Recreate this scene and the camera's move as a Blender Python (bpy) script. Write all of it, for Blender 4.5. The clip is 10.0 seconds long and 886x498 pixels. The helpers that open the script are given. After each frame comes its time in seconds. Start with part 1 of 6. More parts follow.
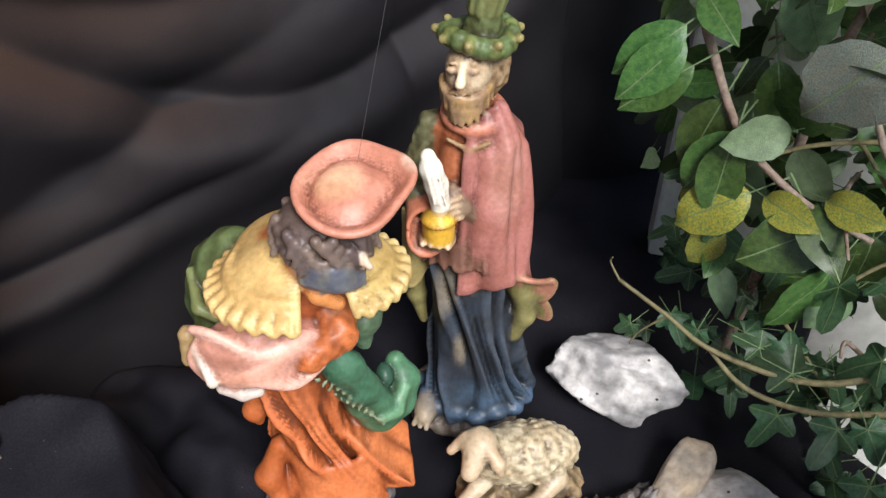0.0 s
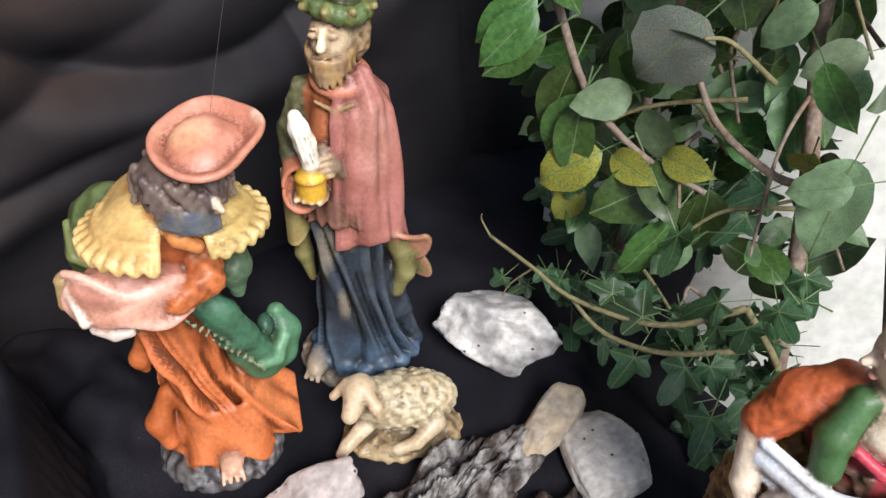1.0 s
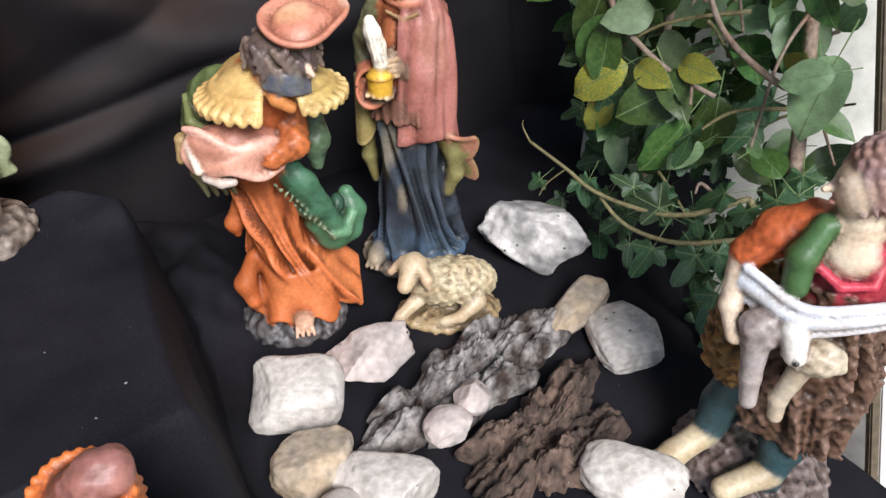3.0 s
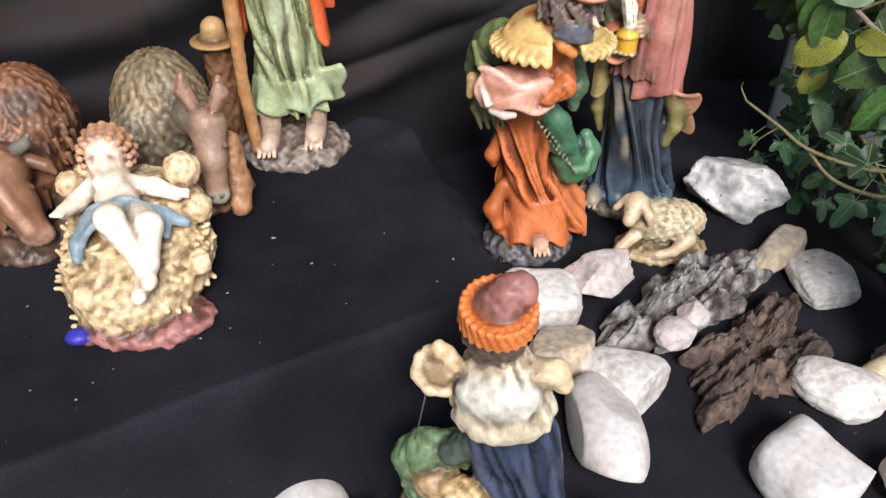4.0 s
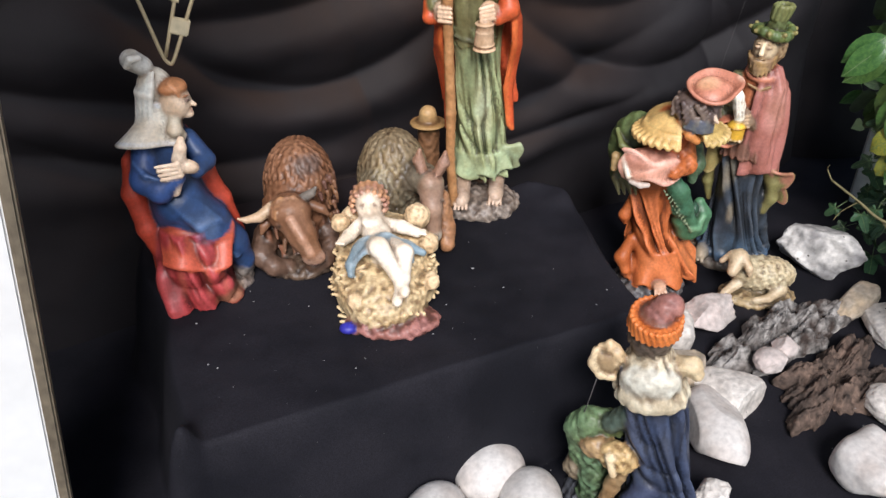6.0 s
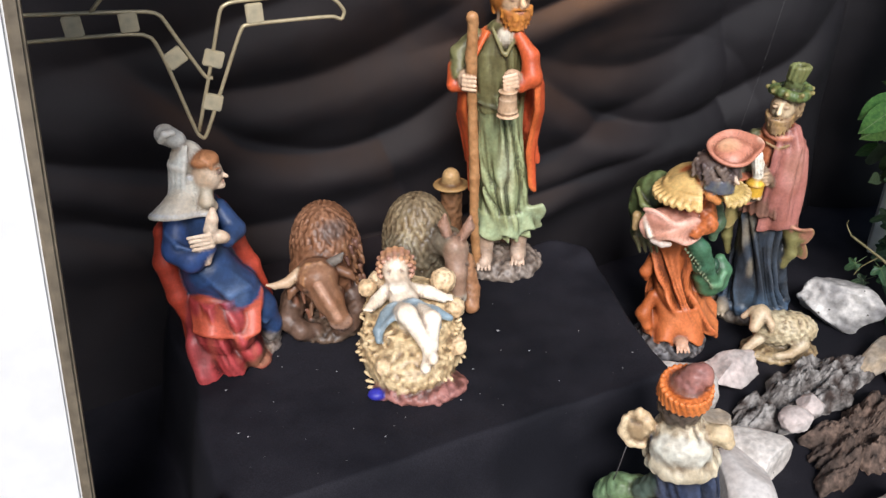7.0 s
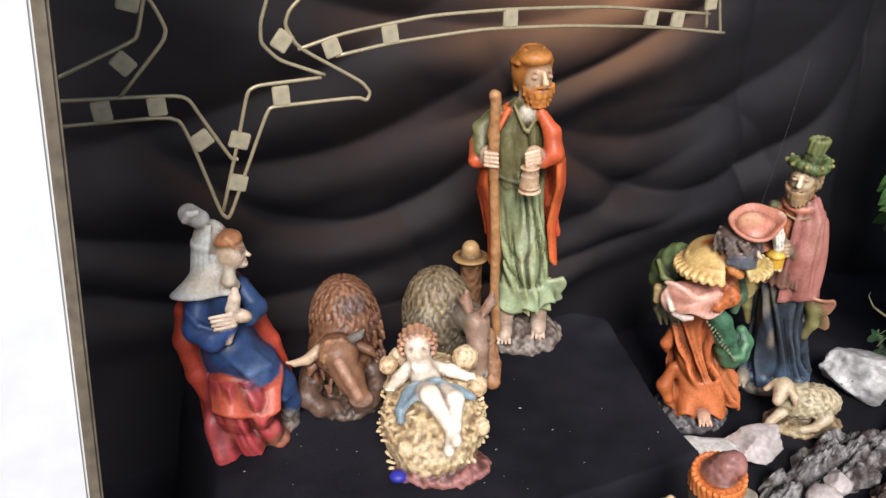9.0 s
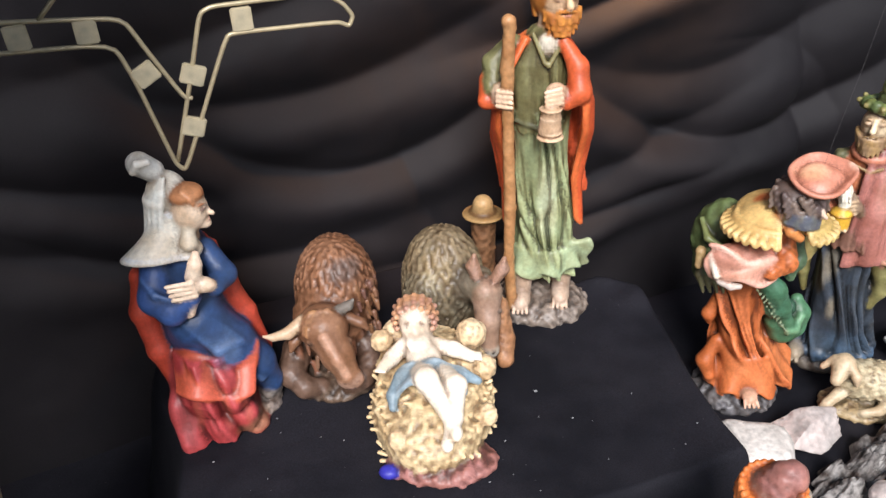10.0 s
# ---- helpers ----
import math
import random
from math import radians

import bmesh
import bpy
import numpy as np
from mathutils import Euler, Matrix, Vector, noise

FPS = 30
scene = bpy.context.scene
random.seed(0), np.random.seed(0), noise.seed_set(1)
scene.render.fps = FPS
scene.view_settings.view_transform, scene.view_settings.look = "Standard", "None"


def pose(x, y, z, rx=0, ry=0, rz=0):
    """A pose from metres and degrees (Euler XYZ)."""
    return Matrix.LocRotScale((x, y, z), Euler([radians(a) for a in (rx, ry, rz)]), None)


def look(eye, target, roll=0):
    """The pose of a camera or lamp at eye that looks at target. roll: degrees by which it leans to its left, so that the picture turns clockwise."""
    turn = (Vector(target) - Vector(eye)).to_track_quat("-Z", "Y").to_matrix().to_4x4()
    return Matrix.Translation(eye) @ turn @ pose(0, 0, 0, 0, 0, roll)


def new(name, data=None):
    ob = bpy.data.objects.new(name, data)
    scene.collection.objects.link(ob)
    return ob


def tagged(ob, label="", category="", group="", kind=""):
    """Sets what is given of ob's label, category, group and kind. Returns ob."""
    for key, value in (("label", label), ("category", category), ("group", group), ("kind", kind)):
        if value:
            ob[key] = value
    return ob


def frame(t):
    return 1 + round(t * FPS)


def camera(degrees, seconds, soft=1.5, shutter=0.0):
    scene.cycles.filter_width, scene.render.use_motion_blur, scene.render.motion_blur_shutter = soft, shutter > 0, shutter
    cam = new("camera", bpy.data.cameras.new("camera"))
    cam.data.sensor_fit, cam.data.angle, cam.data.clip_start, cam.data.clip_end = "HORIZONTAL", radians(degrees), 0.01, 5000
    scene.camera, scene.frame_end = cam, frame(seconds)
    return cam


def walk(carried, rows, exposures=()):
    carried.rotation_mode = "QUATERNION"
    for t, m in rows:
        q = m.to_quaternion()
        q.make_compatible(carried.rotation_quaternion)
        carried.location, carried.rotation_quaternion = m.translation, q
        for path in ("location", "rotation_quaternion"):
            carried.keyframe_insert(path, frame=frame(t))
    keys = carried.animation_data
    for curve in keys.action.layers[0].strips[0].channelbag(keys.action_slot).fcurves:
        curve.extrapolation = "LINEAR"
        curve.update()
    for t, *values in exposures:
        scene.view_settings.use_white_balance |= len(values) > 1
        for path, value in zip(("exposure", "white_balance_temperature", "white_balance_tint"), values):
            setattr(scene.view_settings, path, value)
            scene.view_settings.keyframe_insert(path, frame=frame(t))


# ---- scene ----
cam = camera(56.9, 10.0)
STAGE = pose(0, 0, 0, 0, 0, -40.1)
PATH = [
    (0, (0.093, 0.108, 0.59), (0.051, 1.671, -0.658), 0.7),
    (0.5, (0.126, 0.085, 0.593), (0.106, 1.641, -0.663), 1.4),
    (1, (0.166, 0.053, 0.596), (0.211, 1.609, -0.659), 1.9),
    (1.5, (0.211, 0.014, 0.596), (0.327, 1.562, -0.665), 1.7),
    (2, (0.226, -0.024, 0.587), (0.345, 1.517, -0.683), 1.2),
    (2.2, (0.227, -0.035, 0.586), (0.327, 1.509, -0.681), 1.1),
    (3.3, (0.133, -0.154, 0.575), (-0.014, 1.42, -0.65), 0.9),
    (3.5, (0.106, -0.186, 0.591), (-0.084, 1.37, -0.65), 0.6),
    (4, (0.035, -0.275, 0.605), (-0.251, 1.267, -0.636), 0.3),
    (4.5, (-0.004, -0.35, 0.625), (-0.355, 1.177, -0.618), 0.3),
    (5, (-0.015, -0.422, 0.665), (-0.394, 1.14, -0.525), 0.1),
    (5.5, (-0.02, -0.48, 0.695), (-0.46, 1.071, -0.488), -0.3),
    (6, (-0.021, -0.515, 0.74), (-0.49, 1.066, -0.39), -0.5),
    (7.5, (-0.051, -0.507, 0.783), (-0.561, 1.129, -0.247), -1.5),
    (8, (-0.055, -0.513, 0.8), (-0.581, 1.148, -0.182), -1.5),
    (8.5, (-0.064, -0.511, 0.809), (-0.597, 1.162, -0.148), -1.5),
    (9, (-0.071, -0.493, 0.801), (-0.591, 1.18, -0.163), -1.2),
    (9.5, (-0.076, -0.436, 0.779), (-0.631, 1.205, -0.221), -1.7),
    (10, (-0.078, -0.361, 0.742), (-0.665, 1.22, -0.334), -2.4),
]
walk(cam, [(t, STAGE @ look(eye, target, roll)) for t, eye, target, roll in PATH],
     exposures=((0, 0.15), (1, 0.15), (2, -0.06), (2.2, -0.06), (3.5, 0.18), (4.5, 0.08), (5.5, -0.05), (7.5, 0.0), (9, -0.04), (10, 0.2)))

# ---- light ----
world = bpy.data.worlds.new("sky")
scene.world = world
world.use_nodes = True
sky = world.node_tree.nodes.new("ShaderNodeTexSky")
sky.sky_type, sky.sun_disc = "NISHITA", False
SUN_UP, SUN_TURN = 43.0, 199.0
sky.sun_elevation, sky.sun_rotation = radians(SUN_UP), radians(SUN_TURN)
world.node_tree.links.new(sky.outputs[0], world.node_tree.nodes["Background"].inputs[0])
world.node_tree.nodes["Background"].inputs[1].default_value = 0.085
sun = new("sun", bpy.data.lights.new("sun", "SUN"))
sun.data.energy, sun.data.angle, sun.data.color = 4.0, radians(22), (1.0, 0.98, 1.0)
sun.matrix_basis = look((-0.55, -1.55, 1.95), (0.1, 0.3, 0.1))
lamp = new("warm_lamp", bpy.data.lights.new("warm_lamp", "SPOT"))
lamp.data.energy, lamp.data.color, lamp.data.shadow_soft_size = 24.0, (1.0, 0.46, 0.17), 0.03
lamp.data.spot_size, lamp.data.spot_blend = radians(105), 1.0
lamp.matrix_basis = look((0.40, 0.48, 0.74), (0.31, 0.62, 0.64))


# ---- materials ----
def material(name, colour, rough=0.7, spread=0.25, grain=60.0, bump=0.3, coat=0.0, second=None, scale=6.0, metal=0.0, islands=False, paint=False, sheen=0.0, specks=0.0, gloss=0.5):
    m = bpy.data.materials.new(name)
    m.use_nodes = True
    n, link = m.node_tree.nodes, m.node_tree.links.new
    bsdf = n["Principled BSDF"]
    place = n.new("ShaderNodeTexCoord")
    big, fine = n.new("ShaderNodeTexNoise"), n.new("ShaderNodeTexNoise")
    for tex, s, d in ((big, scale, 4.0), (fine, grain, 6.0)):
        tex.inputs["Scale"].default_value, tex.inputs["Detail"].default_value = s, d
        link(place.outputs["Object"], tex.inputs["Vector"])
    ramp = n.new("ShaderNodeValToRGB")
    ramp.color_ramp.elements[0].position, ramp.color_ramp.elements[1].position = 0.38, 0.62
    link(big.outputs["Fac"], ramp.inputs[0])
    base = n.new("ShaderNodeMix")
    base.data_type = "RGBA"
    link(ramp.outputs[0], base.inputs[0])
    if paint:
        tone = n.new("ShaderNodeAttribute")
        tone.attribute_name = "paint"
        dull = n.new("ShaderNodeMix")
        dull.data_type, dull.blend_type = "RGBA", "MULTIPLY"
        dull.inputs[0].default_value = 1.0
        dull.inputs[7].default_value = (*(second or (0.7, 0.66, 0.62)), 1)
        link(tone.outputs["Color"], base.inputs[6]), link(tone.outputs["Color"], dull.inputs[6])
        link(dull.outputs[2], base.inputs[7])
    else:
        base.inputs[6].default_value = (*colour, 1)
        base.inputs[7].default_value = (*(second or [c * 0.75 for c in colour]), 1)
    vary = n.new("ShaderNodeMapRange")
    vary.inputs[1].default_value, vary.inputs[2].default_value = 0.3, 0.7
    vary.inputs[3].default_value, vary.inputs[4].default_value = 1 - spread, 1 + spread
    link(fine.outputs["Fac"], vary.inputs[0])
    hue = n.new("ShaderNodeHueSaturation")
    link(base.outputs[2], hue.inputs["Color"])
    link(vary.outputs[0], hue.inputs["Value"])
    last = hue.outputs[0]
    if islands:
        info = n.new("ShaderNodeObjectInfo")
        shift = n.new("ShaderNodeMapRange")
        shift.inputs[3].default_value, shift.inputs[4].default_value = 0.6, 1.35
        link(info.outputs["Random"], shift.inputs[0])
        each = n.new("ShaderNodeHueSaturation")
        turn = n.new("ShaderNodeMapRange")
        turn.inputs[3].default_value, turn.inputs[4].default_value = 0.475, 0.525
        link(info.outputs["Random"], turn.inputs[0]), link(turn.outputs[0], each.inputs["Hue"])
        link(shift.outputs[0], each.inputs["Value"]), link(last, each.inputs["Color"])
        last = each.outputs[0]
    if specks:
        pit = specks < 0
        specks = abs(specks)
        dots, lit = n.new("ShaderNodeTexVoronoi"), n.new("ShaderNodeMath")
        dots.inputs["Scale"].default_value = 55.0 if pit else 70.0
        dots.inputs["Randomness"].default_value = 1.0
        link(place.outputs["Object"], dots.inputs["Vector"])
        lit.operation = "LESS_THAN"
        lit.inputs[1].default_value = specks
        link(dots.outputs["Distance"], lit.inputs[0])
        dust = n.new("ShaderNodeMix")
        dust.data_type = "RGBA"
        dust.inputs[7].default_value = (0.07, 0.06, 0.05, 1) if pit else (0.12, 0.115, 0.11, 1)
        link(lit.outputs[0], dust.inputs[0]), link(last, dust.inputs[6])
        last = dust.outputs[2]
    link(last, bsdf.inputs["Base Color"])
    bsdf.inputs["Roughness"].default_value, bsdf.inputs["Metallic"].default_value = rough, metal
    bsdf.inputs["Specular IOR Level"].default_value = gloss
    bsdf.inputs["Coat Weight"].default_value = coat
    bsdf.inputs["Coat Roughness"].default_value = 0.25
    bsdf.inputs["Sheen Weight"].default_value = sheen
    relief = n.new("ShaderNodeBump")
    relief.inputs["Strength"].default_value, relief.inputs["Distance"].default_value = bump, 0.002
    link(fine.outputs["Fac"], relief.inputs["Height"])
    link(relief.outputs[0], bsdf.inputs["Normal"])
    return m


BLACK = material("black_cloth", (0.0120, 0.0100, 0.0122), 0.70, 0.3, 900, 0.15, second=(0.0080, 0.0068, 0.0086), scale=5, gloss=0.35)
BLACK_DUSTY = material("dusty_black_cloth", (0.0150, 0.0140, 0.0190), 0.8, 0.4, 700, 0.2, second=(0.0055, 0.0055, 0.0090), scale=9, specks=0.030, gloss=0.25)
RESIN = material("painted_resin", (1, 1, 1), 0.45, 0.14, 260, 0.20, second=(0.78, 0.72, 0.66), scale=42, paint=True)
ROCK_WHITE = material("white_limestone", (0.76, 0.71, 0.65), 0.85, 0.25, 130, 0.7, second=(0.56, 0.51, 0.46), scale=22, specks=-0.075)
ROCK_GREY = material("grey_white_flint", (0.72, 0.69, 0.65), 0.7, 0.4, 90, 0.8, second=(0.26, 0.25, 0.25), scale=16, specks=-0.075)
ROCK_PINK = material("pale_pink_limestone", (0.62, 0.52, 0.48), 0.85, 0.25, 120, 0.7, second=(0.50, 0.45, 0.42), scale=20, specks=-0.075)
ROCK_TAN = material("tan_sandstone", (0.52, 0.40, 0.27), 0.85, 0.3, 120, 0.7, second=(0.40, 0.35, 0.29), scale=24)
PEBBLE = material("smooth_white_pebble", (0.72, 0.68, 0.64), 0.6, 0.16, 140, 0.25, second=(0.60, 0.53, 0.48), scale=24)
BARK = material("rough_dark_bark", (0.15, 0.10, 0.075), 0.9, 0.6, 140, 1.0, second=(0.06, 0.042, 0.033), scale=30)
BARK_GREY = material("lichened_bark", (0.31, 0.29, 0.27), 0.9, 0.6, 140, 1.0, second=(0.045, 0.030, 0.024), scale=40)
LEAF = material("glossy_green_leaf", (0.040, 0.092, 0.024), 0.35, 0.2, 60, 0.2, second=(0.075, 0.145, 0.034), scale=14, islands=True)
LEAF_IVY = material("ivy_leaf", (0.028, 0.072, 0.030), 0.45, 0.25, 60, 0.2, second=(0.050, 0.110, 0.045), scale=14, islands=True)
# paler leaf green, mixed in to brighten the corner through colour
LEAF_PALE = material("pale_leaf", (0.17, 0.26, 0.13), 0.55, 0.2, 60, 0.2, islands=True)
LEAF_YELLOW = material("yellowing_leaf", (0.38, 0.33, 0.04), 0.45, 0.08, 50, 0.2, second=(0.13, 0.20, 0.05), scale=38)
LEAF_DRY = material("grey_dry_leaf", (0.13, 0.16, 0.13), 0.8, 0.35, 70, 0.4, second=(0.15, 0.16, 0.12), scale=9)
VEIN = material("leaf_vein", (0.16, 0.24, 0.10), 0.5, 0.1)
TWIG = material("brown_twig", (0.20, 0.13, 0.09), 0.8, 0.35, 200, 0.6, second=(0.28, 0.22, 0.17), scale=40)
STEM = material("green_brown_stem", (0.24, 0.21, 0.10), 0.7, 0.3, 200, 0.4)
WHITE = material("white_paint", (0.90, 0.90, 0.88), 0.55, 0.04, 40, 0.08, second=(0.87, 0.86, 0.84), scale=3)
WALL = material("pale_plaster", (0.85, 0.85, 0.80), 0.9, 0.12, 60, 0.4, second=(0.74, 0.76, 0.69), scale=12)
WOOD = material("brown_wood", (0.28, 0.17, 0.08), 0.6, 0.35, 90, 0.4, second=(0.17, 0.10, 0.05), scale=14)
GILT = material("gold_strip", (0.62, 0.42, 0.10), 0.4, 0.15, 80, 0.1)
TRIM = material("grey_brown_edge", (0.20, 0.16, 0.11), 0.7, 0.3, 90, 0.3)
WIRE = material("brassy_wire", (0.58, 0.48, 0.30), 0.35, 0.12, 200, 0.1, metal=0.35)
CLIP = material("cream_clip", (0.52, 0.45, 0.31), 0.5, 0.2, 120, 0.2, second=(0.5, 0.42, 0.27), scale=60)
LINT = material("white_lint", (0.34, 0.34, 0.34), 0.9, 0.1)
PAVING = material("grey_paving", (0.22, 0.21, 0.20), 0.9, 0.3, 30, 0.5, scale=2)
THREAD = material("dark_thread", (0.10, 0.09, 0.09), 0.6, 0.1)


# ---- mesh tools ----
def mesh_object(name, verts, faces, mat, parent=None, smooth=True, label=""):
    me = bpy.data.meshes.new(name)
    me.from_pydata(verts, [], faces)
    me.materials.append(mat)
    if smooth:
        me.polygons.foreach_set("use_smooth", [True] * len(me.polygons))
    me.update()
    ob = new(name, me)
    ob.parent = parent
    return tagged(ob, label)


def part(name, bm, mat, parent=None, label="", smooth=True):
    me = bpy.data.meshes.new(name)
    bm.to_mesh(me)
    bm.free()
    me.materials.append(mat)
    if smooth:
        me.polygons.foreach_set("use_smooth", [True] * len(me.polygons))
    ob = new(name, me)
    ob.parent = parent
    return tagged(ob, label)


def empty(name, m, label, category, group="", kind=""):
    ob = new(name)
    ob.matrix_basis = m
    return tagged(ob, label, category, group, kind)


def board(sx, sy, sz, bevel=0.002):
    """A bevelled board that stands on its origin."""
    bm = bmesh.new()
    bmesh.ops.create_cube(bm, size=1.0)
    for v in bm.verts:
        v.co = Vector((v.co.x * sx, v.co.y * sy, (v.co.z + 0.5) * sz))
    bmesh.ops.bevel(bm, geom=bm.edges[:], offset=bevel, segments=2, affect="EDGES")
    return bm


def tube(points, radii, sides=8, closed=False):
    """Vertices and faces of a tube along points."""
    pts = [Vector(p) for p in points]
    n = len(pts)
    verts, faces = [], []
    side = None
    for i, p in enumerate(pts):
        a = pts[(i - 1) % n] if closed or i else p
        b = pts[(i + 1) % n] if closed or i < n - 1 else p
        way = (b - a).normalized()
        if side is None:
            side = way.cross(Vector((0.3, 0.2, 1)) if abs(way.z) < 0.9 else Vector((1, 0, 0))).normalized()
        side = (side - way * side.dot(way)).normalized()
        up = way.cross(side)
        r = radii[i] if isinstance(radii, (list, tuple)) else radii
        for k in range(sides):
            q = 2 * math.pi * k / sides
            verts.append(p + side * (r * math.cos(q)) + up * (r * math.sin(q)))
    for i in range(n if closed else n - 1):
        for k in range(sides):
            a, b = i * sides, ((i + 1) % n) * sides
            faces.append((a + k, a + (k + 1) % sides, b + (k + 1) % sides, b + k))
    if not closed:
        faces.append(tuple(range(sides))[::-1])
        faces.append(tuple((n - 1) * sides + k for k in range(sides)))
    return [tuple(v) for v in verts], faces


def smooth_path(points, steps=6, closed=False):
    """Catmull-Rom through points."""
    p = [Vector(q) for q in points]
    n = len(p)
    out = []
    for i in range(n if closed else n - 1):
        a, b = p[i], p[(i + 1) % n]
        z = p[(i - 1) % n] if closed or i else a
        c = p[(i + 2) % n] if closed or i < n - 2 else b
        for k in range(steps):
            s = k / steps
            out.append(0.5 * ((2 * a) + (b - z) * s + (2 * z - 5 * a + 4 * b - c) * s * s + (3 * a - z - 3 * b + c) * s ** 3))
    if not closed:
        out.append(p[-1])
    return out


def sheet(name, fn, nu, nv, mat, label="", kind="structure", thick=0.004):
    """A cloth from a function of (0..1, 0..1), with some thickness."""
    verts = [fn(i / nu, j / nv) for j in range(nv + 1) for i in range(nu + 1)]
    faces = [(j * (nu + 1) + i, j * (nu + 1) + i + 1, (j + 1) * (nu + 1) + i + 1, (j + 1) * (nu + 1) + i) for j in range(nv) for i in range(nu)]
    ob = mesh_object(name, verts, faces, mat)
    solid = ob.modifiers.new("thickness", "SOLIDIFY")
    solid.thickness, solid.offset = thick, -1
    return tagged(ob, label, "", "", kind)


def ease(a, b, x):
    s = min(1.0, max(0.0, (x - a) / (b - a)))
    return s * s * (3 - 2 * s)


def wave(x, y, s, seed=0.0):
    return noise.noise(Vector((x * s, y * s, seed)))


# ---- sculpting: shapes melted together on a grid, then skinned ----
class Clay:
    def __init__(self, lo, hi, step=0.0018):
        self.lo, self.step = np.array(lo, np.float32), step
        self.n = [int((b - a) / step) + 2 for a, b in zip(lo, hi)]
        self.d = np.full(self.n, 0.05, np.float32)
        self.c = np.full((*self.n, 3), 0.3, np.float32)

    def add(self, fn, lo, hi, colour, k=0.004):
        a = [max(0, int((l - o) / self.step - 3)) for l, o in zip(lo, self.lo)]
        b = [min(n, int((h - o) / self.step + 4)) for h, o, n in zip(hi, self.lo, self.n)]
        if any(p >= q for p, q in zip(a, b)):
            return
        cut = tuple(slice(p, q) for p, q in zip(a, b))
        axes = [self.lo[i] + self.step * np.arange(a[i], b[i], dtype=np.float32) for i in range(3)]
        x, y, z = axes[0][:, None, None], axes[1][None, :, None], axes[2][None, None, :]
        d = fn(x, y, z)
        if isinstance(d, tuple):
            d, fold_shade = d
            # dry-brushed crests and fold shading put in the colour: crests lighter, valleys darker
            colour = np.array(colour, np.float32) * (1 - 0.16 * fold_shade[..., None]) + 0.012 * np.maximum(-fold_shade, 0)[..., None]
        old = self.d[cut]
        w = np.clip(0.5 + (old - d) / 0.003, 0, 1)[..., None]
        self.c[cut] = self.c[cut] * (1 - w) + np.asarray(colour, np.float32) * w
        h = np.clip(0.5 + 0.5 * (old - d) / k, 0, 1)
        self.d[cut] = old * (1 - h) + d * h - k * h * (1 - h)

    @staticmethod
    def grit(x, y, z, f, seed):
        a = np.sin(f * x + 1.7 * np.sin(f * 0.61 * y + seed) + seed) * np.sin(f * 0.93 * y + 1.3 * np.sin(f * 0.7 * z)) * np.sin(f * 0.87 * z + 1.9 * np.sin(f * 0.53 * x + 2 * seed))
        b = np.sin(2.3 * f * z + seed + 1.1 * np.sin(f * 1.1 * x)) * np.sin(2.1 * f * x + 0.5) * np.sin(1.9 * f * y + seed)
        return a + 0.5 * b

    def ball(self, c, r, colour, k=0.004, turn=(0, 0, 0), lump=0.0, f=220.0):
        r = r if isinstance(r, tuple) else (r, r, r)
        m = np.array(Euler([radians(t) for t in turn]).to_matrix().inverted(), np.float32)

        def fn(x, y, z):
            p = x - c[0], y - c[1], z - c[2]
            q = [m[i][0] * p[0] + m[i][1] * p[1] + m[i][2] * p[2] for i in range(3)]
            k0 = np.sqrt(sum((q[i] / r[i]) ** 2 for i in range(3)))
            k1 = np.sqrt(sum((q[i] / r[i] ** 2) ** 2 for i in range(3))) + 1e-6
            d = k0 * (k0 - 1) / k1
            return d + lump * self.grit(x, y, z, f, c[0] * 90) if lump else d
        e = max(r) + lump + k
        self.add(fn, [v - e for v in c], [v + e for v in c], colour, k)

    def limb(self, a, b, ra, rb, colour, k=0.004, lump=0.0, f=260.0, flat=(1, 1, 1)):
        ab = [q - p for p, q in zip(a, b)]
        length = sum(v * v for v in ab) + 1e-9

        def fn(x, y, z):
            p = x - a[0], y - a[1], z - a[2]
            t = np.clip((p[0] * ab[0] + p[1] * ab[1] + p[2] * ab[2]) / length, 0, 1)
            d = np.sqrt(sum(((p[i] - t * ab[i]) / flat[i]) ** 2 for i in range(3))) - (ra + (rb - ra) * t)
            return d + lump * self.grit(x, y, z, f, a[0] * 90) if lump else d
        e = max(ra, rb) * max(flat) + lump + k
        self.add(fn, [min(p, q) - e for p, q in zip(a, b)], [max(p, q) + e for p, q in zip(a, b)], colour, k)

    def path(self, points, radii, colour, k=0.005, lump=0.0, flat=(1, 1, 1)):
        for i in range(len(points) - 1):
            self.limb(points[i], points[i + 1], radii[i], radii[i + 1], colour, k, lump, 260.0, flat)

    def robe(self, stations, colour, folds=10, amp=0.003, k=0.004, twist=6.0, phase=0.0, lump=0.0, f=220.0, sling=0.0):
        """A draped body round a rising line: stations of (z, x, y, rx, ry), folds that deepen towards the hem."""
        zs = [s[0] for s in stations]

        def fn(x, y, z):
            at = [np.interp(z, zs, [s[i] for s in stations]).astype(np.float32) for i in range(1, 5)]
            px, py = x - at[0], y - at[1]
            q = np.arctan2(py, px)
            deep = (1.25 - 0.8 * (z - zs[0]) / (zs[-1] - zs[0])) * np.clip(0.72 + 0.55 * np.sin(3 * q + 55 * z + phase) + 0.25 * np.sin(5 * q - 90 * z), 0.12, 1.3)
            wob = q + 0.22 * np.sin(2 * q + phase + 1.0) + 0.14 * np.sin(3 * q + 2 * phase + 38 * z) + 0.5 * twist * z
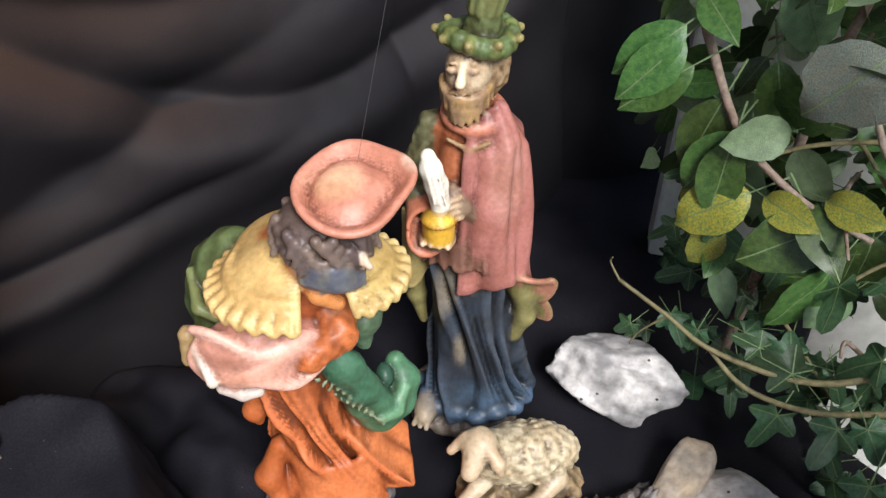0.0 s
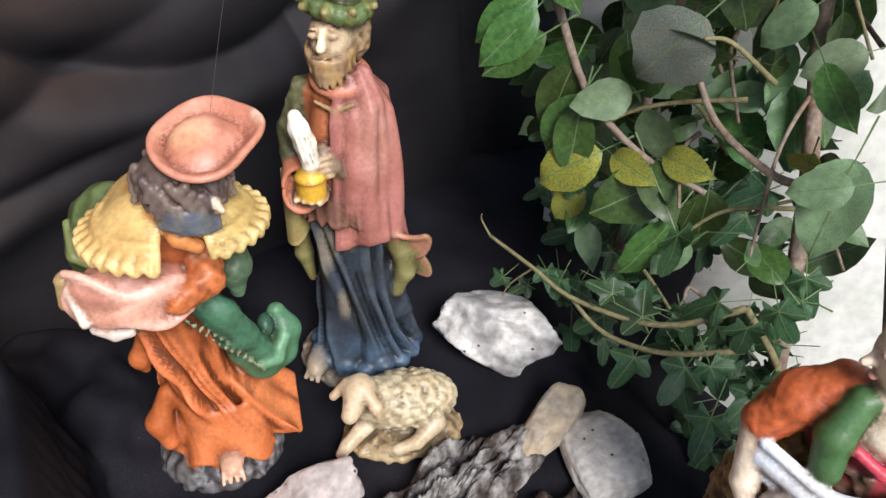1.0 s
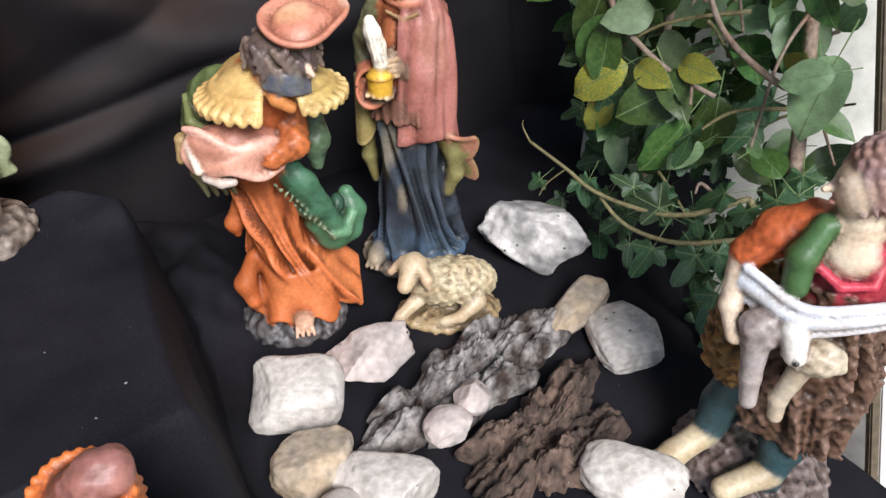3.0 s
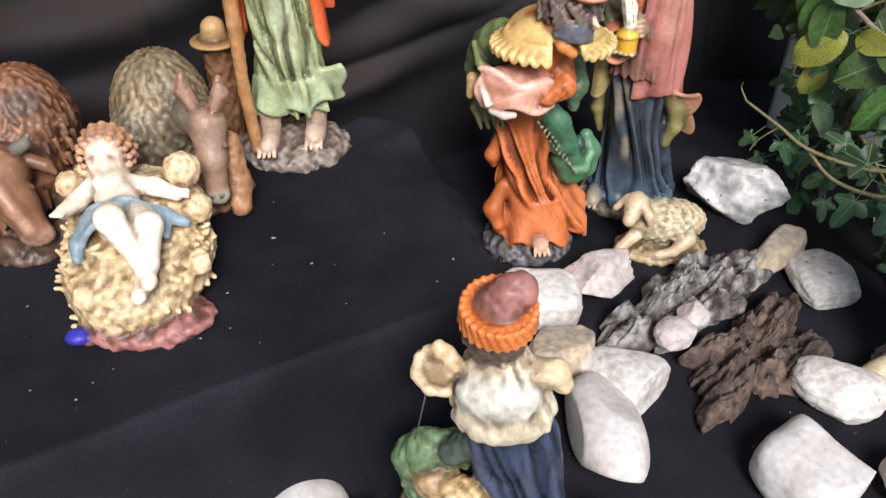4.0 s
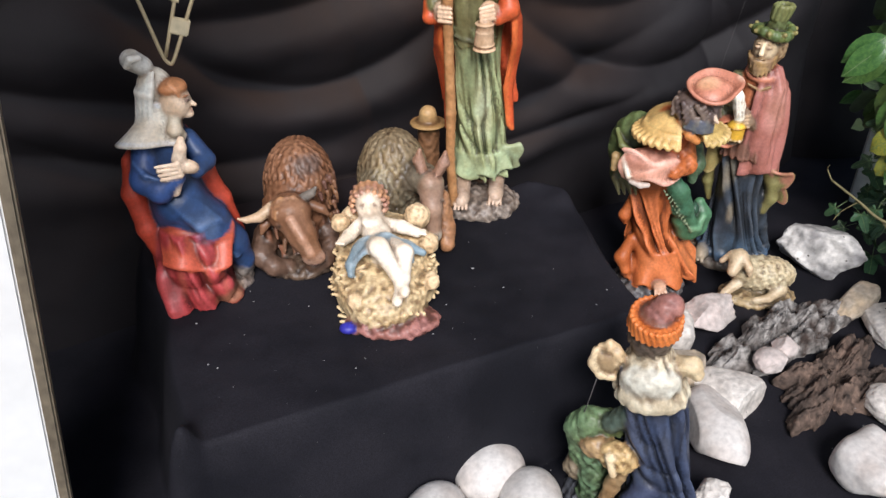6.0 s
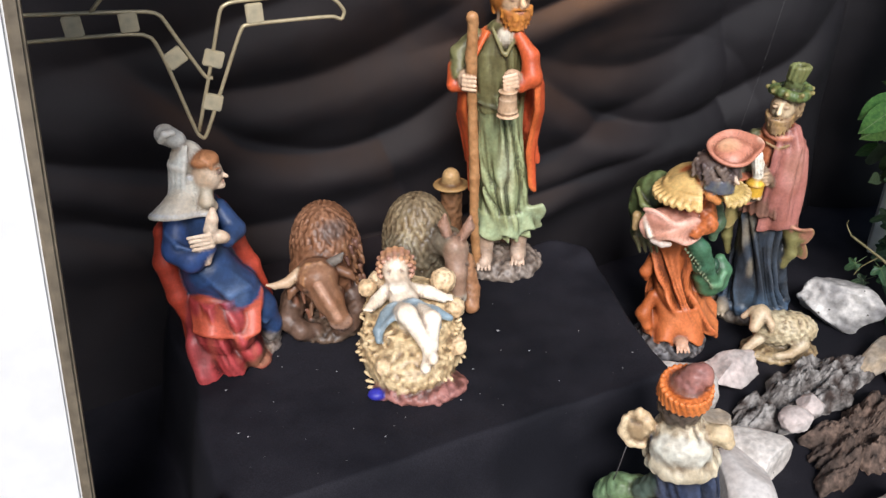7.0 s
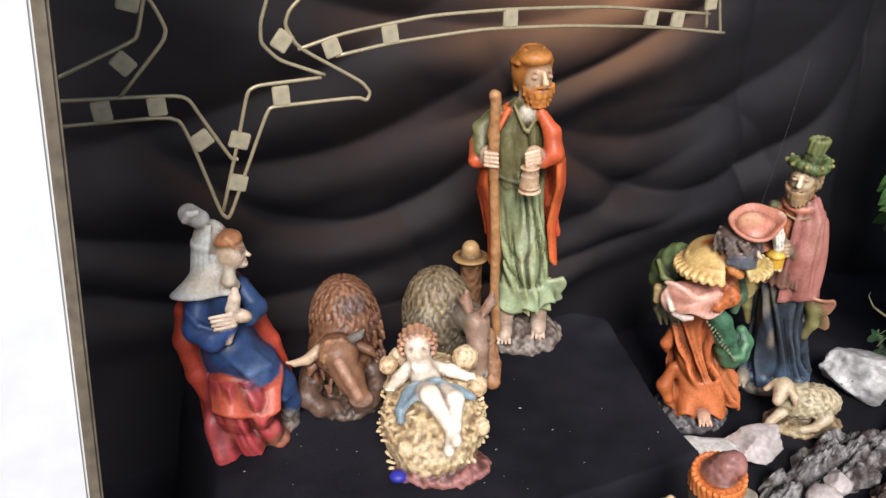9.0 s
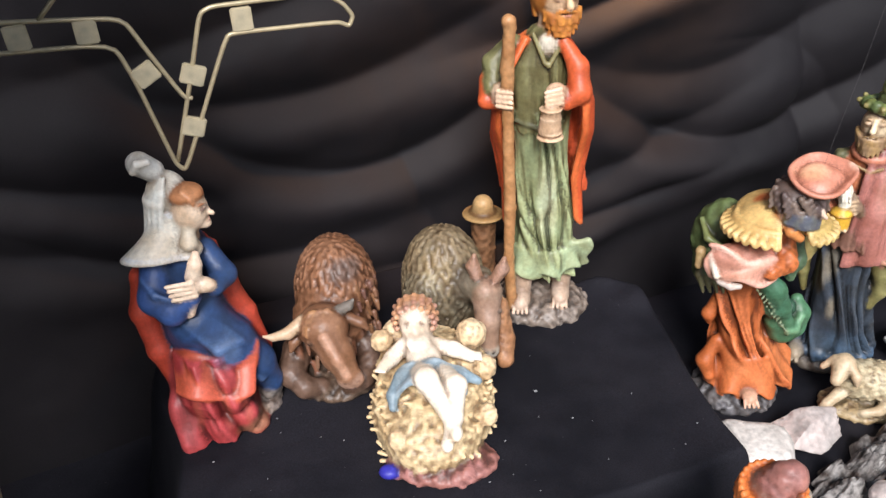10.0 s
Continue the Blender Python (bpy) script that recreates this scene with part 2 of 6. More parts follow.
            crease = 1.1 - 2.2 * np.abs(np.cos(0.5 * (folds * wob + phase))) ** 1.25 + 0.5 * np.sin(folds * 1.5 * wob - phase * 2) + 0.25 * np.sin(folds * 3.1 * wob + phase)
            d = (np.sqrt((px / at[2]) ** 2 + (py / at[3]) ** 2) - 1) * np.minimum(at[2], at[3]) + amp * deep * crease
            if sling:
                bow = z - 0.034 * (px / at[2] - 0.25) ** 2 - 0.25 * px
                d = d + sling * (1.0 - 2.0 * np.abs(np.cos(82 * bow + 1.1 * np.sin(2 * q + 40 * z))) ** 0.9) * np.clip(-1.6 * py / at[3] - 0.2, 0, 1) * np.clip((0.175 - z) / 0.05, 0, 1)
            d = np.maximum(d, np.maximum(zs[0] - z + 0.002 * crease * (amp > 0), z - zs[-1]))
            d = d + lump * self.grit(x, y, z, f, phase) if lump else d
            # crease goes back too, to shade the folds in the colour
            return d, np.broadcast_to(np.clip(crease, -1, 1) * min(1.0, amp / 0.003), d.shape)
        rx, ry = max(s[3] for s in stations) + 2 * amp + lump, max(s[4] for s in stations) + 2 * amp + lump
        self.add(fn, (min(s[1] for s in stations) - rx, min(s[2] for s in stations) - ry, zs[0] - 0.006), (max(s[1] for s in stations) + rx, max(s[2] for s in stations) + ry, zs[-1] + 0.004), colour, k)

    def sheet(self, fn, thick, colour, k=0.002, edge=None):
        """Cloth of some thickness over fn(u, v) -> x, y, z; edge is the colour of its border."""
        u, v = np.meshgrid(np.linspace(0, 1, 60), np.linspace(0, 1, 60), indexing="ij")
        q = np.stack([np.broadcast_to(a, u.shape) for a in fn(u, v)], -1)
        n = [int(np.linalg.norm(np.diff(q, axis=i), axis=-1).sum(i).max() / (0.6 * thick)) + 2 for i in (0, 1)]
        u, v = np.meshgrid(np.linspace(0, 1, n[0]), np.linspace(0, 1, n[1]), indexing="ij")
        p = np.stack([np.broadcast_to(a, u.shape) for a in fn(u, v)], -1).reshape(-1, 3).astype(np.float32)
        rim = np.minimum(np.minimum(u, 1 - u) * n[0] / 3, np.minimum(v, 1 - v) * n[1] / 3).ravel()
        lo, hi = p.min(0) - thick - k, p.max(0) + thick + k
        base = np.array(colour, np.float32)
        if edge is not None:
            border = (rim < 0.6)[:, None]

        def field(x, y, z):
            d = np.full((x.size, y.size, z.size), 0.05, np.float32)
            gx, gy, gz = x.ravel(), y.ravel(), z.ravel()
            reach = thick + 2.2 * self.step
            spans = [(np.searchsorted(g, p[:, i] - reach), np.searchsorted(g, p[:, i] + reach)) for i, g in enumerate((gx, gy, gz))]
            for i in range(len(p)):
                a, b = spans[0][0][i], spans[0][1][i]
                c, e = spans[1][0][i], spans[1][1][i]
                f, g = spans[2][0][i], spans[2][1][i]
                part_d = d[a:b, c:e, f:g]
                np.minimum(part_d, np.sqrt((gx[a:b, None, None] - p[i, 0]) ** 2 + (gy[None, c:e, None] - p[i, 1]) ** 2 + (gz[None, None, f:g] - p[i, 2]) ** 2) - thick, out=part_d)
            return d
        self.add(field, lo, hi, base, k)
        if edge is not None:
            for q in p[border.ravel()][::2]:
                self.tint(q, thick * 1.6, edge, 0.6)

    def tint(self, c, r, colour, strength=0.6):
        """Another colour blended into the surface round a place."""
        r = r if isinstance(r, tuple) else (r, r, r)
        a = [max(0, int((v - e - o) / self.step)) for v, e, o in zip(c, r, self.lo)]
        b = [min(n, int((v + e - o) / self.step + 2)) for v, e, o, n in zip(c, r, self.lo, self.n)]
        if any(p >= q for p, q in zip(a, b)):
            return
        axes = [(self.lo[i] + self.step * np.arange(a[i], b[i], dtype=np.float32) - c[i]) / r[i] for i in range(3)]
        away = axes[0][:, None, None] ** 2 + axes[1][None, :, None] ** 2 + axes[2][None, None, :] ** 2
        w = (strength * np.clip(1.3 * (1 - away), 0, 1))[..., None]
        cut = tuple(slice(p, q) for p, q in zip(a, b))
        self.c[cut] = self.c[cut] * (1 - w) + np.array(colour, np.float32) * w

    def coat(self, c, r, count, colour, spread):
        """Combed tufts lying on an egg-shaped body."""
        for i in range(count):
            q, z = 2.399 * i, 1 - 1.7 * (i + 0.5) / count
            ends = []
            for turn, drop in ((0.0, 0.0), (0.10 * math.sin(1.7 * i), 0.10 + 0.05 * math.sin(2.3 * i))):
                h = max(-0.95, z - drop * (0.4 + abs(z)))
                w = math.sqrt(1 - h * h)
                ends.append((c[0] + r[0] * w * math.cos(q + turn), c[1] + r[1] * w * math.sin(q + turn), c[2] + r[2] * h))
            tone = 1 + spread * 5 * math.sin(4.1 * i) * math.sin(1.3 * i)
            self.limb(ends[0], ends[1], 0.0017, 0.0010, [v * tone for v in colour], 0.0030)

    def eye(self, x, y, z, r=0.0022):
        """A painted eye: white, dark pupil, lid."""
        self.ball((x, y, z), (r * 1.5, r, r * 0.8), (0.70, 0.64, 0.56), 0.0006)
        self.ball((x, y - 0.0007, z), (r * 0.7, r * 0.8, r * 0.75), (0.03, 0.025, 0.02), 0.0005)
        self.path(((x - r * 1.7, y + 0.0006, z + r * 0.8), (x, y - 0.0006, z + r * 1.3), (x + r * 1.7, y + 0.0006, z + r * 0.7)), (0.0006, 0.0008, 0.0006), (0.22, 0.13, 0.08), 0.0008)

    def fingers(self, knuckles, tips, r, colour, count=4):
        """A row of fingers from one line to another."""
        for i in range(count):
            s = i / (count - 1)
            a = [p + (q - p) * s for p, q in zip(*knuckles)]
            b = [p + (q - p) * s for p, q in zip(*tips)]
            self.limb(a, b, r, r * 0.8, colour, 0.0008)

    def done(self, name, m, label, category, group=""):
        d, n = self.d, self.n
        d[:, :, 0] = np.maximum(d[:, :, 0], 0.001)
        inside = d < 0
        corners = [(i, j, k) for i in (0, 1) for j in (0, 1) for k in (0, 1)]
        view = lambda g, o: g[o[0]:n[0] - 1 + o[0], o[1]:n[1] - 1 + o[1], o[2]:n[2] - 1 + o[2]]
        count = sum(view(inside, o).astype(np.int8) for o in corners)
        cells = np.argwhere((count > 0) & (count < 8))
        index = np.full([v - 1 for v in n], -1, np.int64)
        index[tuple(cells.T)] = np.arange(len(cells))
        val = {o: d[tuple((cells + o).T)] for o in corners}
        total, hits = np.zeros((len(cells), 3)), np.zeros(len(cells))
        for a in corners:
            for ax in range(3):
                if a[ax]:
                    continue
                b = tuple(1 if i == ax else a[i] for i in range(3))
                va, vb = val[a], val[b]
                mixed = (va < 0) != (vb < 0)
                t = np.where(mixed, va / np.where(va == vb, 1, va - vb), 0)
                p = np.tile(np.array(a, float), (len(cells), 1))
                p[:, ax] += t
                total += p * mixed[:, None]
                hits += mixed
        spot = cells + total / hits[:, None]
        verts = spot * self.step + self.lo
        near = np.clip(np.rint(spot).astype(int), 0, np.array(n) - 1)
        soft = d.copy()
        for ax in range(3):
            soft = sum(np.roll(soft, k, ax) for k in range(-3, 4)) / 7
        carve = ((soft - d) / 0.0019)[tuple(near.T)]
        # brown wash and painted-in shade in carved grooves, dry-brushed paint and highlight on ridges
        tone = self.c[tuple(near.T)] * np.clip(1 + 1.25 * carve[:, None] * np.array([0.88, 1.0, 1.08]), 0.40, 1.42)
        quads = []
        for ax in range(3):
            u, v = (ax + 1) % 3, (ax + 2) % 3
            first = [slice(1, n[i] - 1) for i in range(3)]
            first[ax] = slice(0, n[ax] - 1)
            second = list(first)
            second[ax] = slice(1, n[ax])
            a, b = inside[tuple(first)], inside[tuple(second)]
            for flip in (False, True):
                at = np.argwhere((a & ~b) if not flip else (~a & b))
                at += [s.start for s in first]
                du, dv = np.eye(3, dtype=int)[u], np.eye(3, dtype=int)[v]
                q = [index[tuple((at - o).T)] for o in (du + dv, dv, 0 * du, du)]
                quads.append(np.stack(q if not flip else q[::-1], 1))
        faces = np.concatenate(quads)
        faces = faces[(faces >= 0).all(1)]
        me = bpy.data.meshes.new(name)
        me.from_pydata(verts.tolist(), [], faces.tolist())
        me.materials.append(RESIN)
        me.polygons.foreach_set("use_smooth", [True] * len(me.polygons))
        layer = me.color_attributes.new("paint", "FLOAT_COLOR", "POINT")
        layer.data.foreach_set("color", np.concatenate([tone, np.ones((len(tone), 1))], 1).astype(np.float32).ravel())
        me.update()
        ob = new(name, me)
        ob.matrix_basis = m
        return tagged(ob, label, category, group)

# ---- structure ----
PLAT = 0.170


def ground_cloth(a, b):
    y = -0.75 + 1.48 * b
    x = -0.75 + (1.37 + 0.09 * ease(-0.02, 0.12, y) + 0.26 * ease(0.2, 0.34, y)) * a
    z = 0.004 * wave(x, y, 9, 3.0) + 0.0015 * wave(x, y, 30, 5.0)
    return x, y, z


sheet("floor", ground_cloth, 150, 120, BLACK_DUSTY, "dusty black cloth spread over the display floor")


def draped(a, b):
    """Platform cloth: top, a rounded edge and skirts in front and at both ends."""
    x, y = -0.80 + 1.16 * a, 0.135 + 0.47 * b
    edge = 0.185 + 0.006 * wave(x, 0, 5, 1.0)
    right = 0.148 + 0.03 * ease(0.185, 0.404, y) + 0.012 * ease(0.3, 0.45, y) - 0.13 * ease(0.43, 0.53, y)
    front = ease(edge - 0.026, edge + 0.002, y)
    end = 1 - ease(right - 0.004, right + 0.04, x)
    left = 0.10 + 0.90 * ease(-0.395, -0.350, x - 0.02 * wave(y, 0, 9, 3.0))
    top = PLAT + 0.003 * wave(x, y, 10, 2.0) + 0.0012 * wave(x, y, 34, 8.0)
    z = top * front * end * left
    off = min(1.0, max(0.0, (-0.35 - x) / 0.20))
    z += 0.10 * (1 - off) ** 1.5 * math.exp(-((y - 0.192 + 0.30 * (-0.35 - x)) / 0.022) ** 2) * ease(-0.34, -0.385, x)
    z += 0.03 * ease(0.36, 0.5, y) * ease(0.10, 0.2, x) * (1 - ease(0.24, 0.34, x)) * (1 + wave(x, y, 22, 4.0))
    x += 0.012 * wave(z * 4, y, 14, 6.0) * (1 - front * end)
    y -= 0.014 * (1 - front) * (0.5 + wave(x, z, 16, 7.0))
    return x, y, z - 0.003


sheet("platform_cloth", draped, 300, 150, BLACK_DUSTY, "black cloth draped over the raised platform")


def rounded(p):
    """A fold with a round crest and a narrow valley."""
    return 1.0 - 2.0 * abs(math.cos(p)) ** 0.7


# slack folds of the backdrop: middle x and z, half length, rise, bow, width, depth
FOLDS = ((0.27, 0.480, 0.26, 0.28, 0.2, 0.022, 0.020), (0.47, 0.236, 0.30, 0.0, 2.0, 0.026, 0.024), (0.42, 0.350, 0.26, 0.10, 1.6, 0.034, 0.018),
         (-0.09, 0.302, 0.24, 0.0, 2.4, 0.024, 0.022), (-0.13, 0.405, 0.26, 0.10, 1.2, 0.026, 0.018), (-0.20, 0.490, 0.30, 0.25, 0.6, 0.030, 0.016),
         (0.30, 0.250, 0.20, 0.35, 0.3, 0.040, 0.022), (0.00, 0.560, 0.36, -0.18, 0.7, 0.030, 0.018), (0.40, 0.620, 0.30, 0.22, 0.5, 0.030, 0.018),
         (-0.42, 0.350, 0.20, -0.40, 0.8, 0.028, 0.018), (0.16, 0.160, 0.30, 0.06, 0.4, 0.016, 0.016), (-0.30, 0.230, 0.24, -0.20, 0.8, 0.022, 0.016))


def hanging(a, b):
    """Backdrop cloth pinned along the top, with slack folds and upright ones at one side."""
    x, z = -0.95 + 2.0 * a, -0.02 + 1.5 * b
    y = 0.575 + 0.05 * math.sin(1.2 + x * 1.3)
    bend = wave(x, z, 1.8, 4.0)
    for xm, zm, half, rise, bow, wide, deep in FOLDS:
        s = (x - xm) / half
        if abs(s) < 1.6:
            off = (z - zm - rise * (x - xm) - bow * (x - xm) ** 2 + 0.02 * bend) / (wide * (0.7 + 0.5 * abs(s)))
            if abs(off) < 7:
                y += 0.72 * deep * math.exp(-s ** 4) * (math.exp(-abs(off) ** 1.4) - 0.8 * math.exp(-((off + 2.1) / 1.5) ** 2))
    y += rounded(6.0 * (0.75 * z + x) + 2.0 * bend) * 0.008 * ease(-0.15, 0.35, wave(x, z, 2.6, 11.0))
    y += rounded(13 * x + 0.8 * math.sin(3 * z) + 0.5 * bend) * 0.024 * ease(0.46, 0.70, x)
    y += 0.008 * wave(x, z, 4, 9.0) + 0.0026 * wave(x, z, 12, 9.0) + 0.0008 * wave(x, z, 40, 2.0)
    y -= 0.03 * ease(0.16, -0.02, z) * (0.4 + 0.3 * math.sin(7 * x))
    return x, y, z


sheet("backdrop", hanging, 500, 380, BLACK, "black cloth hung behind the figures in loose folds")


def side_cloth(a, b):
    y, z = 0.22 + 0.40 * a, -0.02 + 1.3 * b
    x = -0.62 + 0.02 * math.sin(22 * y + 2 * z) + 0.012 * wave(y, z, 6, 1.0) - 0.05 * (1 - a)
    return x, y, z


sheet("side_cloth", side_cloth, 90, 60, BLACK, "black cloth closing the side of the display")

wall_back = part("wall_north", board(2.6, 0.05, 1.96), WALL, smooth=False)
wall_back.matrix_basis = pose(0.1, 0.76, -0.36)
tagged(wall_back, "pale plaster wall behind the black cloth", kind="structure")
wall_right = part("wall_east", board(0.05, 0.80, 1.5), WALL, smooth=False)
wall_right.matrix_basis = pose(1.06, 0.16, -0.36, 0, 0, 40)
tagged(wall_right, "pale plaster wall behind the climbing plants", kind="structure")


ground = part("ground", board(400, 400, 0.2, 0.01), PAVING, smooth=False)
ground.matrix_basis = pose(0, 0, -0.56)
tagged(ground, "plain grey paving under the display", kind="structure")
for name, m, size in (("display_base", pose(-0.075, -0.02, -0.36), (1.35, 1.44, 0.345)), ("display_base", pose(0.77, 0.53, -0.36), (0.32, 0.38, 0.345))):
    ob = part(name, board(*size), WOOD, smooth=False)
    ob.matrix_basis = m
    tagged(ob, "plain wooden base under the black cloth", kind="structure")


def frame_post(name, m, height, label, mirror):
    post = empty(name, m, label, "", "", "structure")
    for piece, mat, x, w, d, text in (("white_face", WHITE, 0.0, 0.082, 0.022, ""), ("inner_edge", TRIM, 0.0455, 0.009, 0.026, "grey-brown edge strip"), ("gold_strip", GILT, -0.0475, 0.013, 0.027, "gold strip"), ("outer_board", WOOD, -0.090, 0.072, 0.020, "brown wooden board")):
        ob = part(piece, board(w, d, height), mat, post, text, False)
        ob.matrix_basis = pose(x * mirror, 0, 0)
    return post


# tilts fit the camera's view; the second post also turned to catch the sun
frame_post("frame_post_1", pose(-0.527, 0.18, 0.02, 0, 7.2, 0) @ pose(0, 0, -0.38), 1.5, "white painted frame post with gold and wood edges", 1)
frame_post("frame_post_2", pose(0.775, -0.075, -0.11, 0, 0, 0) @ pose(0, 0, 0, -18.5, 0, 0) @ pose(0, 0, -0.25, 0, 0, -52), 1.15, "white painted frame post leaning beside the ivy", -1)


# ---- statues on the platform ----
SKIN, STRAW = (0.62, 0.45, 0.31), (0.66, 0.48, 0.27)


def standing_king():
    c = Clay((-0.075, -0.07, -0.004), (0.09, 0.07, 0.42), 0.0015)
    navy, pink, olive, rust = (0.030, 0.040, 0.055), (0.36, 0.145, 0.12), (0.20, 0.18, 0.07), (0.40, 0.13, 0.055)
    c.ball((0.003, 0.0, 0.006), (0.056, 0.048, 0.020), (0.27, 0.22, 0.17), lump=0.002)
    c.ball((-0.030, -0.032, 0.022), (0.011, 0.018, 0.011), (0.36, 0.30, 0.22))
    for i in range(3):
        c.limb((-0.026 - 0.005 * i, -0.044, 0.022), (-0.027 - 0.006 * i, -0.051 + 0.002 * i, 0.016), 0.003, 0.0025, (0.40, 0.33, 0.24), 0.001)
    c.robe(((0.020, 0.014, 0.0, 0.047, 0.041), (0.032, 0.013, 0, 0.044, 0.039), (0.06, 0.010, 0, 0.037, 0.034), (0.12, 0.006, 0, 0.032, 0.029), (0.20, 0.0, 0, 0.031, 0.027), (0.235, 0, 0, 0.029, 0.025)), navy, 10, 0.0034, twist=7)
    for i in range(9):
        q = math.pi * (1.0 + 1.05 * i / 8)
        c.ball((0.014 + 0.046 * math.cos(q), 0.038 * math.sin(q), 0.025 + 0.002 * math.sin(2.7 * i)), (0.010, 0.009, 0.007), (0.060, 0.10, 0.16), 0.005)
    for x, y, z, r in ((-0.014, -0.030, 0.165, 0.022), (-0.024, -0.026, 0.130, 0.018), (0.010, -0.034, 0.180, 0.016), (0.000, -0.034, 0.100, 0.014)):
        c.tint((x, y, z), (r * 0.6, r, r * 1.5), (0.27, 0.23, 0.16), 0.55)
    c.tint((0.014, -0.015, 0.035), (0.06, 0.05, 0.035), (0.075, 0.125, 0.19), 0.65)
    c.path(((0.040, 0.004, 0.120), (0.046, 0.004, 0.070), (0.062, 0.002, 0.034)), (0.010, 0.010, 0.007), navy, 0.010, 0.001)
    # pleated tunic skirt
    c.robe(((0.192, 0.002, -0.003, 0.036, 0.033), (0.212, 0, -0.002, 0.033, 0.029), (0.232, 0, 0, 0.029, 0.025)), (0.16, 0.075, 0.05), 22, 0.0018)
    c.robe(((0.22, 0, 0, 0.030, 0.024), (0.27, 0.0, 0, 0.032, 0.023), (0.305, 0.002, 0, 0.029, 0.019), (0.322, 0.003, 0, 0.014, 0.013)), rust, 10, 0.0014)
    # cloak: back, then the wide fold over one shoulder
    c.robe(((0.155, 0.014, 0.016, 0.034, 0.020), (0.22, 0.010, 0.014, 0.036, 0.022), (0.30, 0.004, 0.010, 0.036, 0.020), (0.318, 0.003, 0.006, 0.02, 0.015)), pink, 9, 0.0016)

    def mantle(u, v):
        q = -1.75 + 2.2 * u
        wide = np.interp(v, (0, 0.18, 0.5, 1.0), (0.018, 0.034, 0.040, 0.043))
        ripple = 0.0044 * np.sin(14 * u + 3 * v + 2.4 * np.sin(3.4 * v)) * v ** 0.4 + 0.0012 * np.sin(33 * u + 5 * v)
        hem = 0.168 + 0.012 * np.sin(3.2 * u + 0.5) - 0.018 * u
        return 0.006 + (wide + ripple) * np.cos(q), -0.002 + (0.72 * wide + ripple) * np.sin(q), 0.322 + (hem - 0.322) * v - 0.006 * np.sin(3 * q)
    c.sheet(mantle, 0.0024, pink, 0.003, edge=(0.26, 0.10, 0.085))
    c.tint((0.030, -0.020, 0.27), (0.018, 0.025, 0.045), (0.50, 0.28, 0.22), 0.4)

    def tail(u, v):
        return 0.036 + 0.036 * v ** 1.3 + 0.004 * np.sin(9 * u), -0.010 + 0.020 * u - 0.004 * v, 0.176 - 0.060 * u * (0.5 + 0.5 * v) - 0.018 * v + 0.014 * v ** 3 + 0.003 * np.sin(12 * u)
    c.sheet(tail, 0.0026, olive, 0.003, edge=(0.42, 0.18, 0.13))
    c.path(((0.040, 0.0, 0.168), (0.050, -0.002, 0.148), (0.054, -0.004, 0.122), (0.046, -0.004, 0.100)), (0.009, 0.010, 0.008, 0.006), olive, 0.006)
    c.tint((0.068, -0.008, 0.160), (0.012, 0.014, 0.012), (0.46, 0.20, 0.15), 0.8)
    # rolled collar and its clasp
    for i in range(30):
        q = 2 * math.pi * i / 30
        c.ball((0.003 + 0.020 * math.cos(q), -0.002 + 0.017 * math.sin(q), 0.317 - 0.006 * math.sin(q) * -1), 0.0042, (0.46, 0.17, 0.10), 0.004)
    c.path(((-0.014, -0.022, 0.304), (0.002, -0.026, 0.298), (0.016, -0.024, 0.304)), (0.0016, 0.0020, 0.0016), (0.30, 0.20, 0.10), 0.001)
    # raised arm with its open sleeve
    c.path(((-0.028, 0.002, 0.302), (-0.037, -0.004, 0.268), (-0.036, -0.014, 0.245)), (0.011, 0.013, 0.012), (0.12, 0.12, 0.06), 0.005, 0.0012)
    for i in range(4):
        c.path(((-0.040, 0.002 - 0.004 * i, 0.292 - 0.010 * i), (-0.044, -0.010, 0.276 - 0.010 * i), (-0.034, -0.020, 0.268 - 0.010 * i)), (0.0016, 0.0026, 0.0016), (0.17, 0.17, 0.085), 0.002)

    def sleeve(u, v):
        q = 6.28 * u
        r = 0.010 + 0.005 * v
        return -0.034 + 0.006 * v + r * np.cos(q) * 0.9, -0.022 - 0.018 * v + 0.35 * r * np.sin(q), 0.243 - 0.008 * v + r * np.sin(q) - 0.006 * v * (np.sin(q) < 0)
    c.sheet(sleeve, 0.0020, (0.46, 0.17, 0.10), 0.002)

    def drop(u, v):
        return -0.048 + 0.024 * u - 0.002 * v, -0.014 - 0.004 * np.sin(6 * u) + 0.006 * v, 0.234 - 0.074 * v * (0.75 + 0.35 * np.sin(1.3 + 2.0 * u))
    c.sheet(drop, 0.0024, (0.33, 0.27, 0.11), 0.003, edge=(0.40, 0.33, 0.15))
    c.path(((-0.042, 0.002, 0.17), (-0.042, 0.006, 0.13), (-0.036, 0.006, 0.10)), (0.007, 0.008, 0.004), olive, 0.005)
    c.ball((-0.042, -0.004, 0.158), (0.007, 0.008, 0.006), (0.34, 0.13, 0.06), 0.003)
    # hand, gilt pot with lid, candle-white flame
    c.ball((-0.020, -0.036, 0.226), (0.015, 0.012, 0.009), (0.20, 0.15, 0.11), lump=0.001)
    c.fingers(((-0.030, -0.040, 0.228), (-0.008, -0.040, 0.226)), ((-0.029, -0.053, 0.231), (-0.010, -0.053, 0.229)), 0.0030, (0.52, 0.38, 0.24))
    c.limb((-0.018, -0.043, 0.231), (-0.018, -0.043, 0.246), 0.0120, 0.0125, (0.66, 0.37, 0.04), 0.001, flat=(1, 1, 0.5))
